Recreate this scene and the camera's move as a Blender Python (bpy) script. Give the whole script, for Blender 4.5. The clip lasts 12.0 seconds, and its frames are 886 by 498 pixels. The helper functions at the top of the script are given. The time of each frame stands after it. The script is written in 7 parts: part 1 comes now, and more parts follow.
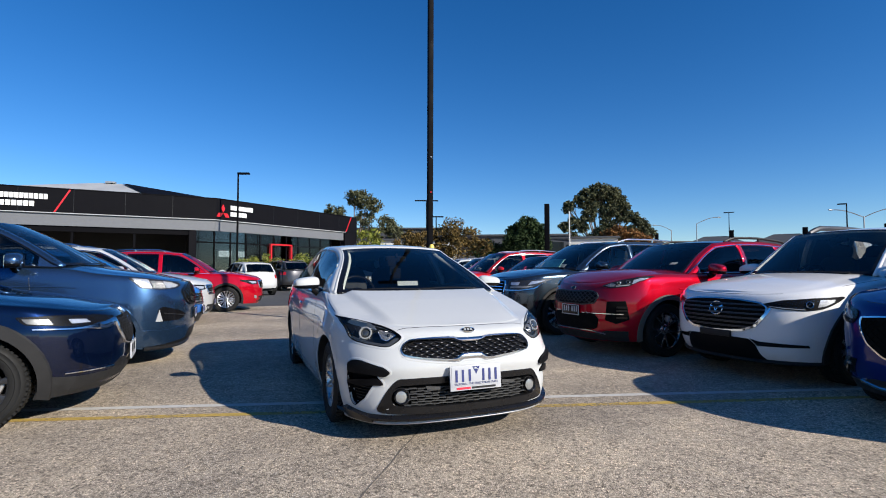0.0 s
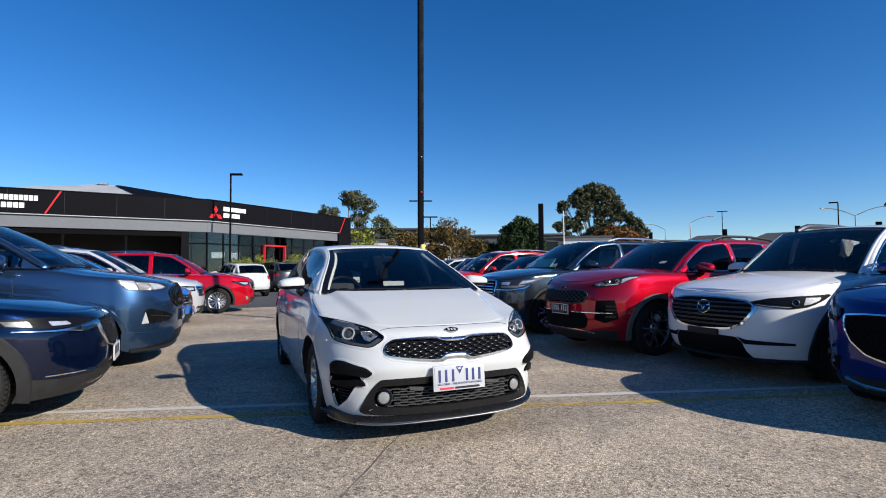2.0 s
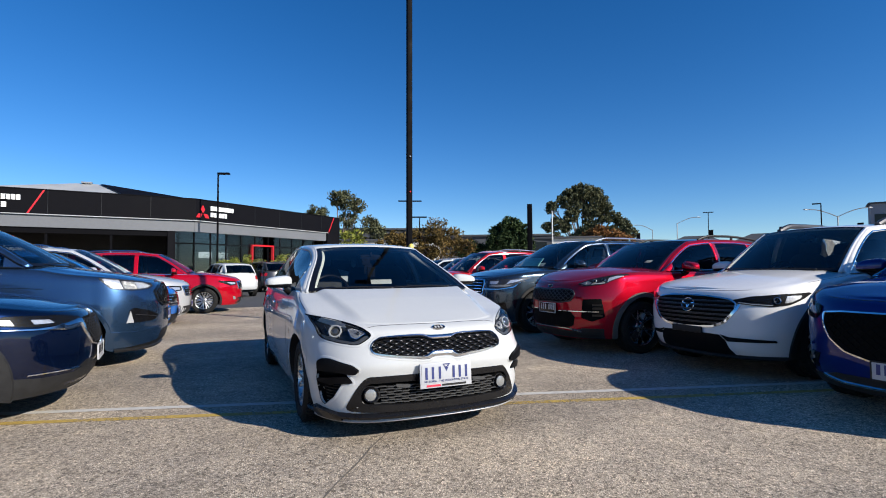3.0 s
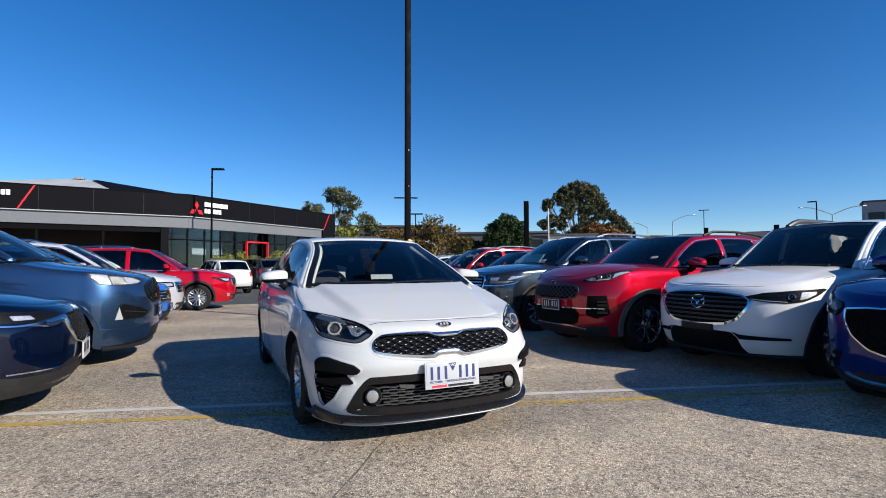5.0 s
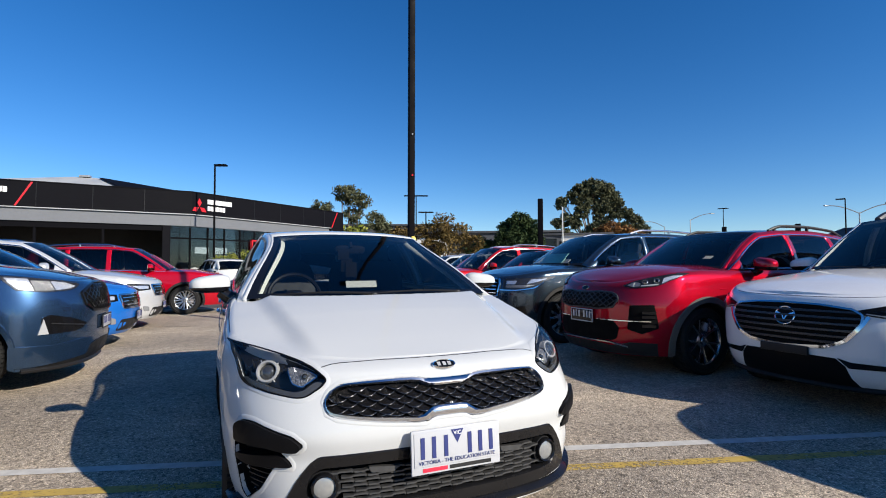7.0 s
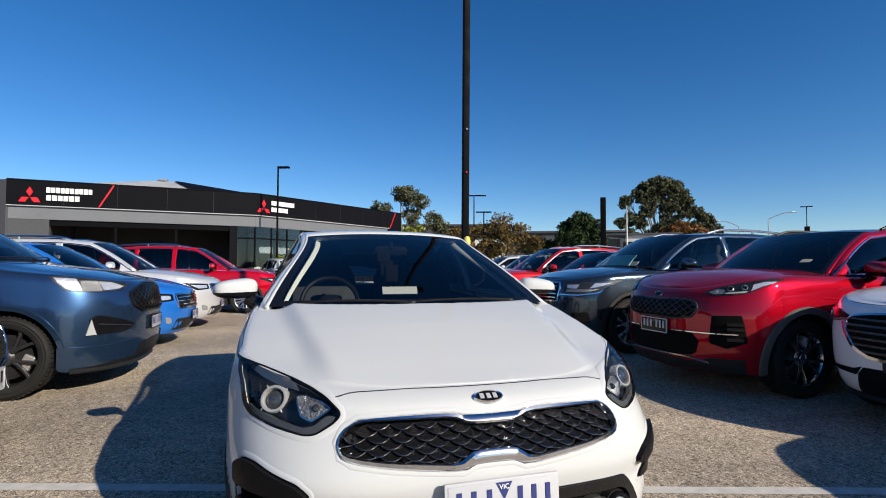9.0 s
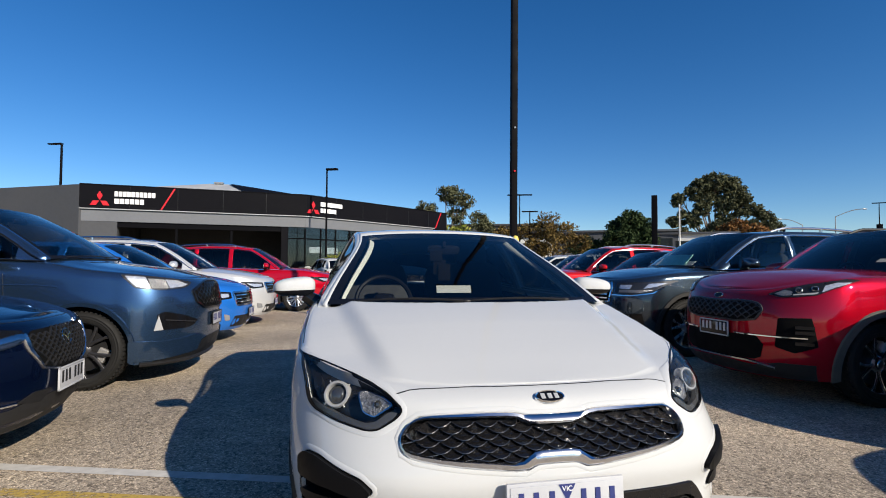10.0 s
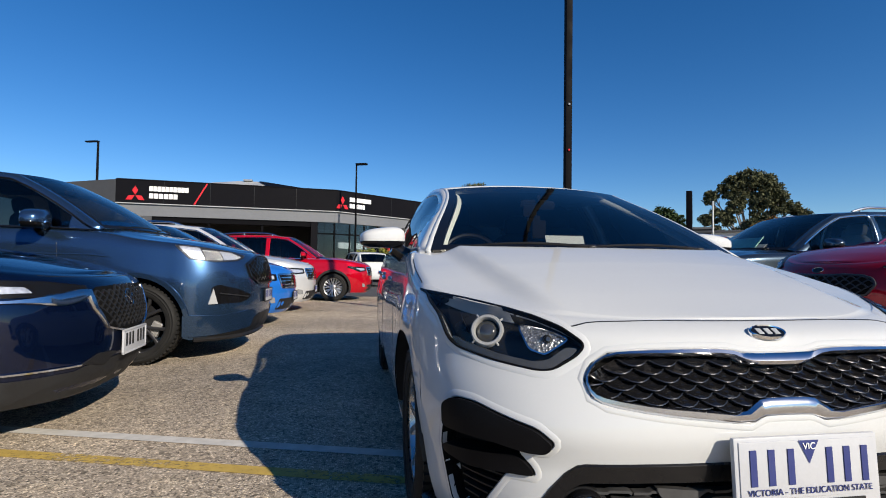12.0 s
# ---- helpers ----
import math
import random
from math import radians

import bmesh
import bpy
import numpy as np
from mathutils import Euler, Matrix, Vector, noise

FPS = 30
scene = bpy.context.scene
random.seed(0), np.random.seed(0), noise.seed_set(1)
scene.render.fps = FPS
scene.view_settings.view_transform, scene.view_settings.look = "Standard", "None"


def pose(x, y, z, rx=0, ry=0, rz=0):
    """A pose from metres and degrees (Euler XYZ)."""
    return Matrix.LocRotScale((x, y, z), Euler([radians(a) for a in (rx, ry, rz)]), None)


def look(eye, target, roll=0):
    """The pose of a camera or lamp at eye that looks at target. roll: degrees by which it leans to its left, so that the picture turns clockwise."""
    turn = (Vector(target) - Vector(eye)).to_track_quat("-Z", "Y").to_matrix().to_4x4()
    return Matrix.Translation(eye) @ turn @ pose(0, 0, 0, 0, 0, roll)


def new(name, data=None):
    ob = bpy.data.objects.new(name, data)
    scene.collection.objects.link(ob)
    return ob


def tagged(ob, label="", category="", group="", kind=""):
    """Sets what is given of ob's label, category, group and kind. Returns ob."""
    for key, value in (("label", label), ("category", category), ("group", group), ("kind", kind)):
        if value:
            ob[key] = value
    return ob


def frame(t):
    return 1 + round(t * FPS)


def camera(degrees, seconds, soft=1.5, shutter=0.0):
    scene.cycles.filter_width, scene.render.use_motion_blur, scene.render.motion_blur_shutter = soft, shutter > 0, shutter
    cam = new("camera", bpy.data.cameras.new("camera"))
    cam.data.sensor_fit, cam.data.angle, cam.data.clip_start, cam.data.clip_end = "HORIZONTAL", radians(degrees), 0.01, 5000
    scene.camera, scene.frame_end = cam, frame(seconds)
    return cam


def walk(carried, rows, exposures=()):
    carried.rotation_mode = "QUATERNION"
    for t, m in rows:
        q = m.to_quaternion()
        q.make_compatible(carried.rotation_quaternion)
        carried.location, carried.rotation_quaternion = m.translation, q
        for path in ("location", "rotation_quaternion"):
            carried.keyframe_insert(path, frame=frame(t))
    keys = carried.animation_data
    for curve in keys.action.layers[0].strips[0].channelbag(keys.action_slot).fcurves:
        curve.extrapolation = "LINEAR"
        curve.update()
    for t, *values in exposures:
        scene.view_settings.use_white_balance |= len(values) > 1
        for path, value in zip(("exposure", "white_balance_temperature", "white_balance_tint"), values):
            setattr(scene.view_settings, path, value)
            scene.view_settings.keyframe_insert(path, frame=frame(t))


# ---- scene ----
cam = camera(82.0, 12.0, 1.0)
PATH = [
    (0, (-1.563, -3.257, 1.2), (-0.805, -1.408, 1.278), -0.1),
    (0.5, (-1.528, -3.276, 1.19), (-0.771, -1.426, 1.269), -0.4),
    (1, (-1.511, -3.268, 1.187), (-0.751, -1.42, 1.265), -0.4),
    (1.5, (-1.508, -3.253, 1.193), (-0.74, -1.408, 1.272), -0.4),
    (2, (-1.475, -3.273, 1.195), (-0.7, -1.431, 1.274), -0.4),
    (2.5, (-1.468, -3.294, 1.179), (-0.675, -1.46, 1.26), -0.4),
    (3, (-1.466, -3.296, 1.177), (-0.653, -1.471, 1.257), -0.4),
    (5, (-1.447, -3.072, 1.151), (-0.617, -1.254, 1.221), -0.3),
    (5.5, (-1.317, -2.8, 1.181), (-0.496, -0.977, 1.248), -0.3),
    (6, (-1.101, -2.478, 1.164), (-0.279, -0.656, 1.229), -0.3),
    (6.5, (-0.988, -2.188, 1.178), (-0.176, -0.362, 1.244), -0.3),
    (7, (-0.863, -1.92, 1.178), (-0.075, -0.084, 1.246), -0.2),
    (7.2, (-0.831, -1.863, 1.183), (-0.048, -0.024, 1.255), -0.2),
    (8.8, (-0.632, -1.547, 1.209), (-0.044, 0.364, 1.269), -0.2),
    (9, (-0.647, -1.536, 1.201), (-0.074, 0.379, 1.27), 0.2),
    (9.5, (-0.694, -1.525, 1.187), (-0.165, 0.403, 1.258), 0.2),
    (10, (-0.696, -1.521, 1.195), (-0.293, 0.437, 1.263), 0.3),
    (10.5, (-0.677, -1.518, 1.156), (-0.349, 0.454, 1.224), 0.4),
    (11, (-0.809, -1.437, 1.127), (-0.518, 0.541, 1.194), 0.6),
    (11.5, (-0.947, -1.317, 1.062), (-0.655, 0.661, 1.129), 0.6),
    (12, (-1.052, -1.102, 0.927), (-0.735, 0.871, 0.995), 0.6),
]
walk(cam, [(t, look(e, g, r)) for t, e, g, r in PATH], exposures=[(0.0, 0.50, 6380, 10), (5.5, 0.54, 6400, 10), (7.2, 0.56, 6550, 10), (9.0, 0.44, 6850, 10), (12.0, 0.42, 6850, 10)])

# ---- world, sun, exposure ----
SUN_DIR = Vector((0.53, -0.80, 0.49)).normalized()      # towards the sun
world = bpy.data.worlds.new("world")
scene.world = world
world.use_nodes = True
wn = world.node_tree
wn.nodes.clear()
sky = wn.nodes.new("ShaderNodeTexSky")
sky.sky_type = "NISHITA"
sky.sun_disc = False
sky.sun_elevation = math.asin(SUN_DIR.z)
sky.sun_rotation = math.atan2(SUN_DIR.x, SUN_DIR.y)
sky.altitude, sky.air_density, sky.dust_density, sky.ozone_density = 1500, 1.0, 0.0, 4.0
bg = wn.nodes.new("ShaderNodeBackground")
bg.inputs["Strength"].default_value = 0.094
wo = wn.nodes.new("ShaderNodeOutputWorld")
hs = wn.nodes.new("ShaderNodeHueSaturation")
hs.inputs["Saturation"].default_value = 1.28
hs.inputs["Hue"].default_value = 0.506
wn.links.new(sky.outputs[0], hs.inputs["Color"])
wn.links.new(hs.outputs[0], bg.inputs[0])
wn.links.new(bg.outputs[0], wo.inputs[0])
sun = new("sun", bpy.data.lights.new("sun", "SUN"))
sun.data.energy, sun.data.angle, sun.data.color = 5.0, radians(0.53), (1.0, 0.925, 0.805)
sun.matrix_world = look(SUN_DIR * 60, (0, 0, 0))


# ---- materials ----
def nodes_of(name):
    m = bpy.data.materials.new(name)
    m.use_nodes = True
    nt = m.node_tree
    return m, nt, nt.nodes["Principled BSDF"]


def add(nt, kind, **values):
    n = nt.nodes.new(kind)
    for key, v in values.items():
        n.inputs[key].default_value = v
    return n


def noise_of(nt, scale, detail=3.0, rough=0.55, space="Object", stretch=None):
    tc = nt.nodes.new("ShaderNodeTexCoord")
    n = add(nt, "ShaderNodeTexNoise", Scale=scale, Detail=detail, Roughness=rough)
    if stretch:
        mp = nt.nodes.new("ShaderNodeMapping")
        mp.inputs["Scale"].default_value = stretch
        nt.links.new(tc.outputs[space], mp.inputs[0])
        nt.links.new(mp.outputs[0], n.inputs["Vector"])
    else:
        nt.links.new(tc.outputs[space], n.inputs["Vector"])
    return n.outputs[0]


def ramp(nt, src, stops):
    r = nt.nodes.new("ShaderNodeValToRGB")
    e = r.color_ramp.elements
    while len(e) < len(stops):
        e.new(0.5)
    for el, (p, c) in zip(e, stops):
        el.position, el.color = p, (*c, 1) if len(c) == 3 else c
    nt.links.new(src, r.inputs[0])
    return r.outputs[0]


def mixed(nt, fac, a, b, blend="MIX"):
    m = nt.nodes.new("ShaderNodeMix")
    m.data_type, m.blend_type = "RGBA", blend
    for sock, v in ((m.inputs[0], fac), (m.inputs[6], a), (m.inputs[7], b)):
        if hasattr(v, "is_linked"):
            nt.links.new(v, sock)
        elif isinstance(v, tuple):
            sock.default_value = (*v, 1)
        else:
            sock.default_value = v
    return m.outputs[2]


def bump(nt, bsdf, src, strength, distance):
    b = add(nt, "ShaderNodeBump", Strength=strength, Distance=distance)
    nt.links.new(src, b.inputs["Height"])
    nt.links.new(b.outputs[0], bsdf.inputs["Normal"])


def plain(name, color, rough=0.5, metal=0.0, var=0.12, scale=6.0, coat=0.0, relief=0.0, spec=0.5):
    """A surface of one colour with grain and wear at two scales."""
    m, nt, b = nodes_of(name)
    fine, wide = noise_of(nt, scale * 9), noise_of(nt, scale)
    c2 = tuple(max(0.0, c * (1 - var)) for c in color)
    c3 = tuple(min(1.0, c * (1 + var)) for c in color)
    nt.links.new(mixed(nt, 0.5, ramp(nt, wide, [(0.35, c2), (0.65, c3)]), ramp(nt, fine, [(0.3, c2), (0.7, c3)])), b.inputs["Base Color"])
    nt.links.new(ramp(nt, wide, [(0.3, (rough * 0.85,) * 3), (0.7, (min(1, rough * 1.2),) * 3)]), b.inputs["Roughness"])
    b.inputs["Metallic"].default_value = metal
    b.inputs["Coat Weight"].default_value = coat
    b.inputs["Specular IOR Level"].default_value = spec
    if relief:
        bump(nt, b, fine, 0.4, relief)
    return m


def car_paint(name, color, metal=0.0, rough=0.35, dust=0.006):
    """Clear-coated car paint with flakes and a thin film of dust."""
    m, nt, b = nodes_of(name)
    flake = noise_of(nt, 900, 1.0)
    wide = noise_of(nt, 2.2, 4.0)
    lo, hi = tuple(c * 0.9 for c in color), tuple(min(1, c * 1.08) for c in color)
    base = ramp(nt, flake, [(0.3, lo), (0.7, hi)])
    film = ramp(nt, wide, [(0.45, (0, 0, 0)), (0.9, (dust,) * 3)])
    nt.links.new(mixed(nt, film, base, (0.42, 0.38, 0.33)), b.inputs["Base Color"])
    b.inputs["Metallic"].default_value = metal
    b.inputs["Roughness"].default_value = rough
    b.inputs["Coat Weight"].default_value = 1.0
    b.inputs["Specular IOR Level"].default_value = 0.0
    nt.links.new(ramp(nt, wide, [(0.35, (0.02,) * 3), (0.8, (0.07,) * 3)]), b.inputs["Coat Roughness"])
    return m


def clear(name, tint, ior=1.45, rough=0.0):
    """A thin pane: tinted, see-through, with a mirror gloss that grows to grazing angles."""
    m, nt, b = nodes_of(name)
    nt.nodes.remove(b)
    t = add(nt, "ShaderNodeBsdfTransparent", Color=(*tint, 1))
    g = add(nt, "ShaderNodeBsdfGlossy", Roughness=rough)
    f = add(nt, "ShaderNodeFresnel", IOR=ior)
    mx = nt.nodes.new("ShaderNodeMixShader")
    nt.links.new(f.outputs[0], mx.inputs[0])
    nt.links.new(t.outputs[0], mx.inputs[1])
    nt.links.new(g.outputs[0], mx.inputs[2])
    nt.links.new(mx.outputs[0], nt.nodes["Material Output"].inputs[0])
    return m


def ground_material():
    m, nt, b = nodes_of("exposed_aggregate")
    tc = nt.nodes.new("ShaderNodeTexCoord")
    v = add(nt, "ShaderNodeTexVoronoi", Scale=112.0)
    nt.links.new(tc.outputs["Object"], v.inputs["Vector"])
    cell = nt.nodes.new("ShaderNodeSeparateColor")
    nt.links.new(v.outputs["Color"], cell.inputs[0])
    stones = ramp(nt, cell.outputs[0], [(0.0, (0.024, 0.021, 0.018)), (0.25, (0.190, 0.164, 0.131)), (0.58, (0.485, 0.418, 0.333)), (1.0, (0.76, 0.675, 0.56))])
    paste = ramp(nt, v.outputs["Distance"], [(0.35, (0, 0, 0)), (0.6, (1, 1, 1))])
    v2 = add(nt, "ShaderNodeTexVoronoi", Scale=54.0)
    nt.links.new(tc.outputs["Object"], v2.inputs["Vector"])
    cell2 = nt.nodes.new("ShaderNodeSeparateColor")
    nt.links.new(v2.outputs["Color"], cell2.inputs[0])
    col = mixed(nt, paste, stones, (0.33, 0.285, 0.225))
    big = ramp(nt, cell2.outputs[1], [(0.0, (0.44, 0.43, 0.42)), (0.28, (0.91, 0.91, 0.90)), (0.72, (1.04, 1.04, 1.04)), (1.0, (1.30, 1.28, 1.24))])
    col = mixed(nt, 1.0, col, big, "MULTIPLY")
    wide = noise_of(nt, 0.45, 5.0, 0.6)
    mid = noise_of(nt, 3.5, 5.0, 0.65)
    col = mixed(nt, 1.0, col, ramp(nt, wide, [(0.28, (0.70, 0.685, 0.69)), (0.5, (1.0, 0.97, 0.95)), (0.72, (1.30, 1.24, 1.17))]), "MULTIPLY")
    col = mixed(nt, 1.0, col, ramp(nt, mid, [(0.25, (0.84, 0.83, 0.81)), (0.5, (1.0, 1.0, 1.0)), (0.75, (1.13, 1.12, 1.08))]), "MULTIPLY")
    streak = noise_of(nt, 0.35, 4.0, 0.6, "Object", (0.35, 2.2, 1.0))
    col = mixed(nt, 1.0, col, ramp(nt, streak, [(0.35, (0.84, 0.84, 0.85)), (0.65, (1.16, 1.15, 1.13))]), "MULTIPLY")
    stain = ramp(nt, noise_of(nt, 1.3, 2.0), [(0.68, (0, 0, 0)), (0.80, (0.45,) * 3)])
    col = mixed(nt, stain, col, (0.105, 0.095, 0.082))
    nt.links.new(col, b.inputs["Base Color"])
    b.inputs["Roughness"].default_value = 0.85
    bump(nt, b, v.outputs["Distance"], 0.6, 0.006)
    return m


def worn_line(name, color, wear=0.0):
    """Road paint, worn through in spots."""
    m, nt, b = nodes_of(name)
    n = noise_of(nt, 38, 4.0, 0.7)
    w = noise_of(nt, 1.6, 3.0)
    nt.links.new(mixed(nt, 0.6, color, ramp(nt, noise_of(nt, 14), [(0.3, tuple(c * 0.6 for c in color)), (0.7, color)])), b.inputs["Base Color"])
    b.inputs["Roughness"].default_value = 0.8
    s = nt.nodes.new("ShaderNodeMath")
    s.operation = "ADD"
    nt.links.new(n, s.inputs[0])
    nt.links.new(w, s.inputs[1])
    nt.links.new(ramp(nt, s.outputs[0], [(0.74 + wear, (0, 0, 0)), (0.95 + wear, (0.85,) * 3)]), b.inputs["Alpha"])
    return m


def leaf_material(name, a, b2, c):
    m, nt, b = nodes_of(name)
    g = nt.nodes.new("ShaderNodeNewGeometry")
    nt.links.new(ramp(nt, g.outputs["Random Per Island"], [(0.0, a), (0.5, b2), (1.0, c)]), b.inputs["Base Color"])
    b.inputs["Roughness"].default_value = 0.75
    b.inputs["Specular IOR Level"].default_value = 0.12
    return m


def faceted(name, scale=26.0):
    m, nt, b = nodes_of(name)
    tc = nt.nodes.new("ShaderNodeTexCoord")
    v = add(nt, "ShaderNodeTexVoronoi", Scale=scale)
    nt.links.new(tc.outputs["Object"], v.inputs["Vector"])
    nt.links.new(ramp(nt, v.outputs["Distance"], [(0.0, (0.50, 0.50, 0.50)), (1.0, (0.16, 0.16, 0.165))]), b.inputs["Base Color"])
    b.inputs["Metallic"].default_value, b.inputs["Roughness"].default_value = 0.75, 0.28
    bump(nt, b, v.outputs["Distance"], 0.5, 0.01)
    return m


M = {}
M["ground"] = ground_material()
M["white_line"] = worn_line("white_line_paint", (0.66, 0.64, 0.60), -0.12)
M["yellow_line"] = worn_line("yellow_line_paint", (0.58, 0.40, 0.09), 0.05)
M["white"] = car_paint("white_paint", (0.50, 0.512, 0.518), 0.0, 0.3, 0.02)
M["pearl"] = car_paint("pearl_white_paint", (0.74, 0.74, 0.745), 0.0, 0.3, 0.02)
M["navy"] = car_paint("navy_paint", (0.0025, 0.007, 0.028), 0.6, 0.30, 0.0)
M["steel_blue"] = car_paint("steel_blue_paint", (0.044, 0.094, 0.185), 0.85, 0.26)
M["sky_blue"] = car_paint("bright_blue_paint", (0.015, 0.17, 0.62), 0.4, 0.35)
M["silver"] = car_paint("silver_paint", (0.60, 0.61, 0.62), 0.45, 0.35)
M["red"] = car_paint("red_paint", (0.38, 0.0015, 0.012), 0.2, 0.35)
M["dark_red"] = car_paint("deep_red_paint", (0.32, 0.002, 0.012), 0.5, 0.33, 0.0)
M["orange_red"] = car_paint("far_red_paint", (0.42, 0.010, 0.012), 0.2, 0.35)
M["graphite"] = car_paint("graphite_paint", (0.046, 0.066, 0.090), 0.8, 0.22)
M["royal_blue"] = car_paint("royal_blue_paint", (0.004, 0.014, 0.13), 0.3, 0.35)
M["dark_grey"] = car_paint("dark_grey_paint", (0.05, 0.05, 0.055), 0.5, 0.35)
M["black_gloss"] = plain("gloss_black_plastic", (0.006, 0.006, 0.007), 0.12, 0, 0.1, 8, 0.1, 0, 0.3)
M["black"] = plain("black_plastic", (0.011, 0.011, 0.012), 0.5, 0, 0.2, 12, 0, 0.0006, 0.3)
M["cladding"] = plain("grey_cladding", (0.015, 0.015, 0.016), 0.6, 0, 0.2, 14, 0, 0.0006, 0.3)
# same plastic as cladding in a lighter grey
M["sun_clad"] = plain("pale_cladding", (0.075, 0.075, 0.070), 0.6, 0, 0.2, 14, 0, 0.0006, 0.3)
M["rubber"] = plain("tyre_rubber", (0.011, 0.011, 0.011), 0.7, 0, 0.35, 14, 0, 0.001, 0.25)
M["alloy"] = plain("silver_alloy", (0.55, 0.56, 0.57), 0.28, 0.9, 0.08, 10)
M["dark_alloy"] = plain("dark_alloy", (0.05, 0.05, 0.055), 0.35, 0.6, 0.1, 10)
M["disc"] = plain("brake_disc", (0.42, 0.41, 0.40), 0.4, 0.6, 0.15, 20)
M["chrome"] = plain("chrome", (0.80, 0.81, 0.83), 0.07, 1.0, 0.03, 6)
M["satin"] = plain("satin_chrome", (0.62, 0.63, 0.66), 0.17, 1.0, 0.05, 6)
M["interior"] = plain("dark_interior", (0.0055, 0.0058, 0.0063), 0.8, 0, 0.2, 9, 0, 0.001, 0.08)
M["lining"] = plain("pale_headlining", (0.26, 0.255, 0.245), 0.9, 0, 0.08, 20, 0, 0.0005)
M["seat"] = plain("dark_seat_cloth", (0.026, 0.027, 0.029), 0.9, 0, 0.25, 20, 0, 0.001)
M["glass"] = clear("car_glass", (0.66, 0.73, 0.74), 1.72)
M["tinted"] = clear("tinted_glass", (0.22, 0.235, 0.235), 1.55)
M["mid_glass"] = clear("grey_glass", (0.42, 0.45, 0.45), 1.6)
M["lens"] = clear("lamp_lens", (0.93, 0.95, 0.97), 1.30)
M["lamp_tub"] = plain("dark_lamp_bowl", (0.016, 0.017, 0.019), 0.3, 0.3, 0.15, 30)
M["lamp_grey"] = plain("grey_lamp_base", (0.085, 0.088, 0.092), 0.35, 0.4, 0.15, 40)
M["lip_gloss"] = plain("gloss_black_trim", (0.007, 0.007, 0.008), 0.28, 0, 0.15, 10, 0.2, 0, 0.25)
M["fog_glass"] = plain("ribbed_fog_glass", (0.27, 0.275, 0.275), 0.18, 0.3, 0.12, 60)
M["pale_trim"] = plain("pale_fabric_trim", (0.62, 0.63, 0.60), 0.8, 0, 0.05, 20)
M["bezel"] = plain("pale_ring_plastic", (0.33, 0.335, 0.34), 0.35, 0.2, 0.06, 30)
M["facet_fine"] = faceted("fine_faceted_reflector", 150.0)
# tint of the windscreen glare imitated on the graphite SUV
M["foil"] = plain("pale_green_glare", (0.42, 0.80, 0.70), 0.35, 0.4, 0.2, 14)
M["dull_silver"] = plain("dull_silver_plastic", (0.33, 0.33, 0.335), 0.4, 0.3, 0.12, 20)
M["ball"] = plain("projector_glass", (0.10, 0.105, 0.11), 0.06, 0.7, 0.2, 60)
M["fin_gloss"] = plain("gloss_black_fin", (0.006, 0.006, 0.007), 0.16, 0, 0.1, 20, 0.3, 0, 0.5)
# grey that paints the highlight along each black grille fin
M["fin_edge"] = plain("bright_fin_glint", (0.085, 0.085, 0.09), 0.2, 0.8, 0.2, 40)
M["slat_grey"] = plain("grey_net_plastic", (0.032, 0.032, 0.033), 0.55, 0, 0.25, 30, 0, 0.0005)
M["reflector"] = plain("lamp_reflector", (0.82, 0.83, 0.85), 0.35, 0.5, 0.05, 20)
M["led"] = plain("bright_led_block", (0.60, 0.62, 0.66), 0.22, 0.6, 0.35, 60)
M["day_lamp"] = plain("white_day_lamp", (0.34, 0.35, 0.36), 0.2, 0, 0.05, 40)
M["lip_black"] = plain("black_lip", (0.006, 0.006, 0.007), 0.4, 0, 0.15, 10, 0, 0, 0.07)
M["lamp_white"] = plain("milky_lamp_lens", (0.24, 0.25, 0.26), 0.15, 0.2, 0.1, 40)
M["plate_white"] = plain("white_plate", (0.42, 0.43, 0.455), 0.35, 0, 0.04, 20)
M["plate_ink"] = plain("dark_blue_ink", (0.02, 0.03, 0.14), 0.4, 0, 0.05, 20)
M["red_ink"] = plain("red_ink", (0.6, 0.02, 0.05), 0.4, 0, 0.05, 20)
M["black_ink"] = plain("black_ink", (0.01, 0.01, 0.01), 0.4, 0, 0.05, 20)
M["mirror"] = plain("mirror_glass", (0.8, 0.82, 0.84), 0.02, 1.0, 0.01, 4)
M["tail_red"] = plain("tail_lamp_red", (0.35, 0.006, 0.006), 0.1, 0, 0.1, 20, 0.6)
M["fascia"] = plain("black_fascia_panel", (0.0045, 0.0046, 0.0065), 0.6, 0, 0.15, 0.6, 0, 0, 0.06)
M["grey_wall"] = plain("grey_render_wall", (0.058, 0.061, 0.068), 0.8, 0, 0.1, 0.7, 0, 0.002)
M["soffit"] = plain("grey_soffit_panel", (0.125, 0.133, 0.148), 0.6, 0, 0.08, 0.7)
# near-black, with the dimness indoors put into the wall colour
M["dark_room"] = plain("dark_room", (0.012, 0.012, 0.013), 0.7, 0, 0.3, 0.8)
M["shop_glass"] = clear("shop_glass", (0.50, 0.56, 0.60), 1.55)
M["sign_red"] = plain("sign_red", (0.55, 0.008, 0.016), 0.4, 0, 0.05, 2)
M["sign_white"] = plain("sign_white", (0.85, 0.85, 0.85), 0.4, 0, 0.03, 2)
M["roof_sheet"] = plain("pale_roof_sheet", (0.42, 0.43, 0.43), 0.5, 0.2, 0.1, 0.8)
M["black_post"] = plain("black_powder_coat", (0.0032, 0.0032, 0.0045), 0.6, 0, 0.15, 3, 0, 0, 0.05)
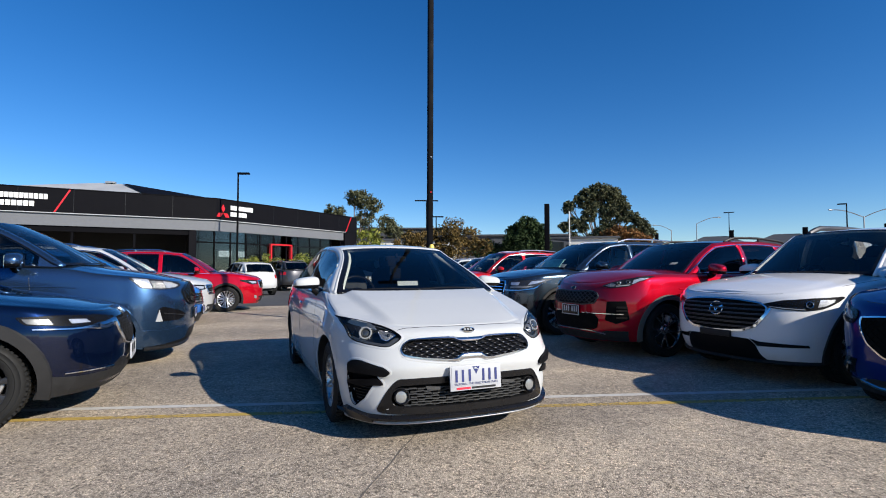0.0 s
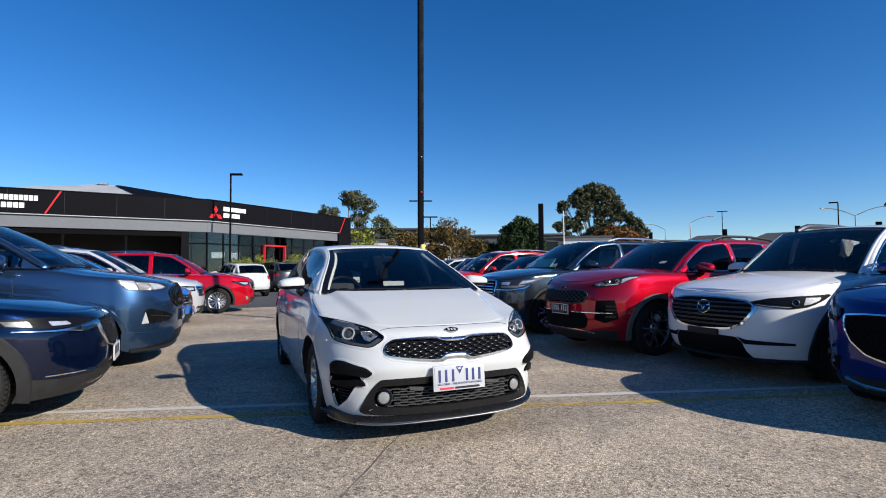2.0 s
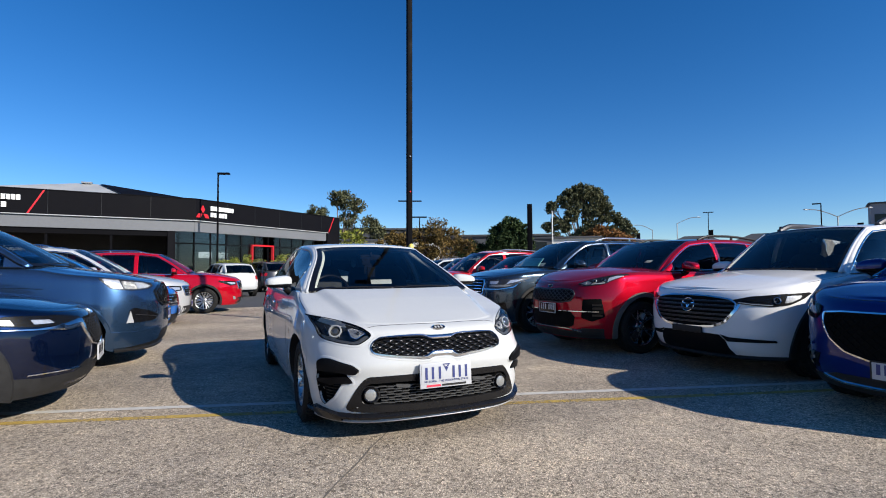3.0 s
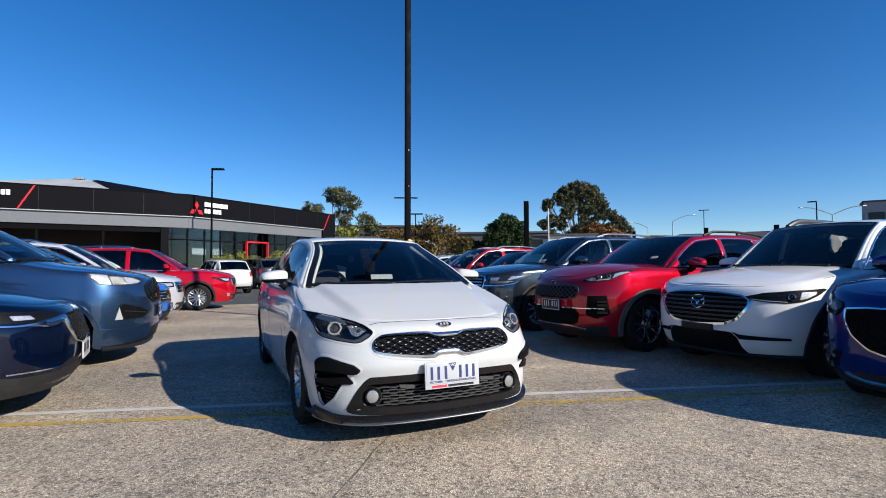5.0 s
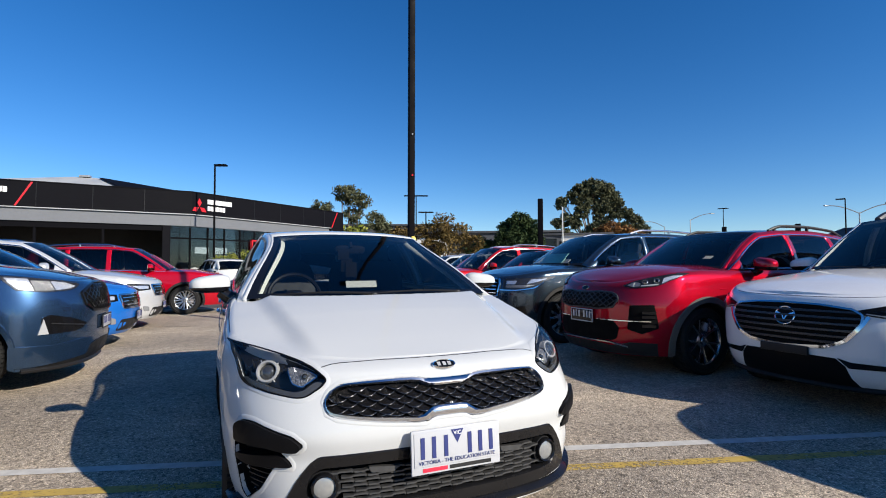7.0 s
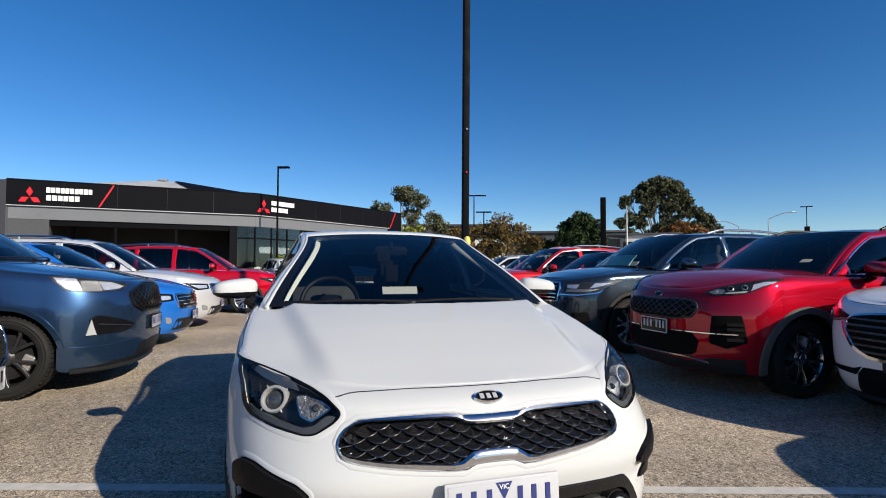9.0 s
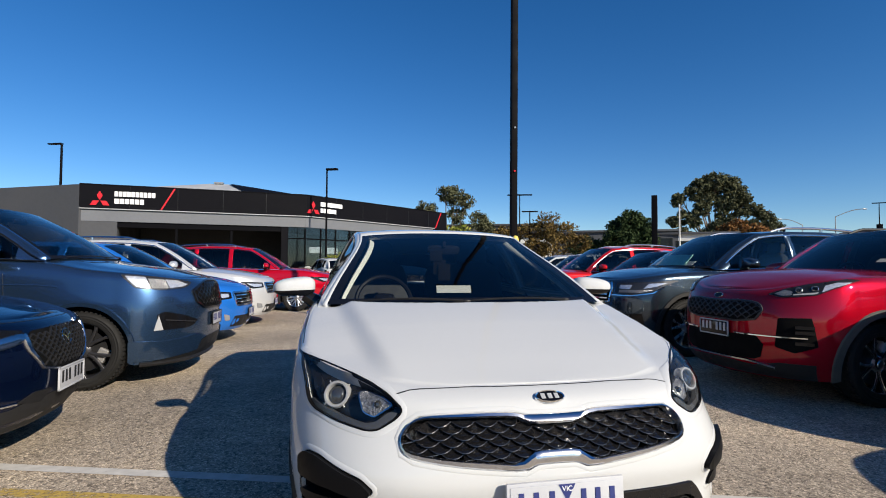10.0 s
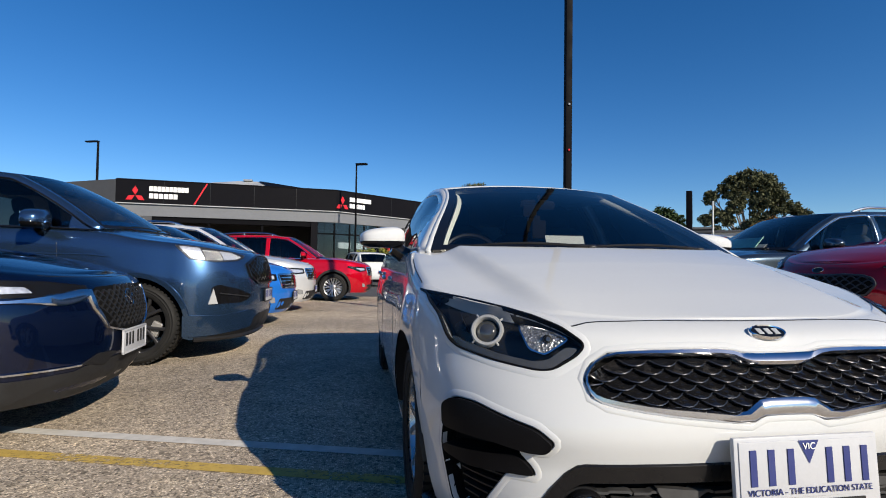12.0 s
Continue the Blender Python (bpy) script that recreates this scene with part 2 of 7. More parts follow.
# near-black; behind grilles and intakes it stands in for the shade within
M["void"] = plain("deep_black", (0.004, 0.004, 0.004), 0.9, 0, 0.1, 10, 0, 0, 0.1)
M["galv"] = plain("galvanised_steel", (0.32, 0.33, 0.34), 0.45, 0.7, 0.1, 4)
M["yellow_cap"] = plain("yellow_plastic", (0.70, 0.52, 0.10), 0.5, 0, 0.1, 10)
M["bark"] = plain("bark", (0.16, 0.125, 0.095), 0.9, 0, 0.35, 3, 0, 0.02)
M["gum_leaf"] = leaf_material("gum_leaves", (0.036, 0.042, 0.022), (0.082, 0.088, 0.046), (0.15, 0.152, 0.082))
M["dark_leaf"] = leaf_material("dark_leaves", (0.010, 0.020, 0.008), (0.022, 0.040, 0.014), (0.05, 0.075, 0.028))
M["autumn_leaf"] = leaf_material("autumn_leaves", (0.060, 0.050, 0.018), (0.125, 0.080, 0.026), (0.17, 0.12, 0.040))
M["rust_leaf"] = leaf_material("rust_leaves", (0.09, 0.040, 0.016), (0.18, 0.080, 0.026), (0.23, 0.125, 0.045))
M["lime_leaf"] = leaf_material("lime_leaves", (0.085, 0.11, 0.016), (0.16, 0.18, 0.030), (0.25, 0.25, 0.06))
M["trim_grey"] = plain("pale_grey_trim", (0.33, 0.34, 0.35), 0.5, 0, 0.05, 2)
M["far_wall"] = plain("far_white_wall", (0.55, 0.55, 0.53), 0.8, 0, 0.08, 0.5)
M["far_grey"] = plain("far_grey_wall", (0.20, 0.22, 0.26), 0.8, 0, 0.1, 0.4)
M["far_dark"] = plain("far_dark_wall", (0.05, 0.055, 0.065), 0.8, 0, 0.15, 0.4)
M["paper"] = plain("white_paper", (0.8, 0.8, 0.78), 0.6, 0, 0.05, 10)


# ---- mesh helpers ----
def mesh_ob(name, bm, mats, parent=None, label="", smooth=True, angle=None):
    me = bpy.data.meshes.new(name)
    bm.normal_update()
    bm.to_mesh(me)
    bm.free()
    for m in (mats if isinstance(mats, (list, tuple)) else [mats]):
        me.materials.append(M[m] if isinstance(m, str) else m)
    if smooth:
        me.shade_smooth()
        if angle:
            me.set_sharp_from_angle(angle=radians(angle))
    ob = new(name, me)
    if parent is not None:
        ob.parent = parent
    if label:
        ob["label"] = label
    return ob


def part(name, bm, material, parent, label="", smooth=True, angle=40):
    return mesh_ob(name, bm, material, parent, label, smooth, angle)


def thing(name, m, label, category, group="", kind=""):
    e = new(name)
    e.matrix_world = m
    e.empty_display_size = 0.2
    return tagged(e, label, category, group, kind)


def grid_faces(bm, rows, closed_u=False, closed_v=False, mat=None, flip=False):
    """Quads between rows of vertices; mat(i, j) gives a face's slot, or None for a hole."""
    n, k = len(rows), len(rows[0])
    for i in range(n if closed_u else n - 1):
        for j in range(k if closed_v else k - 1):
            slot = mat(i, j) if mat else 0
            if slot is None:
                continue
            vs = [rows[i][j], rows[(i + 1) % n][j], rows[(i + 1) % n][(j + 1) % k], rows[i][(j + 1) % k]]
            if flip:
                vs.reverse()
            u = []
            for v in vs:
                if v not in u:
                    u.append(v)
            if len(u) < 3:
                continue
            try:
                f = bm.faces.new(u)
                f.material_index = slot
            except ValueError:
                pass


def box(bm, x0, x1, y0, y1, z0, z1, bevel=0.0, m=None):
    vs = [bm.verts.new((x, y, z)) for z in (z0, z1) for y in (y0, y1) for x in (x0, x1)]
    fs = [bm.faces.new([vs[i] for i in q]) for q in ((0, 2, 3, 1), (4, 5, 7, 6), (0, 1, 5, 4), (2, 6, 7, 3), (0, 4, 6, 2), (1, 3, 7, 5))]
    if bevel:
        r = bmesh.ops.bevel(bm, geom=list({e for f in fs for e in f.edges}), offset=bevel, segments=2, affect="EDGES", profile=0.6)
        vs = list({v for f in r["faces"] for v in f.verts} | {v for v in vs if v.is_valid})
    if m is not None:
        bmesh.ops.transform(bm, matrix=m, verts=[v for v in vs if v.is_valid])
    return vs


def tube(bm, pts, radius, sides=10, closed=False, caps=True):
    """A round tube along points; radius a number or one for each point."""
    pts = [Vector(p) for p in pts]
    n = len(pts)
    rad = radius if isinstance(radius, (list, tuple)) else [radius] * n
    rows, side = [], None
    for i, p in enumerate(pts):
        a = pts[i - 1] if (i or closed) else p
        b = pts[(i + 1) % n] if (i < n - 1 or closed) else p
        t = (b - a).normalized()
        if side is None:
            side = t.orthogonal().normalized()
        side = (side - t * side.dot(t)).normalized()
        up = t.cross(side)
        rows.append([bm.verts.new(p + (side * math.cos(q) + up * math.sin(q)) * rad[i]) for q in (2 * math.pi * k / sides for k in range(sides))])
    grid_faces(bm, rows, closed_u=closed, closed_v=True)
    if caps and not closed:
        bm.faces.new(list(reversed(rows[0])))
        bm.faces.new(rows[-1])


def lathe(bm, prof, axis="x", sides=32, m=None, closed=False):
    """Turns (radius, along) round an axis."""
    rows = []
    for k in range(sides):
        a = 2 * math.pi * k / sides
        row = []
        for r, h in prof:
            c, s = r * math.cos(a), r * math.sin(a)
            p = {"x": (h, c, s), "y": (c, h, s), "z": (c, s, h)}[axis]
            row.append(bm.verts.new(m @ Vector(p) if m is not None else p))
        rows.append(row)
    grid_faces(bm, rows, closed_u=True, closed_v=closed)
    bmesh.ops.remove_doubles(bm, verts=[v for r in rows for v in r], dist=1e-5)
    bmesh.ops.recalc_face_normals(bm, faces=bm.faces)


def blob(bm, centre, size, power=2.5, seg=16, rings=10, m=None):
    """A rounded pebble: a superellipsoid."""
    def cp(v, e):
        return math.copysign(abs(v) ** e, v)
    e = 2 / power
    rows = []
    for i in range(rings + 1):
        v = -math.pi / 2 + math.pi * i / rings
        row = []
        for j in range(seg):
            u = 2 * math.pi * j / seg
            p = Vector((centre[0] + size[0] * cp(math.cos(v), e) * cp(math.cos(u), e),
                        centre[1] + size[1] * cp(math.cos(v), e) * cp(math.sin(u), e),
                        centre[2] + size[2] * cp(math.sin(v), e)))
            row.append(bm.verts.new(m @ p if m is not None else p))
        rows.append(row)
    grid_faces(bm, rows, closed_v=True, flip=True)
    bmesh.ops.remove_doubles(bm, verts=[v for r in rows for v in r], dist=1e-6)


def smooth_curve(knots):
    """A smooth curve through (x, y) knots with no overshoot."""
    xs, ys = np.array([k[0] for k in knots], float), np.array([k[1] for k in knots], float)
    h, d = np.diff(xs), np.diff(ys) / np.diff(xs)
    g = np.zeros(len(xs))
    g[0], g[-1] = d[0], d[-1]
    for i in range(1, len(xs) - 1):
        if d[i - 1] * d[i] > 0:
            w1, w2 = 2 * h[i] + h[i - 1], h[i] + 2 * h[i - 1]
            g[i] = (w1 + w2) / (w1 / d[i - 1] + w2 / d[i])
    xl, yl, gl, hl = xs.tolist(), ys.tolist(), g.tolist(), h.tolist()

    def f(x):
        if x <= xl[0]:
            return yl[0]
        if x >= xl[-1]:
            return yl[-1]
        i = 0
        while x > xl[i + 1]:
            i += 1
        t = (x - xl[i]) / hl[i]
        a, b = 1 - t, t
        return (1 + 2 * t) * a * a * yl[i] + t * a * a * hl[i] * gl[i] + b * b * (3 - 2 * t) * yl[i + 1] - b * b * a * hl[i] * gl[i + 1]
    return f


def rounded(pts, r=0.02, seg=4):
    """A polygon with rounded corners."""
    out, n = [], len(pts)
    for i in range(n):
        p, a, b = Vector(pts[i]), Vector(pts[i - 1]), Vector(pts[(i + 1) % n])
        ra = min(r, (a - p).length * 0.45)
        rb = min(r, (b - p).length * 0.45)
        p0, p1 = p + (a - p).normalized() * ra, p + (b - p).normalized() * rb
        for k in range(seg + 1):
            t = k / seg
            out.append(tuple(p0 * (1 - t) ** 2 + p * 2 * t * (1 - t) + p1 * t * t))
    return out


# ---- cars: nose at the origin of the ground, tail towards +y ----
class Body:
    """The painted shell as a surface over (q, z): q 0 to 1 runs round the front corner, then metres along the flank, then round the tail."""

    def __init__(s, L, W, axle, base, wheel, arch, nose, top, sec, plan, low, tail, corner=0.62, bow=0.08, n=3.0, rear_corner=0.5, rear_bow=0.08, roll=(0.05, 0.07), flare=0.0):
        s.L, s.half, s.axle, s.base, s.wheel, s.arch = L, W / 2, axle, base, wheel, arch
        s.nose, s.top, s.sec, s.plan, s.low, s.tail = (smooth_curve(k) for k in (nose, top, sec, plan, low, tail))
        s.bow, s.n, s.rbow, s.roll, s.flare = bow, 3.0, rear_bow, roll, flare
        s.full = smooth_curve(n) if isinstance(n, (list, tuple)) else (lambda z: n)
        s.y1, s.y2 = corner + bow, L - rear_corner - rear_bow
        s.q2 = 1 + s.y2 - s.y1

    def width(s, y, z):
        w = s.half * s.plan(y) - s.sec(z)
        if s.flare:
            for yw in (s.axle, s.axle + s.base):
                d = math.hypot(y - yw, z - s.wheel) - s.arch
                if z > s.wheel * 0.5:
                    w += s.flare * math.exp(-(max(d, 0) / 0.16) ** 2)
        return w

    def flat(s, q, z, d=0.0):
        if q <= 1:
            a = q * math.pi / 2
            sx = math.sin(a) ** (2 / s.n) if a > 0 else 0.0
            yf = s.nose(z) + d
            return (s.width(s.y1, z) - d) * sx, yf + s.bow * sx * sx + (s.y1 - yf - s.bow) * (1 - math.sqrt(max(0.0, 1 - sx ** s.full(z))))
        if q <= s.q2:
            y = s.y1 + q - 1
            return s.width(y, z) - d, y
        a = min(1, q - s.q2) * math.pi / 2
        sx = max(0.0, math.cos(a)) ** (2 / s.n)
        yr = s.L - s.tail(z) - d
        return (s.width(s.y2, z) - d) * sx, yr - s.rbow * sx * sx - (yr - s.rbow - s.y2) * (1 - math.sin(a))

    def edge(s, q):
        """Height of the shell's upper edge at q."""
        z = s.top(0.3)
        for _ in range(3):
            z = s.top(s.flat(q, z)[1])
        return z

    def P(s, q, z, off=0.0, zt=None):
        sgn, q = (-1 if q < 0 else 1), abs(q)
        if zt is None:
            zt = s.edge(q)
        r, h = s.roll
        t = min(1.0, max(0.0, (z - zt + h) / h))
        d = r * (1 - math.sqrt(max(0.0, 1 - t * t * 0.98)))
        x, y = s.flat(q, z, d)
        p = Vector((x * sgn, y, z))
        if off:
            p += s.normal(q * sgn, z, zt) * off
        return p

    def normal(s, q, z, zt=None):
        e = 0.004
        du = s.P(q + e, z) - s.P(q - e, z)
        dv = s.P(q, z + e) - s.P(q, z - e)
        nrm = du.cross(dv)
        return nrm.normalized() if nrm.length > 1e-9 else Vector((0, -1, 0))

    def X(s, x, z=0.6):
        """q at a distance x from the middle of the front."""
        w = s.width(s.y1, z)
        t = min(1.0, abs(x) / w)
        return math.copysign(math.asin(t ** (s.n / 2)) / (math.pi / 2), x)

    def Y(s, y, z=0.6):
        """q on the flank (or the front corner) at y."""
        if y >= s.y1:
            return 1 + y - s.y1
        a, b = 0.0, 1.0
        for _ in range(24):
            c = (a + b) / 2
            a, b = (c, b) if s.flat(c, z)[1] < y else (a, c)
        return a

    def near(s, x, y, z):
        """(q, z) of the shell point at height z that lies nearest to x, y."""
        zz = min(z, s.top(y) + 0.0)
        q = min((k / 400 for k in range(560)), key=lambda k: (lambda p: (p.x - x) ** 2 + (p.y - y) ** 2)(s.P(k, zz, 0)))
        return q, min(z, s.edge(q) - 0.004)

    def bottom(s, y):
        z = s.low(y)
        for yw in (s.axle, s.axle + s.base):
            if abs(y - yw) < s.arch:
                z = max(z, s.wheel + math.sqrt(s.arch ** 2 - (y - yw) ** 2))
        return z

    def stations(s, fine=False):
        qs = {i / 26 for i in range(27)}
        if fine:
            qs = {s.X(0.009 * i) for i in range(68)} | {s.X(0.612) + (1 - s.X(0.612)) * i / 62 for i in range(63)}
        ys = [s.y1 + 0.1 * i for i in range(1, int((s.y2 - s.y1) / 0.1) + 1)]
        if fine:
            ys = [y for y in ys if y > 1.29 or y < 0.8] + [0.8 + 0.02 * i for i in range(7)] + [0.94 + 0.008 * i for i in range(30)] + [1.19 + 0.02 * i for i in range(6)]
        for yw in (s.axle, s.axle + s.base):
            ys = [y for y in ys if abs(abs(y - yw) - s.arch) > 0.03]
            ys += [yw + s.arch * math.cos(math.pi * k / 16) * 0.9999 for k in range(17)] + [yw - s.arch - 0.004, yw + s.arch + 0.004]
        for y in ys:
            q = s.Y(y)
            if q > 1 and q < s.q2 or y < s.y1:
                qs.add(q)
        qs |= {s.q2 + i / 10 for i in range(11)}
        return sorted(qs)


def inside_poly(p, poly):
    x, z = p
    hit = False
    for i in range(len(poly)):
        (x0, z0), (x1, z1) = poly[i - 1], poly[i]
        if (z0 > z) != (z1 > z) and x < (x1 - x0) * (z - z0) / (z1 - z0) + x0:
            hit = not hit
    return hit


def spread(b, q):
    """Metres round the front from the middle, at lamp height."""
    k = max(2, int(abs(q) * 60))
    p = [b.P(abs(q) * i / k, 0.6) for i in range(k + 1)]
    return math.copysign(sum((p[i + 1] - p[i]).length for i in range(k)), q)


def shell(b, crown, hood_end, deck_start, creases=0.0, pits=(), ridge=None):
    """The painted shell: flanks, nose and tail, bonnet, and the deck behind the cabin. Inside the outlines of pits it sinks, to make room for lamps and grilles."""
    bm = bmesh.new()
    qs = b.stations(bool(pits))
    ts = [i / 18 * 0.86 for i in range(19)] + [0.89, 0.92, 0.945, 0.965, 0.98, 0.99, 1.0]
    if pits:
        ts = [i / 84 * 0.95 for i in range(85)] + [0.96, 0.97, 0.978, 0.986, 0.993, 1.0]
    holes = []
    for poly in pits:
        pts = [Vector((spread(b, q), z)) for q, z in poly]
        area = sum(pts[i - 1].x * pts[i].y - pts[i].x * pts[i - 1].y for i in range(len(pts)))
        grown = []
        for i, p in enumerate(pts):
            t = (pts[(i + 1) % len(pts)] - pts[i - 1]).normalized() * math.copysign(1, area)
            grown.append((p.x + t.y * 0.005, p.y - t.x * 0.005))
        holes.append((grown, min(p[0] for p in grown), max(p[0] for p in grown), min(p[1] for p in grown), max(p[1] for p in grown)))

    def sunk(u, z):
        return any(a < u < c and d < z < e and inside_poly((u, z), h) for h, a, c, d, e in holes)
    cols = {1: [], -1: []}
    for q in qs:
        zt = b.edge(q)
        zb = b.bottom(b.flat(q, b.low(1.0) + 0.1)[1]) if q <= b.q2 else b.low(b.L)
        zb = min(zb, zt - 0.02)
        for sg in (1, -1):
            if sg < 0 and (q == 0 or q >= b.q2 + 1):
                cols[-1].append(cols[1][-1])
                continue
            u = spread(b, q) if pits and q < 1.5 else 99.0
            cols[sg].append([bm.verts.new(b.P(q * sg if q else 0.0, zb + (zt - zb) * t, -0.07 if u < 99 and t < 0.99 and sunk(u, zb + (zt - zb) * t) else 0, zt)) for t in ts])
    grid_faces(bm, cols[1], flip=False)
    grid_faces(bm, cols[-1], flip=True)
    # bonnet and deck: rows across at each station
    def cap(keep, crown_of):
        rows = []
        for i, q in enumerate(qs):
            top = cols[1][i][-1]
            if not keep(top.co.y):
                continue
            k = 72 if ridge else 40
            row = [cols[-1][i][-1]]
            for j in range(1, k):
                u = -1 + 2 * j / k
                z = top.co.z + crown_of(top.co.y) * (1 - abs(u) ** 2.4)
                if creases:
                    z += creases / (1 + math.exp((abs(u) - 0.78 - 0.18 * max(0.0, 1 - (top.co.y - 0.2) / 0.85)) / 0.022)) * min(1, max(0, (top.co.y - 0.2) / 0.3))
                if ridge:
                    z += ridge(abs(top.co.x * u), top.co.y)
                row.append(bm.verts.new((top.co.x * u, top.co.y, z)))
            row.append(top)
            rows.append(row)
        grid_faces(bm, rows, flip=True)
    cap(lambda y: y <= hood_end and y < b.L / 2, crown)
    cap(lambda y: y >= deck_start and y > b.L / 2, lambda y: 0.02)
    bmesh.ops.remove_doubles(bm, verts=bm.verts, dist=1e-5)
    bmesh.ops.recalc_face_normals(bm, faces=bm.faces)
    return bm


def patch(b, pts, off, depth, res=0.05):
    """A plate that follows the shell: a polygon in (q, z), its face off above the shell, its rim depth deep."""
    bm = bmesh.new()
    vs = [bm.verts.new((q, 0, z)) for q, z in pts]
    f = bm.faces.new(vs)
    bmesh.ops.triangulate(bm, faces=[f])
    for axis, step in ((0, res), (2, res)):
        lo, hi = min(p[axis // 2] for p in pts), max(p[axis // 2] for p in pts)
        k = max(1, int((hi - lo) / step))
        for i in range(1, k):
            c, nrm = [0, 0, 0], [0, 0, 0]
            c[axis], nrm[axis] = lo + (hi - lo) * i / k, 1
            bmesh.ops.bisect_plane(bm, geom=bm.verts[:] + bm.edges[:] + bm.faces[:], plane_co=c, plane_no=nrm, dist=1e-6)
    rim = [e for e in bm.edges if e.is_boundary]
    low = {}
    for v in {v for e in rim for v in e.verts}:
        low[v] = bm.verts.new(b.P(v.co.x, v.co.z, off - depth))
    top = [v for v in bm.verts if v not in low.values()]
    quads = [(e.verts[0], e.verts[1]) for e in rim]
    for v in top:
        v.co = b.P(v.co.x, v.co.z, off)
    for a, c in quads:
        bm.faces.new((a, c, low[c], low[a]))
    bmesh.ops.recalc_face_normals(bm, faces=bm.faces)
    return bm


def ribbon(bm, pts, norms, width, height, closed=False):
    """A flat moulding with bevelled edges laid along points."""
    if not isinstance(width, (list, tuple)):
        keep = [i for i in range(len(pts)) if (pts[i] - pts[i - 1]).length > 0.0025 or i == 0]
        pts, norms = [pts[i] for i in keep], [norms[i] for i in keep]
    n = len(pts)
    rows = []
    for i in range(n):
        a = pts[i - 1] if (i or closed) else pts[i]
        c = pts[(i + 1) % n] if (i < n - 1 or closed) else pts[i]
        t = (c - a).normalized()
        nn = (norms[i] - t * norms[i].dot(t)).normalized()
        side = t.cross(nn)
        w = width[i] / 2 if isinstance(width, (list, tuple)) else width / 2
        prof = [(-w, -0.01), (-w, height * 0.55), (-w * 0.7, height), (w * 0.7, height), (w, height * 0.55), (w, -0.01)]
        rows.append([bm.verts.new(pts[i] + side * u + nn * h) for u, h in prof])
    grid_faces(bm, rows, closed_u=closed)
    if not closed:
        bm.faces.new(rows[0])
        bm.faces.new(list(reversed(rows[-1])))
    bmesh.ops.recalc_face_normals(bm, faces=bm.faces)


def on_shell(b, pts, closed=False, step=0.05, off=0.0):
    """Points between the given (q, z), close enough to follow the shell, and the shell's normals there."""
    out = []
    n = len(pts)
    for i in range(n if closed else n - 1):
        p, r = Vector(pts[i]), Vector(pts[(i + 1) % n])
        k = max(1, int((r - p).length / step))
        out += [p + (r - p) * j / k for j in range(k)]
    if not closed:
        out.append(Vector(pts[-1]))
    return [b.P(v.x, v.y, off) for v in out], [b.normal(v.x, v.y) for v in out]


def moulding(b, pts, width, height, closed=False, step=0.05, off=0.0):
    bm = bmesh.new()
    p, nr = on_shell(b, pts, closed, step, off)
    ribbon(bm, p, nr, width, height, closed)
    return bm


def mirrored(pts):
    return [(-q, z) for q, z in reversed(pts)]


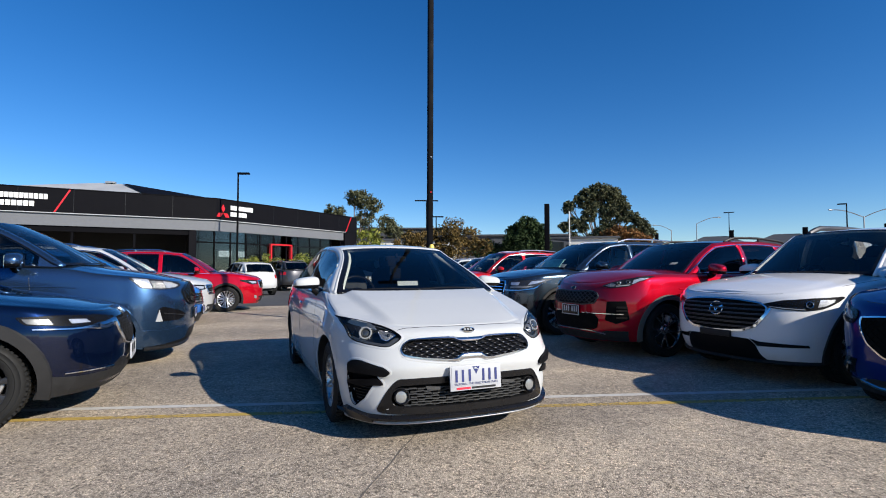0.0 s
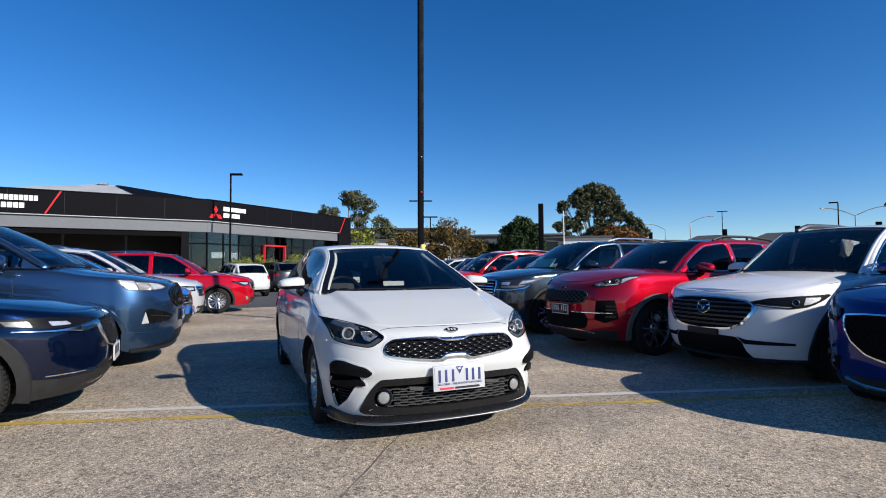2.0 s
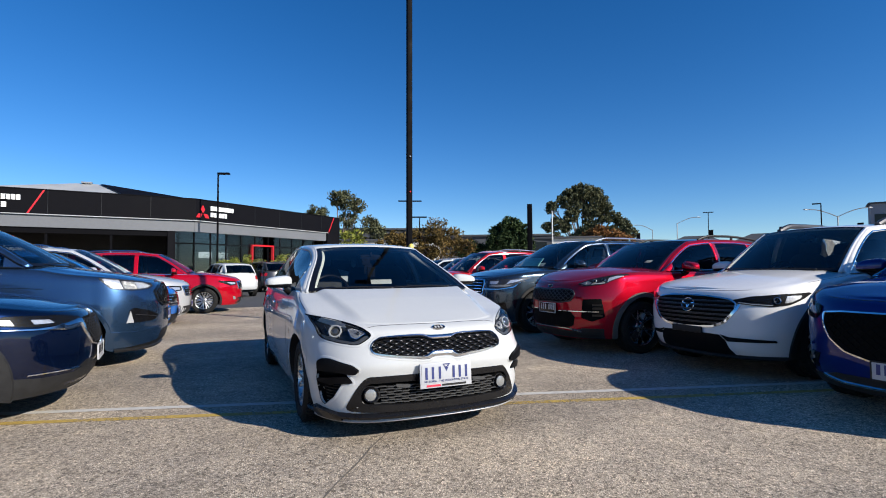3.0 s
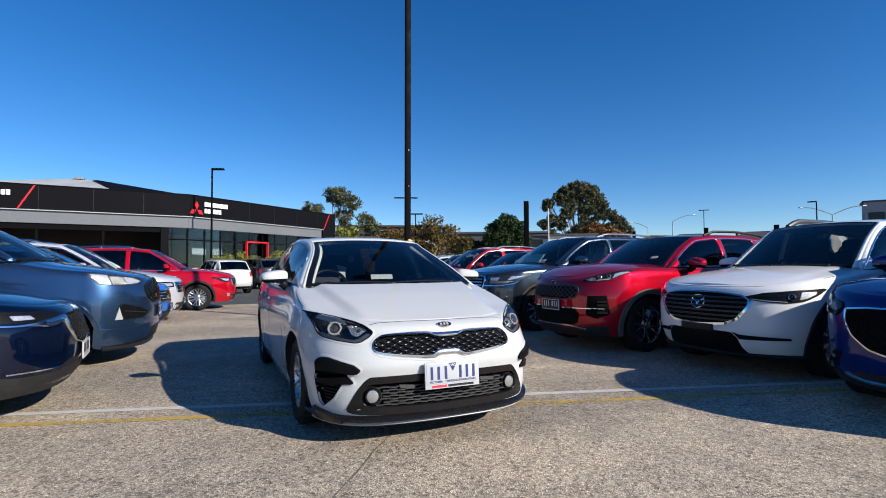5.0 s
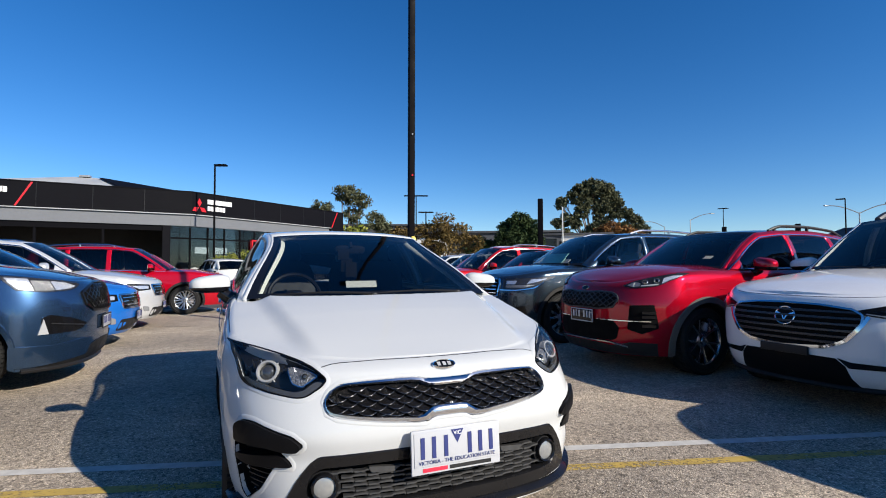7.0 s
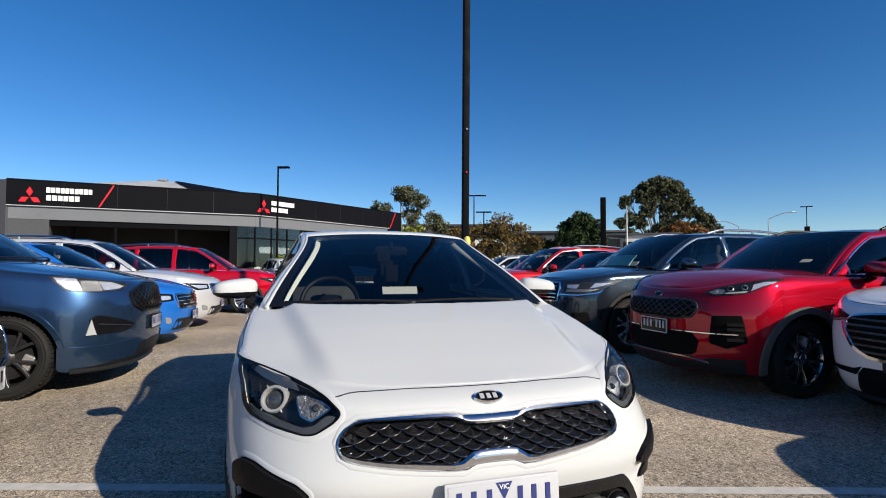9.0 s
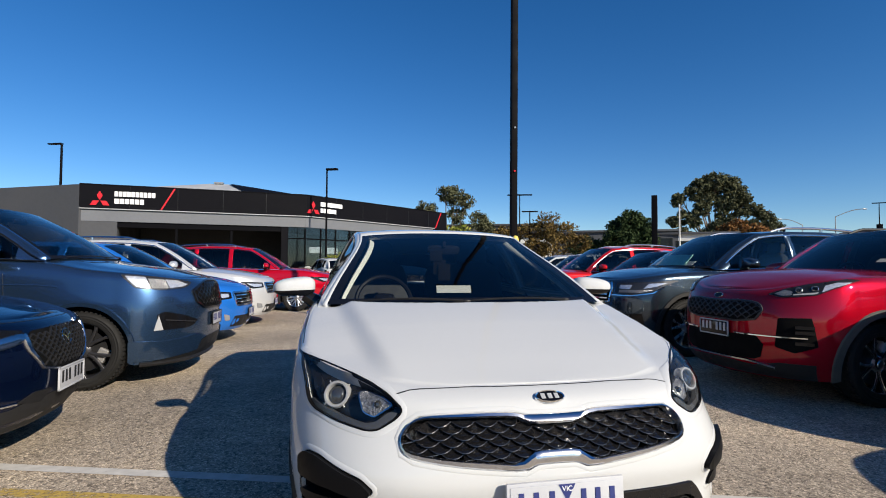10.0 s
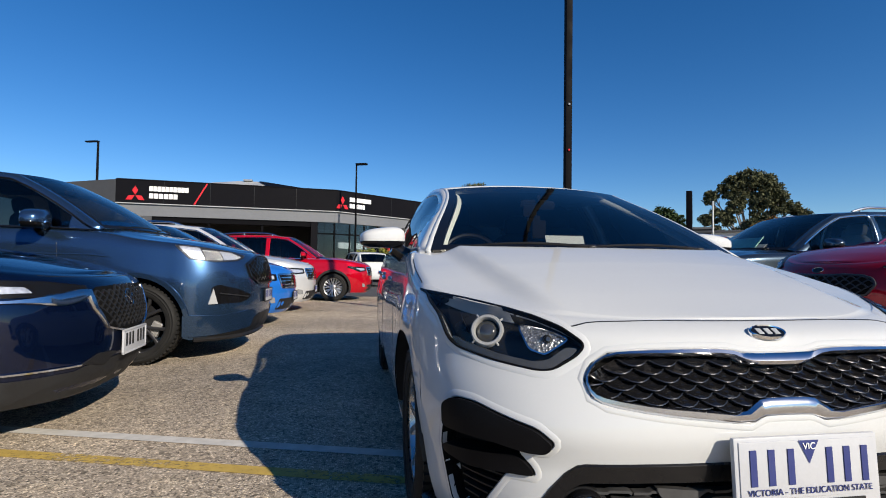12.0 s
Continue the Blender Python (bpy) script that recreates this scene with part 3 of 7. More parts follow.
def wheel_meshes(r, width, style, rim_r):
    """Meshes of a wheel whose face looks towards +x: tyre, rim, brake disc."""
    w = width / 2
    bm = bmesh.new()
    lathe(bm, [(rim_r - 0.012, -w * 0.92), (rim_r + 0.02, -w), (r - 0.035, -w * 1.04), (r - 0.016, -w * 0.90), (r - 0.006, -w * 0.7), (r - 0.006, -w * 0.34), (r - 0.008, -w * 0.31), (r - 0.008, -w * 0.26), (r, -w * 0.23),
               (r, w * 0.23), (r - 0.008, w * 0.26), (r - 0.008, w * 0.31), (r - 0.006, w * 0.34), (r - 0.006, w * 0.7), (r - 0.016, w * 0.90), (r - 0.035, w * 1.04), (r - 0.040, w * 1.05), (r - 0.044, w * 1.03), (rim_r + 0.040, w * 1.02), (rim_r + 0.036, w * 1.04), (rim_r + 0.030, w * 1.04), (rim_r + 0.026, w * 1.0), (rim_r + 0.006, w), (rim_r - 0.012, w * 0.92)], "x", 48)
    for k in range(56):
        turn = Matrix.Rotation(2 * math.pi * k / 56, 4, "X")
        for x0, x1, dy in ((-0.86, -0.38, 0.006), (0.38, 0.86, -0.006)):
            box(bm, w * x0, w * x1, dy - 0.0115, dy + 0.0115, r - 0.014, r + 0.002, 0, turn)
    tyre = bpy.data.meshes.new("tyre")
    bm.to_mesh(tyre)
    bm.free()
    tyre.materials.append(M["rubber"])
    tyre.shade_smooth()
    tyre.set_sharp_from_angle(angle=radians(40))
    bm = bmesh.new()
    lathe(bm, [(rim_r - 0.02, -w * 0.9), (rim_r - 0.035, 0), (rim_r - 0.03, w * 0.6), (rim_r - 0.018, w * 0.84), (rim_r + 0.004, w * 0.95), (rim_r + 0.004, w * 0.86)], "x", 48)
    lathe(bm, [(0.0, w * 0.74), (0.03, w * 0.74), (0.034, w * 0.70), (0.055, w * 0.66), (0.075, w * 0.52), (0.075, w * 0.2), (0.0, w * 0.2)], "x", 24)
    count, kind = style
    for k in range(count):
        a0 = 2 * math.pi * k / count
        for da in ((-0.5, 0.5) if kind == "twin" else (0,)):
            spread = 2 * math.pi / count * 0.22
            rows = []
            for rr, ww, x in ((0.05, 0.016, 0.64), (rim_r * 0.45, 0.014 if kind == "twin" else 0.022, 0.70), (rim_r * 0.8, 0.012 if kind == "twin" else 0.018, 0.80), (rim_r - 0.012, 0.018 if kind == "twin" else 0.030, 0.84)):
                ang = a0 + da * (spread + 0.10) * (rr / rim_r) * 1.6
                c, s = math.cos(ang), math.sin(ang)
                mid = Vector((0, c * rr, s * rr))
                t = Vector((0, -s, c))
                rows.append([bm.verts.new(mid + t * u * ww + Vector((x * w + h, 0, 0))) for u, h in ((-1.25, -0.03), (-1, -0.004), (-0.6, 0), (0.6, 0), (1, -0.004), (1.25, -0.03))])
            grid_faces(bm, rows)
    bmesh.ops.recalc_face_normals(bm, faces=bm.faces)
    rim = bpy.data.meshes.new("rim")
    bm.to_mesh(rim)
    bm.free()
    rim.shade_smooth()
    rim.set_sharp_from_angle(angle=radians(35))
    bm = bmesh.new()
    lathe(bm, [(0.0, w * 0.28), (rim_r * 0.72, w * 0.28), (rim_r * 0.72, w * 0.16), (0.0, w * 0.16)], "x", 32)
    for f in bm.faces:
        f.material_index = 0
    n0 = len(bm.faces)
    box(bm, w * 0.05, w * 0.5, rim_r * 0.42, rim_r * 0.74, -0.05, 0.09, 0.01)
    bm.faces.ensure_lookup_table()
    for f in bm.faces[n0:]:
        f.material_index = 1
    disc = bpy.data.meshes.new("brake_disc")
    bm.to_mesh(disc)
    bm.free()
    # disc face is black: shade behind the spokes put into its colour
    disc.materials.append(M["black"])
    disc.materials.append(M["disc"])
    return tyre, rim, disc


def add_wheels(car, b, spec):
    tyre, rim, disc = wheel_meshes(b.wheel, spec.get("tyre_w", 0.225), spec.get("rim", (5, "twin")), b.wheel - spec.get("wall", 0.105))
    rim.materials.append(M[spec.get("rim_mat", "alloy")])
    edge_ring = None
    if spec.get("rim_mat") == "dark_alloy":
        w, rr = spec.get("tyre_w", 0.225) / 2, b.wheel - spec.get("wall", 0.105)
        bm = bmesh.new()
        lathe(bm, [(rr - 0.012, w * 0.86), (rr - 0.010, w * 0.905), (rr - 0.002, w * 0.955), (rr + 0.001, w * 0.93)], "x", 48)
        edge_ring = bpy.data.meshes.new("rim_edge")
        bm.to_mesh(edge_ring)
        bm.free()
        edge_ring.materials.append(M["alloy"])
        edge_ring.shade_smooth()
    for yw in (b.axle, b.axle + b.base):
        for sg in (1, -1):
            w = new("wheel")
            w.parent = car
            w.empty_display_size = 0.1
            x = b.width(yw, b.wheel) - spec.get("tyre_w", 0.225) / 2 - spec.get("tuck", 0.012)
            w.matrix_local = pose(sg * x, yw, b.wheel, 37 * sg + 11 * yw, 0, 0 if sg > 0 else 180)
            for nm, me in (("tyre", tyre), ("rim", rim), ("brake_disc", disc)) + ((("rim_edge", edge_ring),) if edge_ring else ()):
                o = new(nm, me)
                o.parent = w


def arch_parts(car, b, spec):
    """Dark liners in the wheel arches, and plastic cladding round them where the car has it."""
    for yw in (b.axle, b.axle + b.base):
        for sg in (1, -1):
            bm = bmesh.new()
            rows = []
            for k in range(17):
                a = math.pi * k / 16
                y, z = yw + (b.arch + 0.003) * math.cos(a), b.wheel + (b.arch + 0.003) * math.sin(a)
                if z < 0.2:
                    z = 0.2
                xo = b.width(y, z) - 0.006
                rows.append([bm.verts.new((sg * x, y, z)) for x in (xo, xo - 0.12, xo - 0.34)])
            grid_faces(bm, rows)
            bm.faces.new([r[-1] for r in rows])
            part("wheel_arch_liner", bm, "black", car)
    cl = spec.get("cladding")
    clad_label = "dull dark plastic" if "clad" in spec.get("clad_mat", "cladding") else "painted lip"
    if cl:
        for yw in (b.axle, b.axle + b.base):
            for sg in (1, -1):
                bm = bmesh.new()
                rows = []
                for k in range(25):
                    a = math.pi * (-0.10 + 1.20 * k / 24)
                    row = []
                    for rr, off in ((b.arch - 0.005, -0.02), (b.arch - 0.004, 0.012), (b.arch + cl * 0.85, 0.014), (b.arch + cl, 0.004), (b.arch + cl, -0.01)):
                        y, z = yw + rr * math.cos(a), max(b.low(yw) - 0.0, b.wheel + rr * math.sin(a))
                        q = b.Y(y, z)
                        p = b.P(q * sg, z, off)
                        row.append(bm.verts.new(p))
                    rows.append(row)
                grid_faces(bm, rows)
                bmesh.ops.recalc_face_normals(bm, faces=bm.faces)
                part("arch_cladding", bm, spec.get("clad_mat", "cladding"), car, clad_label)
        for sg in (1, -1):
            y0, y1 = b.axle + b.arch + cl * 0.6, b.axle + b.base - b.arch - cl * 0.6
            pts = [(b.Y(y0), b.low(2.0)), (b.Y(y1), b.low(2.0)), (b.Y(y1), b.low(2.0) + 0.17), (b.Y(y0), b.low(2.0) + 0.15)]
            part("sill_cladding", patch(b, pts if sg > 0 else mirrored(pts), 0.012, 0.02, 0.2), spec.get("clad_mat", "cladding"), car, clad_label)


def cabin(car, b, g, paint):
    """Greenhouse: frame with roof and pillars, windscreen, side and rear panes, and a dark inside."""
    # centre line: windscreen base, its top, along the roof, rear glass base
    (yc, zc), (yt, zt), roof, (yb, zb) = g["base"], g["head"], g["roof"], g["rear"]
    rf = smooth_curve([(yt, zt)] + roof)
    ye, ze = roof[-1]
    half = smooth_curve(g["half"])          # half width of the skin's edge, by y of the edge
    line = []
    for t in (0, 0.05, 0.15, 0.27, 0.4, 0.52, 0.64, 0.76, 0.87, 0.965, 1.0):
        line.append((yc + (yt - yc) * t, zc + (zt - zc) * t + 0.030 * math.sin(math.pi * t), g["back"][0] * (1 - t) + g["back"][1] * t, g["drop"][0] * (1 - t) + g["drop"][1] * t))
    nr = 14
    for i in range(1, nr + 1):
        y = yt + (ye - yt) * i / nr
        line.append((y, rf(y), g["back"][1] * (1 - i / nr), g["drop"][1]))
    for i in range(1, 9):
        t = i / 8
        line.append((ye + (yb - ye) * t, ze + (zb - ze) * t + 0.02 * math.sin(math.pi * t), 0.0 - g.get("rback", 0.1) * t, g["drop"][1] * (1 - t) + 0.01 * t))
    E = [(half(y + bk), y + bk, z - dr) for y, z, bk, dr in line]
    frame_bm, pane_bm, rear_bm = bmesh.new(), bmesh.new(), bmesh.new()
    s1, s2 = g.get("seal", (0.95, 0.915))
    us = [-1, -s1, -s2, -0.8, -0.6, -0.4, -0.2, 0, 0.2, 0.4, 0.6, 0.8, s2, s1, 1]
    def rows_of(bm, ids, sel=slice(None)):
        out = []
        for i in ids:
            y, z, bk, dr = line[i]
            hx, hy, hz = E[i]
            out.append([bm.verts.new((hx * u, y + (hy - y) * abs(u) ** 2.2, z + (hz - z) * abs(u) ** 2.4)) for u in us])
        return out
    nu = len(us) - 1
    edge = lambda i, j: 0 if j in (0, nu - 1) else None
    grid_faces(frame_bm, rows_of(frame_bm, range(0, 11)), mat=edge)
    grid_faces(frame_bm, rows_of(frame_bm, range(10, 11 + nr)))
    grid_faces(frame_bm, rows_of(frame_bm, range(10 + nr, len(line))), mat=lambda i, j: 0 if j in (0, 1, nu - 2, nu - 1) or i == 0 else None)
    seal_bm = bmesh.new()
    on_seal = lambda i, j: j in (1, nu - 2) or i in (0, 9)
    grid_faces(pane_bm, rows_of(pane_bm, range(0, 11)), mat=lambda i, j: None if j in (0, nu - 1) or on_seal(i, j) else 0)
    grid_faces(seal_bm, rows_of(seal_bm, range(0, 11)), mat=lambda i, j: 0 if j not in (0, nu - 1) and on_seal(i, j) else None)
    grid_faces(rear_bm, rows_of(rear_bm, range(10 + nr, len(line))), mat=lambda i, j: None if j in (0, 1, nu - 2, nu - 1) or i == 0 else 0)
    # sides
    ey = np.array([e[1] for e in E])
    ex, ez = np.array([e[0] for e in E]), np.array([e[2] for e in E])
    order = np.argsort(ey)
    ey, ex, ez = ey[order], ex[order], ez[order]
    rail, sill = g.get("rail", 0.06), 0.025
    y0, y1 = float(ey[0]), float(ey[-1])
    win = g["windows"]                        # stretches along y that are glass
    ys = sorted({round(y0 + (y1 - y0) * i / 44, 4) for i in range(45)} | {v for w in win for v in w})
    ys = [y for k, y in enumerate(ys) if k == 0 or y - ys[k - 1] > 0.004 or any(abs(y - v) < 1e-6 for w in win for v in w)]
    side_bm = {}
    for sg in (1, -1):
        cols = []
        for y in ys:
            xe, zed = float(np.interp(y, ey, ex)), float(np.interp(y, ey, ez))
            q = b.Y(min(y, b.L - 0.05)) if y < b.y2 else b.q2
            zb0 = min(b.top(y), zed)
            xb = b.P(min(q, b.q2), zb0, 0).x - 0.004 if y < b.y2 else float(np.interp(y, ey, ex)) + 0.02
            xb = max(xb, xe)
            h = zed - zb0
            lo, hi = min(sill, h * 0.3), max(h - rail, h * 0.35)
            zs = [0, lo, lo + (hi - lo) * 0.25, lo + (hi - lo) * 0.5, lo + (hi - lo) * 0.75, hi, h]
            pts = []
            for zz in zs:
                t = zz / h if h > 1e-6 else 0
                bulge = g.get("bulge", 0.03) * math.sin(math.pi * min(1, t)) * min(1, h / 0.3)
                pts.append((sg * (xb + (xe - xb) * t + bulge), y, zb0 + zz))
            cols.append((pts, h))
        def is_pane(i, j):
            a, c = ys[i], ys[i + 1]
            return 1 <= j <= 4 and min(cols[i][1], cols[i + 1][1]) > rail + sill + 0.02 and any(w[0] - 1e-6 <= a and c <= w[1] + 1e-6 for w in win)
        for bm, want in ((frame_bm, False), (side_bm.setdefault(sg, bmesh.new()), True)):
            rows = [[bm.verts.new(p) for p in c[0]] for c in cols]
            grid_faces(bm, rows, mat=lambda i, j: (0 if is_pane(i, j) == want else None), flip=sg < 0)
    for bm in (frame_bm, pane_bm, rear_bm, seal_bm, *side_bm.values()):
        bmesh.ops.remove_doubles(bm, verts=bm.verts, dist=1e-4)
        bmesh.ops.delete(bm, geom=[v for v in bm.verts if not v.link_faces], context="VERTS")
        bmesh.ops.recalc_face_normals(bm, faces=bm.faces)
    mid = Vector((0, (yt + ye) / 2, zc))
    up = max(frame_bm.faces, key=lambda f: f.calc_center_median().z)
    if up.normal.z < 0:
        bmesh.ops.reverse_faces(frame_bm, faces=frame_bm.faces)
    if g.get("black_roof"):
        for f in frame_bm.faces:
            c = f.calc_center_median()
            if c.y > yt + 0.02 and abs(c.x) < half(c.y) - 0.06 and c.z > zc + 0.25:
                f.material_index = 2
    fr = part("roof", frame_bm, [g.get("frame", paint), "lining", "black_gloss"], car, "", True, 50)
    so = fr.modifiers.new("thickness", "SOLIDIFY")
    so.thickness, so.offset, so.material_offset = 0.035, -1, 1
    ws = part("windscreen", pane_bm, g.get("front_glass", "glass"), car, "curved glass windscreen")
    part("windscreen_seal", seal_bm, "black_gloss", ws, "black edge band")
    part("rear_window", rear_bm, g.get("rear_glass", "tinted"), car, "tinted glass")
    for sg in (1, -1):
        part("side_window", side_bm[sg], g.get("side_glass", "tinted"), car, "dark tinted glass")
    ws.visible_shadow = False
    return line, E


def inside(car, b, g, right_hand=True):
    """Dashboard, wheel, seats and door linings."""
    (yc, zc), (yt, zt), roof, (yb, zb) = g["base"], g["head"], g["roof"], g["rear"]
    w = b.half - 0.12
    bm = bmesh.new()
    prof = [(yc + 0.05, zc - 0.055), (yc + 0.16, zc - 0.03), (yc + 0.45, zc - 0.02), (yc + 0.60, zc - 0.06), (yc + 0.66, zc - 0.22), (yc + 0.56, zc - 0.5)]
    rows = [[bm.verts.new((x, y + 0.24 * (x / w) ** 2 * (1 if k < 2 else 0), z - 0.05 * abs(x / w) ** 3)) for x in np.linspace(-w, w, 13)] for k, (y, z) in enumerate(prof)]
    grid_faces(bm, rows, flip=True)
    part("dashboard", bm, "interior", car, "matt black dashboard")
    bm = bmesh.new()
    y0, y1 = yc + 0.2, min(yb, b.L - 0.3)
    ring = [(-w, 0.35), (w, 0.35)]
    v = {}
    for y in (y0, y1):
        for x in (-w, w):
            for z in (0.35, b.top(y) - 0.05):
                v[y, x, z == 0.35] = bm.verts.new((x, y, z))
    bm.faces.new([v[y0, -w, True], v[y1, -w, True], v[y1, w, True], v[y0, w, True]])
    for x in (-w, w):
        bm.faces.new([v[y0, x, True], v[y0, x, False], v[y1, x, False], v[y1, x, True]])
    bm.faces.new([v[y1, -w, True], v[y1, -w, False], v[y1, w, False], v[y1, w, True]])
    bm.faces.new([v[y0, -w, True], v[y0, -w, False], v[y0, w, False], v[y0, w, True]])
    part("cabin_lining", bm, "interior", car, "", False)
    sx = w * 0.50
    def seat(x, y, wide=0.25):
        bm = bmesh.new()
        blob(bm, (x, y - 0.25, zc - 0.42), (wide, 0.27, 0.10), 4, 14, 8)
        blob(bm, (0, 0, 0), (wide, 0.085, 0.33), 4, 14, 8, pose(x, y + 0.08, zc - 0.10, -14, 0, 0))
        blob(bm, (0, 0, 0), (min(wide, 0.14), 0.055, 0.10), 3.4, 12, 8, pose(x, y + 0.19, zc + 0.29, -10, 0, 0))
        part("seat", bm, "seat", car, "dark cloth seat with headrest")
    seat(-sx, yc + 1.42)
    seat(sx, yc + 1.42)
    yr = min(yc + 2.25, ye_of(g) - 0.15)
    seat(-sx, yr, 0.27)
    seat(sx, yr, 0.27)
    bm = bmesh.new()
    sg = -1 if right_hand else 1
    m = pose(sg * sx, yc + 0.92, zc - 0.055, 66, 0, 0)
    ringp = [m @ Vector((0.185 * math.cos(a), 0.185 * math.sin(a), 0)) for a in (2 * math.pi * k / 28 for k in range(28))]
    tube(bm, ringp, 0.016, 8, closed=True)
    blob(bm, (0, 0, 0), (0.075, 0.06, 0.03), 3, 12, 6, m)
    for a in (0, math.pi, -math.pi / 2):
        tube(bm, [m @ Vector((0.05 * math.cos(a), 0.05 * math.sin(a), 0)), m @ Vector((0.18 * math.cos(a), 0.18 * math.sin(a), 0))], 0.014, 6)
    part("steering_wheel", bm, "lip_black", car, "black steering wheel")
    bm = bmesh.new()
    blob(bm, (0, 0, 0), (0.115, 0.02, 0.032), 4, 14, 8, pose(0, yt - 0.04, zt - 0.115, 15, 0, 0))
    tube(bm, [(0, yt - 0.07, zt - 0.10), (0, yt - 0.06, zt - 0.06)], 0.012, 6)
    part("rear_view_mirror", bm, "interior", car, "black rear-view mirror")


def ye_of(g):
    return g["roof"][-1][0]


def door_mirrors(car, b, y, z, paint, size=(0.105, 0.075, 0.068), reach=0.13, lower="black_gloss"):
    for sg in (1, -1):
        x = b.width(y, z - 0.05) - 0.02
        bm = bmesh.new()
        m = pose(sg * (x + reach), y, z, 0, 0, -10 * sg)
        blob(bm, (0, 0, 0), size, 2.9, 28, 18, m)
        for v in bm.verts:
            loc = m.inverted() @ v.co
            out = loc.x * sg / size[0]
            loc.z *= 1.0 - 0.16 * out
            loc.z += size[2] * 0.10 * (1 - out)
            if loc.z < -size[2] * 0.8:
                loc.z = -size[2] * 0.8
            v.co = m @ loc
        cut = [v for v in bm.verts if (m.inverted() @ v.co).y > size[1] * 0.45]
        for v in cut:
            loc = m.inverted() @ v.co
            loc.y = size[1] * 0.45
            v.co = m @ loc
        inv = m.inverted()
        for f in bm.faces:
            f.material_index = 1 if (inv @ f.calc_center_median()).z < -size[2] * 0.22 else 0
        hm = part("door_mirror", bm, [paint, lower], car)
        bm = bmesh.new()
        tube(bm, [m @ Vector((-sg * size[0] * 0.5, 0.0, -size[2] * 0.75)), Vector((sg * (x - 0.02), y + 0.02, z - 0.10))], [0.035, 0.05], 10)
        part("mirror_base", bm, lower, hm, "black mirror arm")
        bm = bmesh.new()
        box(bm, -size[0] * 0.8, size[0] * 0.8, 0, 0.004, -size[2] * 0.7, size[2] * 0.7, 0, m @ pose(0, size[1] * 0.45 + 0.001, 0))
        part("mirror_glass", bm, "mirror", hm, "mirror glass", False)


def number_plate(car, m, style="white", name="number_plate", frame_mat="black", tilt=0):
    """A plate 372 x 134 mm with bars for its characters, in the plane y = 0, facing -y."""
    bm = bmesh.new()
    box(bm, -0.186, 0.186, -0.004, 0.004, -0.067, 0.067, 0.003, m)
    pl = part(name, bm, "plate_white" if style != "black" else "black_gloss", car, "white plate with dark blue marks" if style != "black" else "black plate with white marks", True, 30)
    ink = {"black": "plate_white", "dark": "black_ink"}.get(style, "plate_ink")
    for x in (-0.14, -0.09, -0.04, 0.045, 0.095, 0.145):
        bm = bmesh.new()
        box(bm, x - 0.013, x + 0.013, -0.0062, -0.004, -0.026, 0.05, 0, m)
        part("plate_mark", bm, ink, pl, "", False)
    bm = bmesh.new()
    for x0, x1, z0, z1 in ((-0.192, 0.192, 0.062, 0.073), (-0.192, 0.192, -0.073, -0.062), (-0.192, -0.181, -0.073, 0.073), (0.181, 0.192, -0.073, 0.073)):
        box(bm, x0, x1, -0.0075, 0.005, z0, z1, 0.002, m)
    part("plate_surround", bm, frame_mat, pl, "", True, 30)
    return pl


def roof_rails(car, g, E, mat="black", lift=0.045, span=None, thick=1.0):
    y0, y1 = span or (g["head"][0] + 0.35, ye_of(g) - 0.05)
    ey = np.array([e[1] for e in E])
    o = np.argsort(ey)
    ex, ez, ey = np.array([e[0] for e in E])[o], np.array([e[2] for e in E])[o], ey[o]
    for sg in (1, -1):
        bm = bmesh.new()
        pts = []
        for k in range(15):
            t = k / 14
            y = y0 + (y1 - y0) * t
            up = lift * min(1, math.sin(math.pi * t) * 2.6)
            pts.append(Vector((sg * (float(np.interp(y, ey, ex)) - 0.045), y, float(np.interp(y, ey, ez)) + 0.012 + up)))
        tube(bm, pts, [0.016 * thick] + [0.019 * thick] * 13 + [0.016 * thick], 8)
        for k in (1, 7, 13):
            tube(bm, [pts[k], pts[k] - Vector((0, 0, 0.06))], 0.02, 8)
        part("roof_rail", bm, mat, car)


def seams(car, b, g, doors, paint):
    """Shut lines of bonnet and doors as narrow dark grooves."""
    for sg in (1, -1):
        for y, tilt in doors:
            pts = [(sg * b.Y(y + tilt * t), b.low(y) + 0.10 + (b.top(y) - 0.10 - b.low(y)) * t) for t in np.linspace(0, 1, 9)]
            part("door_gap", moulding(b, pts, 0.006, 0.0012, False, 0.06), "black_ink", car)
        pts = [(sg * b.Y(y), b.top(y) - 0.20 - 0.03 * math.sin((y - b.axle) / b.base * 3)) for y in np.linspace(b.axle + 0.2, b.axle + b.base + 0.3, 18)]
        part("flank_crease", moulding(b, pts, 0.016, 0.003), paint, car)
        # door handles
        for y in g.get("handles", ()):
            bm = bmesh.new()
            z = b.top(y) - 0.15
            p = b.P(sg * b.Y(y), z, 0.022)
            blob(bm, p, (0.014, 0.10, 0.016), 3, 14, 6)
            part("door_handle", bm, g.get("handle_mat", "chrome"), car)


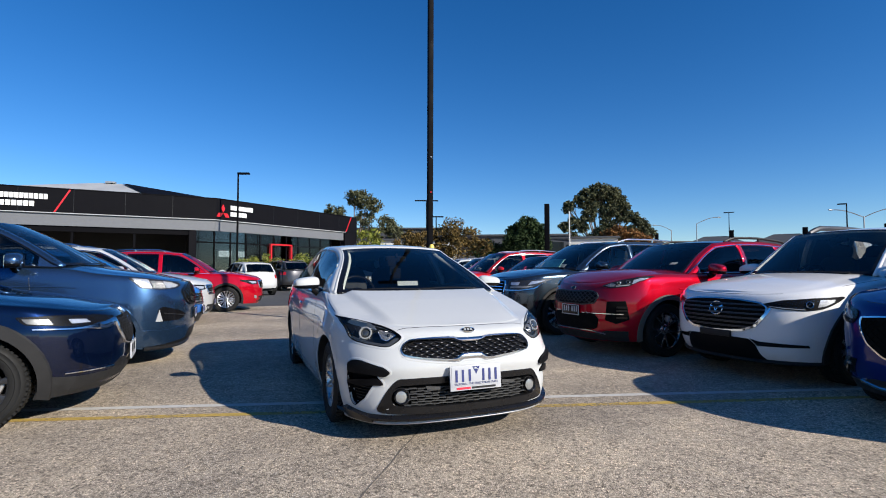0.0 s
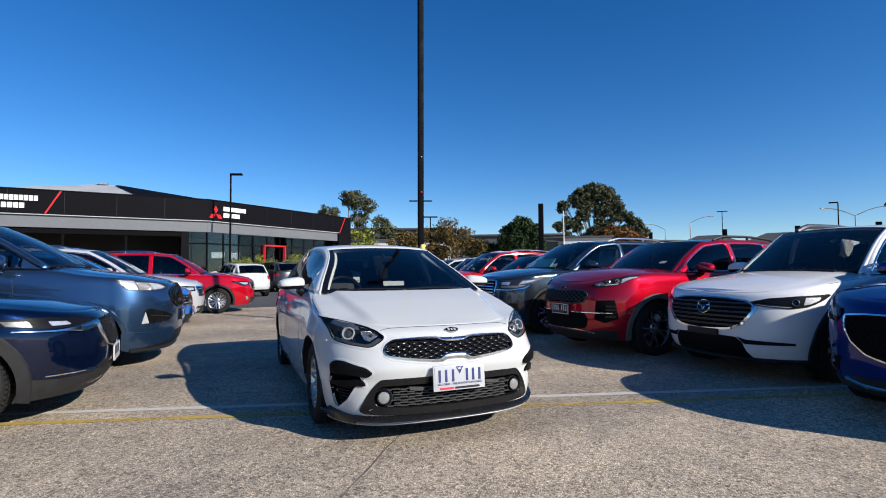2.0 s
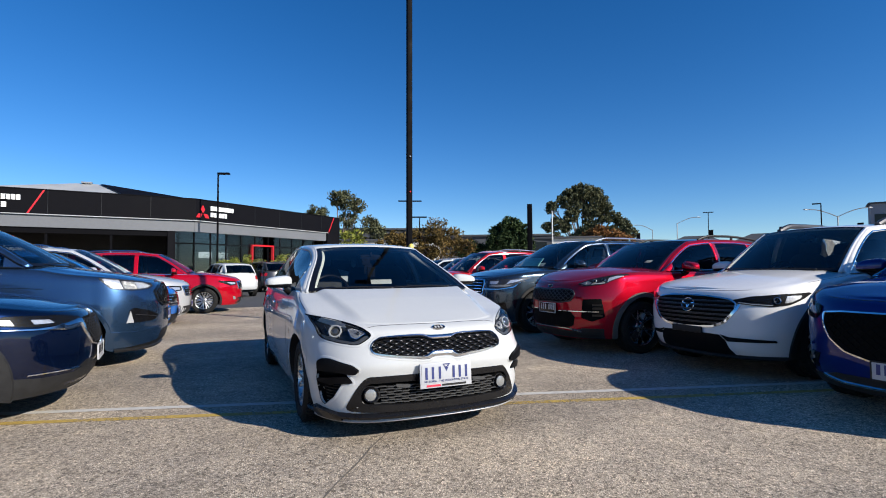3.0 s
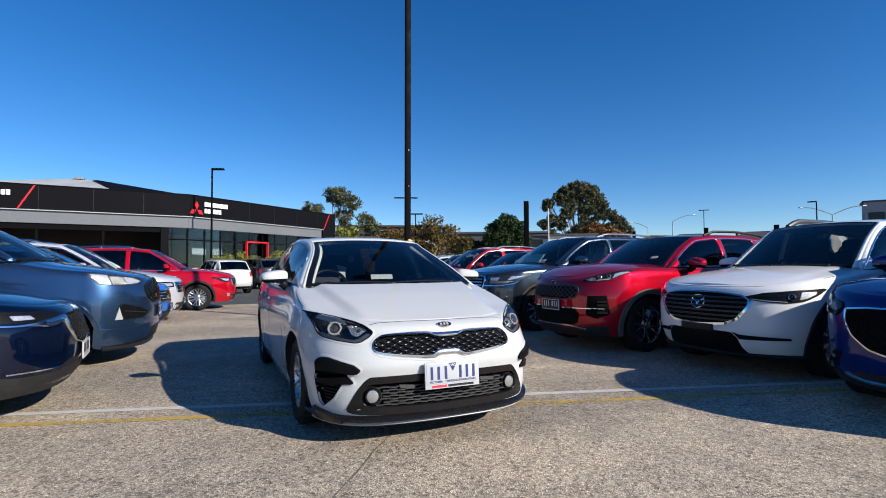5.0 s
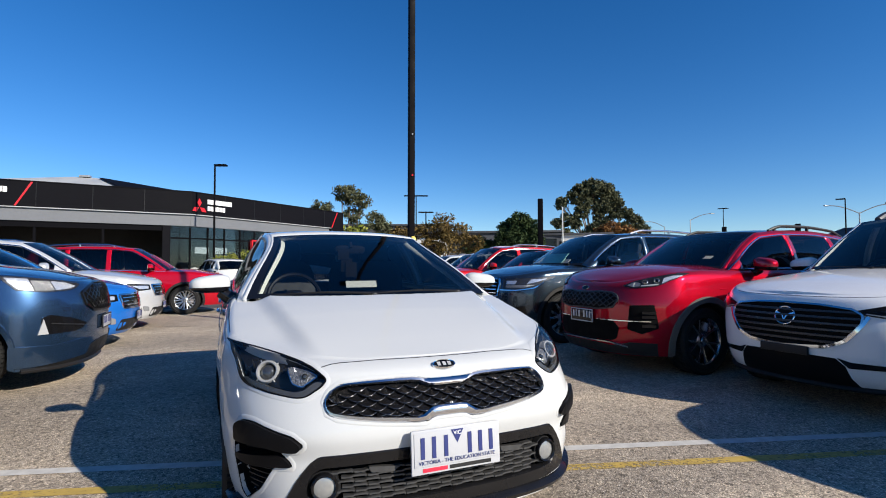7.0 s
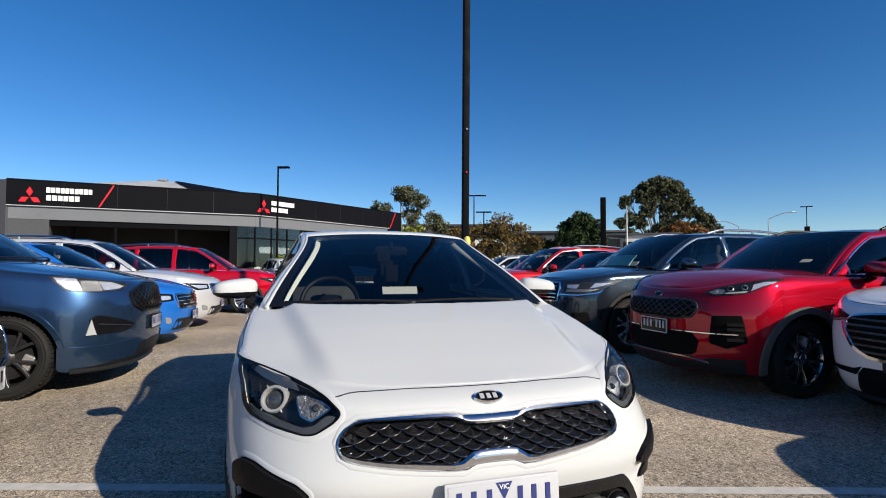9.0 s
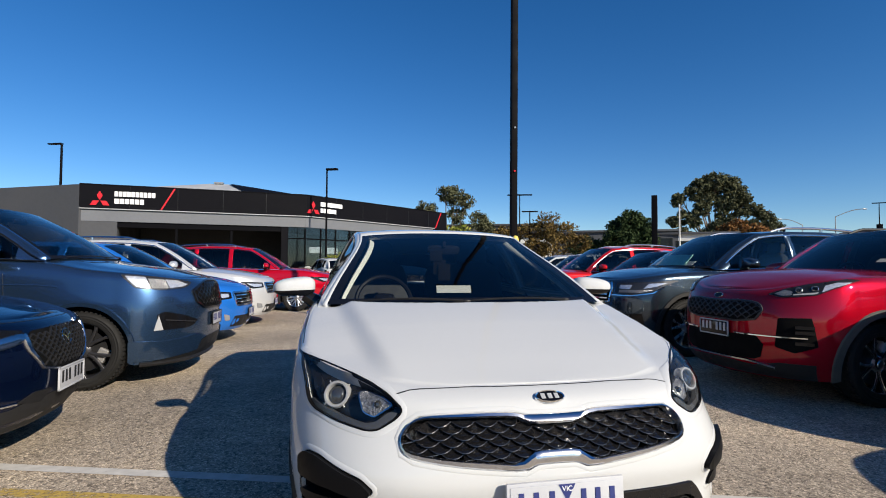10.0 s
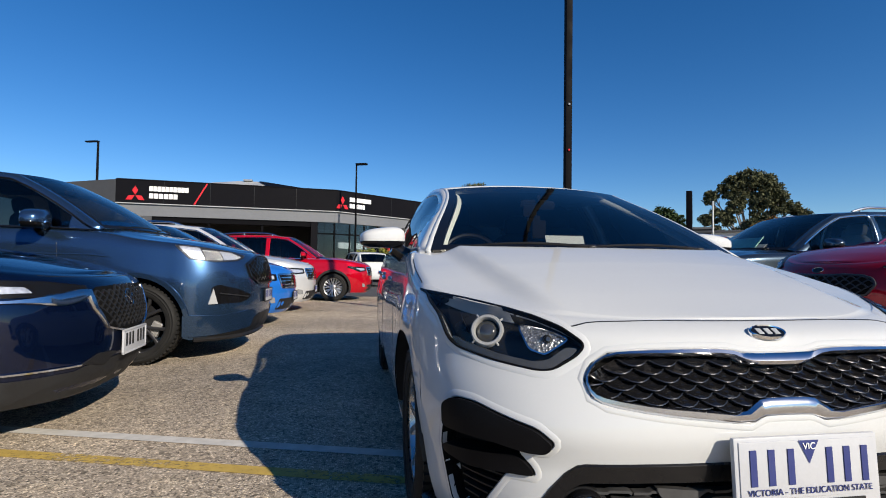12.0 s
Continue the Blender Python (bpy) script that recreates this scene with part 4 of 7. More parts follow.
def proportions(L, W, H, axle, base, wheel, hf, hc, hb, yc, yt, ye, yb, clear_h=0.2, sides=None, corner=0.58, bow=0.10, n=3.0, roll=(0.05, 0.07), head_half=None, flare=0.012, lean=0.30):
    """Knots of an upright car from its main sizes: hf bonnet edge, hc cowl, hb belt at the tail; yc, yt windscreen base and top; ye, yb rear glass."""
    body = dict(
        L=L, W=W, axle=axle, base=base, wheel=wheel, arch=wheel + 0.055, corner=corner, bow=bow, n=n, roll=roll, flare=flare,
        nose=[(clear_h, 0.12), (clear_h + 0.09, 0.04), (0.5, 0.0), (hf - 0.28, 0.0), (hf - 0.12, 0.03), (hf - 0.03, 0.08), (hf + 0.06, 0.18)],
        top=[(0.0, hf - 0.005), (0.12, hf), (0.5, hf + 0.05), (axle, hf + 0.10), (yc + 0.2, hc - 0.03), (2.6, hc), (L * 0.8, hb), (L, hb - 0.05)],
        sec=[(0.15, 0.08), (clear_h + 0.12, 0.035), (0.5, 0.008), (0.7, 0.0), (hf, 0.02), (hc, 0.055), (hb + 0.1, 0.08)],
        plan=[(0.5, 0.955), (axle, 0.985), (1.8, 0.99), (L * 0.55, 1.0), (L * 0.8, 0.985), (L, 0.94)],
        low=[(0.0, clear_h), (0.5, clear_h + 0.02), (axle, clear_h), (L * 0.8, clear_h + 0.01), (L, clear_h + 0.14)],
        tail=[(0.2, 0.15), (0.5, 0.0), (0.8, 0.02), (hb, 0.10), (hb + 0.2, 0.16)])
    hh = head_half or W / 2 - 0.28
    back = 0.22
    g = dict(base=(yc, hc + 0.02), head=(yt, H - 0.05), roof=[(yt + 0.5, H - 0.005), ((yt + ye) / 2, H), (ye - 0.4, H - 0.03), (ye, H - 0.08)], rear=(yb, hb + 0.02),
             half=[(yc + back, W / 2 - 0.17), (yt + 0.07, hh), (yt + 0.6, hh + 0.01), (ye, hh - 0.02), (yb, W / 2 - 0.22)],
             back=(back, 0.07), drop=(0.01, 0.03), rback=0.12, rail=0.065, bulge=0.03,
             windows=sides or [(yc + 0.45, yt + 0.50), (yt + 0.60, yt + 1.35), (yt + 1.45, ye - 0.10)],
             handles=(yt + 0.35, yt + 1.20))
    return body, g


def make_car(name, m, spec, paint, label, category="car", group="parked cars", detail=2):
    car = thing(name, m, label, category, group)
    bspec, g = spec["body"], spec["cabin"]
    b = Body(**bspec)
    hc = g["base"][1]
    crown = (lambda y: spec["hood"](y, b)) if "hood" in spec else smooth_curve(spec.get("crown", [(0.0, 0.004), (0.25, 0.028), (0.9, 0.055), (g["base"][0] + 0.3, 0.06)]))
    bm = shell(b, crown, g["base"][0] + g["back"][0] + 0.10, min(g["rear"][0] - 0.15, b.L - 0.08), spec.get("creases", 0.008), spec["pits"](b) if "pits" in spec else (), spec.get("ridge"))
    part("body", bm, paint, car, "", True, 38)
    line, E = cabin(car, b, g, paint)
    if detail > 0:
        inside(car, b, g)
    add_wheels(car, b, spec)
    arch_parts(car, b, spec)
    # underside, so that no light passes beneath the shell
    bm = bmesh.new()
    box(bm, -b.half + 0.28, b.half - 0.28, 0.35, b.L - 0.35, b.low(2.0) + 0.02, b.low(2.0) + 0.12)
    part("underbody", bm, "black", car, "", False)
    seams(car, b, g, [(g["base"][0] + 0.42, 0.10), (g["head"][0] + 0.55, 0.02), (g["head"][0] + 1.42, 0.05)], paint)
    if spec.get("mirror"):
        door_mirrors(car, b, *spec["mirror"], spec.get("mirror_paint", paint), spec.get("mirror_size", (0.135, 0.085, 0.075)), spec.get("mirror_reach", 0.16))
    if spec.get("rails"):
        roof_rails(car, g, E, spec["rails"], spec.get("rail_lift", 0.045), None, spec.get("rail_thick", 1.0))
    # shut line between bonnet and nose, and along its sides
    # tail lamps
    for sg in (1, -1):
        pts = [(b.q2 + 0.02, b.top(b.L) - 0.28), (b.q2 + 0.55, b.top(b.L) - 0.26), (b.q2 + 0.55, b.top(b.L) - 0.10), (b.q2 - 0.12, b.top(b.L) - 0.08)]
        part("tail_lamp", patch(b, pts if sg > 0 else mirrored(pts), 0.008, 0.02, 0.1), "tail_red", car, "red tail lamp")
    return car, b, g, E


def lamp_pair(car, b, pts, inner=(), off=0.006, cover=0.014, housing="lip_black", rings=(), shine="led"):
    """Headlights either side: dark housing, bright reflectors, clear cover."""
    for sg in (1, -1):
        flip = (lambda p: p) if sg > 0 else mirrored
        h = part("headlight", patch(b, flip(rounded(pts, 0.02)), off, 0.02, 0.03), housing, car, "headlight with clear lens")
        for i, poly in enumerate(inner):
            part("reflector", patch(b, flip(rounded(poly, 0.008)), off + 0.004, 0.010, 0.025), shine if isinstance(shine, str) else shine[i], h, "bright reflector")
        for q, z, r in rings:
            c = b.P(sg * q, z, off - 0.003)
            nrm = (b.normal(sg * q, z) * 5.0 + Vector((0, -1, 0))).normalized()
            rot = Matrix.Translation(c) @ nrm.to_track_quat("Z", "Y").to_matrix().to_4x4()
            bm = bmesh.new()
            lathe(bm, [(r * 0.74, -0.02), (r * 0.74, 0.012), (r * 0.86, 0.016), (r, 0.012), (r * 1.04, -0.02)], "z", 28, rot)
            part("bezel", bm, "satin", h, "silver ring")
            bm = bmesh.new()
            lathe(bm, [(0.0, 0.012), (r * 0.4, 0.008), (r * 0.7, -0.006), (r * 0.74, -0.012)], "z", 24, rot)
            part("projector_lens", bm, "black_gloss", h, "dark glass projector lens")
        lc = part("lens_cover", patch(b, flip(rounded(pts, 0.02)), cover, 0.032, 0.03), "lens", h, "clear lens cover")
        lc.visible_shadow = False


def oval_badge(car, b, z, rx, rz, face="black_gloss", rim="chrome"):
    bm = bmesh.new()
    m = Matrix.Translation(b.P(0, z, 0.004)) @ b.normal(0.0, z).to_track_quat("Z", "Y").to_matrix().to_4x4()
    n = 28
    rows = []
    for k in range(n):
        a = 2 * math.pi * k / n
        rows.append([bm.verts.new(m @ Vector((math.cos(a) * rx * f, math.sin(a) * rz * f, h))) for f, h in ((1.0, -0.004), (1.0, 0.004), (0.94, 0.007), (0.86, 0.004))])
    grid_faces(bm, rows, closed_u=True)
    bd = part("badge", bm, rim, car, "small oval badge")
    bm = bmesh.new()
    bm.faces.new([bm.verts.new(m @ Vector((math.cos(a) * rx * 0.88, math.sin(a) * rz * 0.88, 0.0045))) for a in (2 * math.pi * k / n for k in range(n))])
    part("badge_face", bm, face, bd)
    return bd, m


def simple_front(car, b, hf, plate_z=0.5, plate="white", grille_mat="black_gloss", bar="chrome", gw=0.52, lamp_z=None):
    """Grille, lamps and lower intake of a car that is only seen from afar."""
    X, Y = b.X, b.Y
    lz = lamp_z or hf - 0.16
    gp = rounded([(X(-gw), hf - 0.30), (X(gw), hf - 0.30), (X(gw + 0.05), hf - 0.10), (X(-gw - 0.05), hf - 0.10)], 0.03)
    gr = part("grille", patch(b, gp, 0.006, 0.02, 0.08), grille_mat, car, "dark grille")
    part("grille_frame", moulding(b, gp, 0.03, 0.016, True), bar, gr, "bright surround")
    for k in range(3):
        z = hf - 0.25 + 0.05 * k
        part("grille_bar", moulding(b, [(X(-gw), z), (X(gw), z)], 0.014, 0.014), bar, gr)
    pts = [(X(gw + 0.08), lz - 0.03), (Y(0.30), lz - 0.05), (Y(0.62), lz + 0.06), (Y(0.60), lz + 0.10), (X(gw + 0.08), lz + 0.06)]
    lamp_pair(car, b, pts, [[(X(gw + 0.12), lz - 0.01), (Y(0.28), lz - 0.02), (Y(0.40), lz + 0.05), (X(gw + 0.12), lz + 0.04)]])
    lp = rounded([(X(-0.6), 0.26), (X(0.6), 0.26), (X(0.55), 0.42), (X(-0.55), 0.42)], 0.03)
    part("lower_intake", patch(b, lp, 0.005, 0.02, 0.08), "black", car, "black lower intake")
    for sg in (1, -1):
        fp = rounded([(X(0.62), 0.36), (Y(0.22), 0.36), (Y(0.24), 0.46), (X(0.64), 0.44)], 0.02)
        part("fog_lamp", patch(b, fp if sg > 0 else mirrored(fp), 0.007, 0.02, 0.08), "lamp_white", car)
    if plate:
        number_plate(car, Matrix.Translation(b.P(0, plate_z, 0.02)), plate)


# outlines on the white sedan's front, as (x, z) of one half or (q, z)
def sym(pts):
    """A closed outline from the points of its +x half, top middle round to bottom middle."""
    return pts + [(-x, z) for x, z in reversed(pts) if abs(x) > 1e-6]


def to_q(b, poly):
    return [(b.X(x), z) for x, z in poly]


GRILLE_IN = [(0.0, 0.687), (0.072, 0.688), (0.092, 0.694), (0.135, 0.711), (0.226, 0.712), (0.367, 0.710), (0.435, 0.707), (0.474, 0.682), (0.495, 0.650), (0.487, 0.622), (0.457, 0.611), (0.345, 0.596), (0.225, 0.586), (0.126, 0.575), (0.090, 0.598), (0.072, 0.609), (0.0, 0.610)]
GRILLE_OUT = [(0.0, 0.715), (0.082, 0.716), (0.100, 0.719), (0.135, 0.7265), (0.226, 0.728), (0.367, 0.7225), (0.438, 0.714), (0.480, 0.687), (0.502, 0.649), (0.494, 0.611), (0.461, 0.594), (0.345, 0.575), (0.225, 0.561), (0.108, 0.550), (0.070, 0.567), (0.058, 0.569), (0.0, 0.570)]
INTAKE_IN = [(0.0, 0.408), (0.49, 0.408), (0.535, 0.398), (0.566, 0.365), (0.574, 0.318), (0.564, 0.285), (0.53, 0.268), (0.30, 0.260), (0.0, 0.258)]
INTAKE_OUT = [(0.0, 0.458), (0.50, 0.456), (0.54, 0.446), (0.605, 0.372), (0.655, 0.292), (0.690, 0.236), (0.64, 0.215), (0.30, 0.208), (0.0, 0.206)]
SIDE_VENT = [(0.808, 0.548), (0.787, 0.570), (0.749, 0.571), (0.620, 0.532), (0.580, 0.500), (0.596, 0.478), (0.652, 0.477), (0.657, 0.466), (0.626, 0.430), (0.620, 0.411), (0.683, 0.409), (0.741, 0.314), (0.800, 0.245), (0.812, 0.270), (0.818, 0.420)]
VENT_FINS = ([(0.808, 0.545), (0.787, 0.567), (0.749, 0.568), (0.620, 0.529), (0.583, 0.501), (0.598, 0.480), (0.640, 0.479), (0.690, 0.490), (0.806, 0.487)],
             [(0.812, 0.431), (0.748, 0.446), (0.660, 0.464), (0.628, 0.430), (0.622, 0.412), (0.685, 0.409), (0.766, 0.398), (0.812, 0.408)])


def sedan_lamp(b):
    return ([(0.268, 0.732), (0.288, 0.704), (0.343, 0.668), (0.380, 0.663), (0.496, 0.677), (0.618, 0.697), (0.659, 0.716), (0.724, 0.785), (0.853, 0.837)]
            + [b.near(0.81, 0.690, 0.848), b.near(0.76, 0.57, 0.838)] + [(0.639, 0.830), (0.550, 0.820), (0.460, 0.808), (0.380, 0.792), (0.317, 0.770)])


def sedan_pits(b):
    return [rounded(sedan_lamp(b), 0.02), to_q(b, sym(GRILLE_IN)), to_q(b, rounded(SIDE_VENT, 0.012, 3)), to_q(b, sym(INTAKE_IN))]


def sedan_ridge(x, y):
    """Raised middle of the bonnet between two lines that run in towards the nose."""
    xc = 0.46 + 0.19 * min(1.0, max(0.0, (y - 0.2) / 1.0)) ** 0.85
    t = min(1.0, max(0.0, (xc + 0.080 - x) / 0.085))
    foot = 0.975 + 0.19 * min(1.0, x / 0.775) ** 2.6        # the rear edge, in front of the windscreen
    return 0.034 * t * t * (2 - t) * sedan_rise(y) - min(0.24, 1.3 * max(0.0, y - foot)) * min(1.0, max(0.0, (0.80 - x) / 0.04))


def sedan_rise(y):
    t = min(1.0, max(0.0, (y - 0.15) / 0.4))
    return t * t * (3 - 2 * t)


def sedan_hood(y, b):
    """Rise of the bonnet's middle over its edges, for one even curve from nose to windscreen."""
    t = (y - 0.14) / 0.94
    return max(0.002, 0.788 + 0.300 * t - 0.050 * t * t - b.top(y) - 0.034 * sedan_rise(y))


# white sedan in the aisle
CERATO = dict(
    body=dict(L=4.51, W=1.80, axle=0.865, base=2.70, wheel=0.318, arch=0.362, corner=0.62, bow=0.08, n=[(0.2, 5.2), (0.52, 5.2), (0.70, 3.3), (0.9, 3.0)],
              nose=[(0.15, 0.10), (0.20, 0.035), (0.26, 0.03), (0.42, 0.035), (0.52, 0.012), (0.60, 0.025), (0.69, 0.05), (0.75, 0.075), (0.79, 0.13), (0.84, 0.24)],
              top=[(0.0, 0.785), (0.14, 0.79), (0.35, 0.815), (0.60, 0.855), (0.90, 0.925), (1.30, 1.0), (2.0, 0.995), (3.4, 1.02), (4.2, 1.05), (4.51, 1.0)],
              sec=[(0.15, 0.07), (0.30, 0.025), (0.50, 0.0), (0.70, 0.0), (0.85, 0.02), (1.0, 0.05), (1.1, 0.07)],
              plan=[(0.70, 0.968), (0.95, 0.985), (1.5, 0.99), (2.5, 1.0), (3.6, 0.99), (4.2, 0.95)],
              low=[(0.0, 0.16), (0.45, 0.165), (1.5, 0.17), (3.5, 0.18), (4.4, 0.30)],
              tail=[(0.2, 0.12), (0.5, 0.0), (0.9, 0.04), (1.1, 0.12)], flare=0.008, roll=(0.045, 0.06)),
    cabin=dict(base=(1.01, 1.008), head=(1.90, 1.42), roof=[(2.05, 1.450), (2.4, 1.475), (2.9, 1.478), (3.4, 1.445), (3.75, 1.38)], rear=(4.28, 1.09),
               half=[(1.14, 0.775), (1.96, 0.557), (2.6, 0.575), (3.4, 0.56), (4.2, 0.56)], back=(0.14, 0.06), drop=(0.01, 0.025), rback=0.1, rail=0.05, bulge=0.025,
               windows=[(1.62, 2.50), (2.58, 3.35), (3.42, 3.75)], handles=(2.35, 3.2), handle_mat="chrome", side_glass="mid_glass", rear_glass="glass", seal=(0.968, 0.905)),
    mirror=(1.58, 1.065), rim=(5, "twin"), hood=sedan_hood, creases=0.0, pits=sedan_pits, ridge=sedan_ridge, mirror_size=(0.118, 0.082, 0.056), mirror_reach=0.125)


def suv(*a, **k):
    extra = {x: k.pop(x) for x in ("mirror", "rim", "rim_mat", "rails", "cladding", "clad_mat", "tyre_w", "wall", "crown", "creases", "mirror_paint", "mirror_size", "mirror_reach", "rail_lift", "rail_thick") if x in k}
    body, g = proportions(*a, **k)
    return dict(body=body, cabin=g, **extra)


CX30 = suv(4.395, 1.795, 1.58, 0.92, 2.655, 0.345, 0.86, 1.11, 1.15, 1.20, 2.05, 3.7, 4.2, mirror=(1.75, 1.06), cladding=0.085, rim=(10, "single"), rim_mat="dark_alloy", roll=(0.05, 0.06))
EDGE = suv(4.83, 1.93, 1.82, 0.97, 2.85, 0.375, 1.05, 1.24, 1.26, 1.12, 2.05, 4.25, 4.7, mirror=(1.74, 1.29), mirror_size=(0.165, 0.105, 0.092), mirror_reach=0.17, rim=(5, "twin"), rim_mat="dark_alloy", rails="black", tyre_w=0.245, wall=0.095, cladding=0.040, clad_mat="steel_blue")
HATCH = suv(4.25, 1.80, 1.55, 0.90, 2.6, 0.33, 0.88, 1.03, 1.10, 1.10, 1.90, 3.7, 4.15, mirror=(1.6, 1.08))
SANTA = suv(4.70, 1.88, 1.69, 0.93, 2.70, 0.36, 0.95, 1.11, 1.20, 1.15, 2.05, 4.15, 4.6, mirror=(1.7, 1.18), rails="satin")
OUT = suv(4.695, 1.81, 1.71, 0.98, 2.67, 0.355, 0.97, 1.10, 1.17, 1.22, 2.1, 4.15, 4.6, mirror=(1.75, 1.18), rails="satin", cladding=0.05, rim=(9, "twin"))
ACADIA = suv(4.98, 1.92, 1.76, 0.98, 2.86, 0.385, 1.03, 1.18, 1.23, 1.25, 2.2, 4.4, 4.9, mirror=(1.85, 1.25), rails="satin", cladding=0.05, rim=(6, "twin"))
SPORT = suv(4.485, 1.855, 1.645, 0.92, 2.67, 0.365, 1.00, 1.13, 1.19, 1.18, 2.02, 3.95, 4.35, mirror=(1.74, 1.18), rails="black", cladding=0.06, clad_mat="sun_clad", rim=(5, "twin"), rim_mat="satin")
CX8 = suv(4.90, 1.84, 1.73, 0.95, 2.93, 0.37, 0.94, 1.12, 1.20, 1.35, 2.25, 4.4, 4.8, clear_h=0.235, mirror=(1.9, 1.18), rails="dark_alloy", rail_lift=0.065, rail_thick=2.0, cladding=0.06, rim=(10, "single"))
MG = suv(4.57, 1.876, 1.66, 0.95, 2.72, 0.36, 0.93, 1.10, 1.18, 1.2, 2.05, 4.0, 4.45, mirror=(1.75, 1.17), rails="satin", cladding=0.05)

CX8["body"]["roll"] = (0.05, 0.06)
SPORT["cabin"]["black_roof"] = True
SPORT["body"]["top"] = [(0.0, 0.975), (0.12, 0.995), (0.32, 1.055), (0.60, 1.105), (0.95, 1.128), (1.40, 1.122), (2.6, 1.13), (3.59, 1.19), (4.485, 1.14)]
ACADIA["cabin"]["side_glass"] = "glass"

# ---- ground ----
bm = bmesh.new()
r = 900
for x0, x1 in ((-r, r),):
    vs = [bm.verts.new(p) for p in ((-r, -r, 0), (r, -r, 0), (r, r, 0), (-r, r, 0))]
    bm.faces.new(vs)
ground = mesh_ob("ground", bm, "ground", None, "", False)
tagged(ground, "pale brown exposed-aggregate paving of the car yard", "ground", "", "structure")


def painted_line(p, q, width, mat, label):
    d = (Vector(q) - Vector(p)).normalized()
    sd = Vector((-d.y, d.x, 0)) * width / 2
    n = 60
    bm = bmesh.new()
    rows = []
    for i in range(n + 1):
        c = Vector(p).lerp(Vector(q), i / n)
        rows.append([bm.verts.new((c + sd * k).to_tuple()) for k in (-1, 0, 1)])
        for v in rows[-1]:
            v.co.z = 0.004
    grid_faces(bm, rows, flip=True)
    return tagged(mesh_ob("painted_line", bm, mat, None, "", False), label, "line marking", "", "structure")


def joint(p, q, width=0.012):
    """A sawn joint in the paving: a narrow dark strip with ragged edges."""
    d = (Vector(q) - Vector(p)).normalized()
    sd = Vector((-d.y, d.x, 0))
    rng = random.Random(5)
    n = 160
    bm = bmesh.new()
    rows = []
    for i in range(n + 1):
        c = Vector(p).lerp(Vector(q), i / n) + sd * 0.004 * math.sin(i * 0.7)
        w = width * rng.uniform(0.35, 0.7)
        rows.append([bm.verts.new((c + sd * k * w + Vector((0, 0, 0.003))).to_tuple()) for k in (-1, 1)])
    grid_faces(bm, rows, flip=True)
    tagged(mesh_ob("paving_joint", bm, M["joint"], None, "", False), "thin dark sawn joint in the paving", "joint", "", "structure")


M["joint"] = plain("joint_filler", (0.14, 0.12, 0.10), 0.9, 0, 0.3, 10)
joint((-3.2, -3.8, 0), (2.6, 4.46, 0), 0.009)
joint((-7.0, 11.1, 0), (6.0, 7.2, 0), 0.03)
joint((-7.0, 9.9, 0), (2.0, 7.25, 0), 0.012)
painted_line((-9.0, 3.92, 0), (9.0, -1.55, 0), 0.085, "white_line", "worn white parking line on the paving")
painted_line((-9.0, 3.60, 0), (9.0, -1.87, 0), 0.085, "yellow_line", "worn yellow parking line on the paving")

# ---- cars ----
cars = {}
cars["cerato"] = make_car("sedan", pose(0, 0, 0), CERATO, "white", "clean white sedan standing alone in the aisle")
cars["cx30"] = make_car("small_suv", pose(-2.46, 2.36, 0, 0, 0, 94), CX30, "navy", "dark navy small SUV with grey wheel-arch cladding")
cars["edge"] = make_car("suv", pose(-2.08, 4.80, 0, 0, 0, 89), EDGE, "steel_blue", "metallic steel-blue SUV with dark alloy wheels")
cars["hatch"] = make_car("hatchback", pose(-2.10, 7.35, 0, 0, 0, 88), HATCH, "sky_blue", "bright blue hatchback between two SUVs")
cars["santa"] = make_car("suv", pose(-1.98, 9.75, 0, 0, 0, 88), SANTA, "silver", "silver SUV beside a bright blue hatchback")
cars["out"] = make_car("suv", pose(-0.75, 13.2, 0, 0, 0, 88), OUT, "red", "bright red SUV with silver alloy wheels")
cars["cx8"] = make_car("suv", pose(3.40, 0.86, 0, 0, 0, -90), CX8, "pearl", "large white SUV with a dark barred grille")
cars["sport"] = make_car("suv", pose(2.98, 2.91, 0, 0, 0, -90), SPORT, "dark_red", "deep red SUV with a black roof and net grille")
cars["acadia"] = make_car("suv", pose(2.95, 5.45, 0, 0, 0, -90), ACADIA, "graphite", "large graphite grey SUV with bright window trim")
cars["mg"] = make_car("suv", pose(2.97, -1.30, 0, 0, 0, -90), MG, "royal_blue", "royal blue SUV with a wide black grille")
cars["dark"] = make_car("hatchback", pose(3.70, 7.95, 0, 0, 0, -90), HATCH, "dark_grey", "dark grey hatchback beside a large grey SUV")
cars["orange"] = make_car("suv", pose(3.60, 10.3, 0, 0, 0, -90), OUT, "orange_red", "red SUV with bright window trim")
cars["white_far"] = make_car("hatchback", pose(-1.64, 24.96, 0, 0, 0, 197), HATCH, "white", "white hatchback parked near the showroom, seen from behind")
cars["dark_far"] = make_car("suv", pose(0.30, 30.1, 0, 0, 0, 198), SANTA, "dark_grey", "dark grey SUV near the showroom, seen from behind")
cars["white_back"] = make_car("suv", pose(13.6, 4.5, 0, 0, 0, 90), SANTA, "white", "white SUV in the row behind a red SUV")
cars["silver_back"] = make_car("suv", pose(13.4, 7.1, 0, 0, 0, 90), SANTA, "silver", "silver SUV in the far row of cars")
cars["white_row"] = make_car("suv", pose(6.5, 17.5, 0, 0, 0, -90), OUT, "white", "white SUV at the end of the row")
cars["white_row_b"] = make_car("suv", pose(6.6, 20.2, 0, 0, 0, -90), SANTA, "white", "white SUV beside another white SUV")



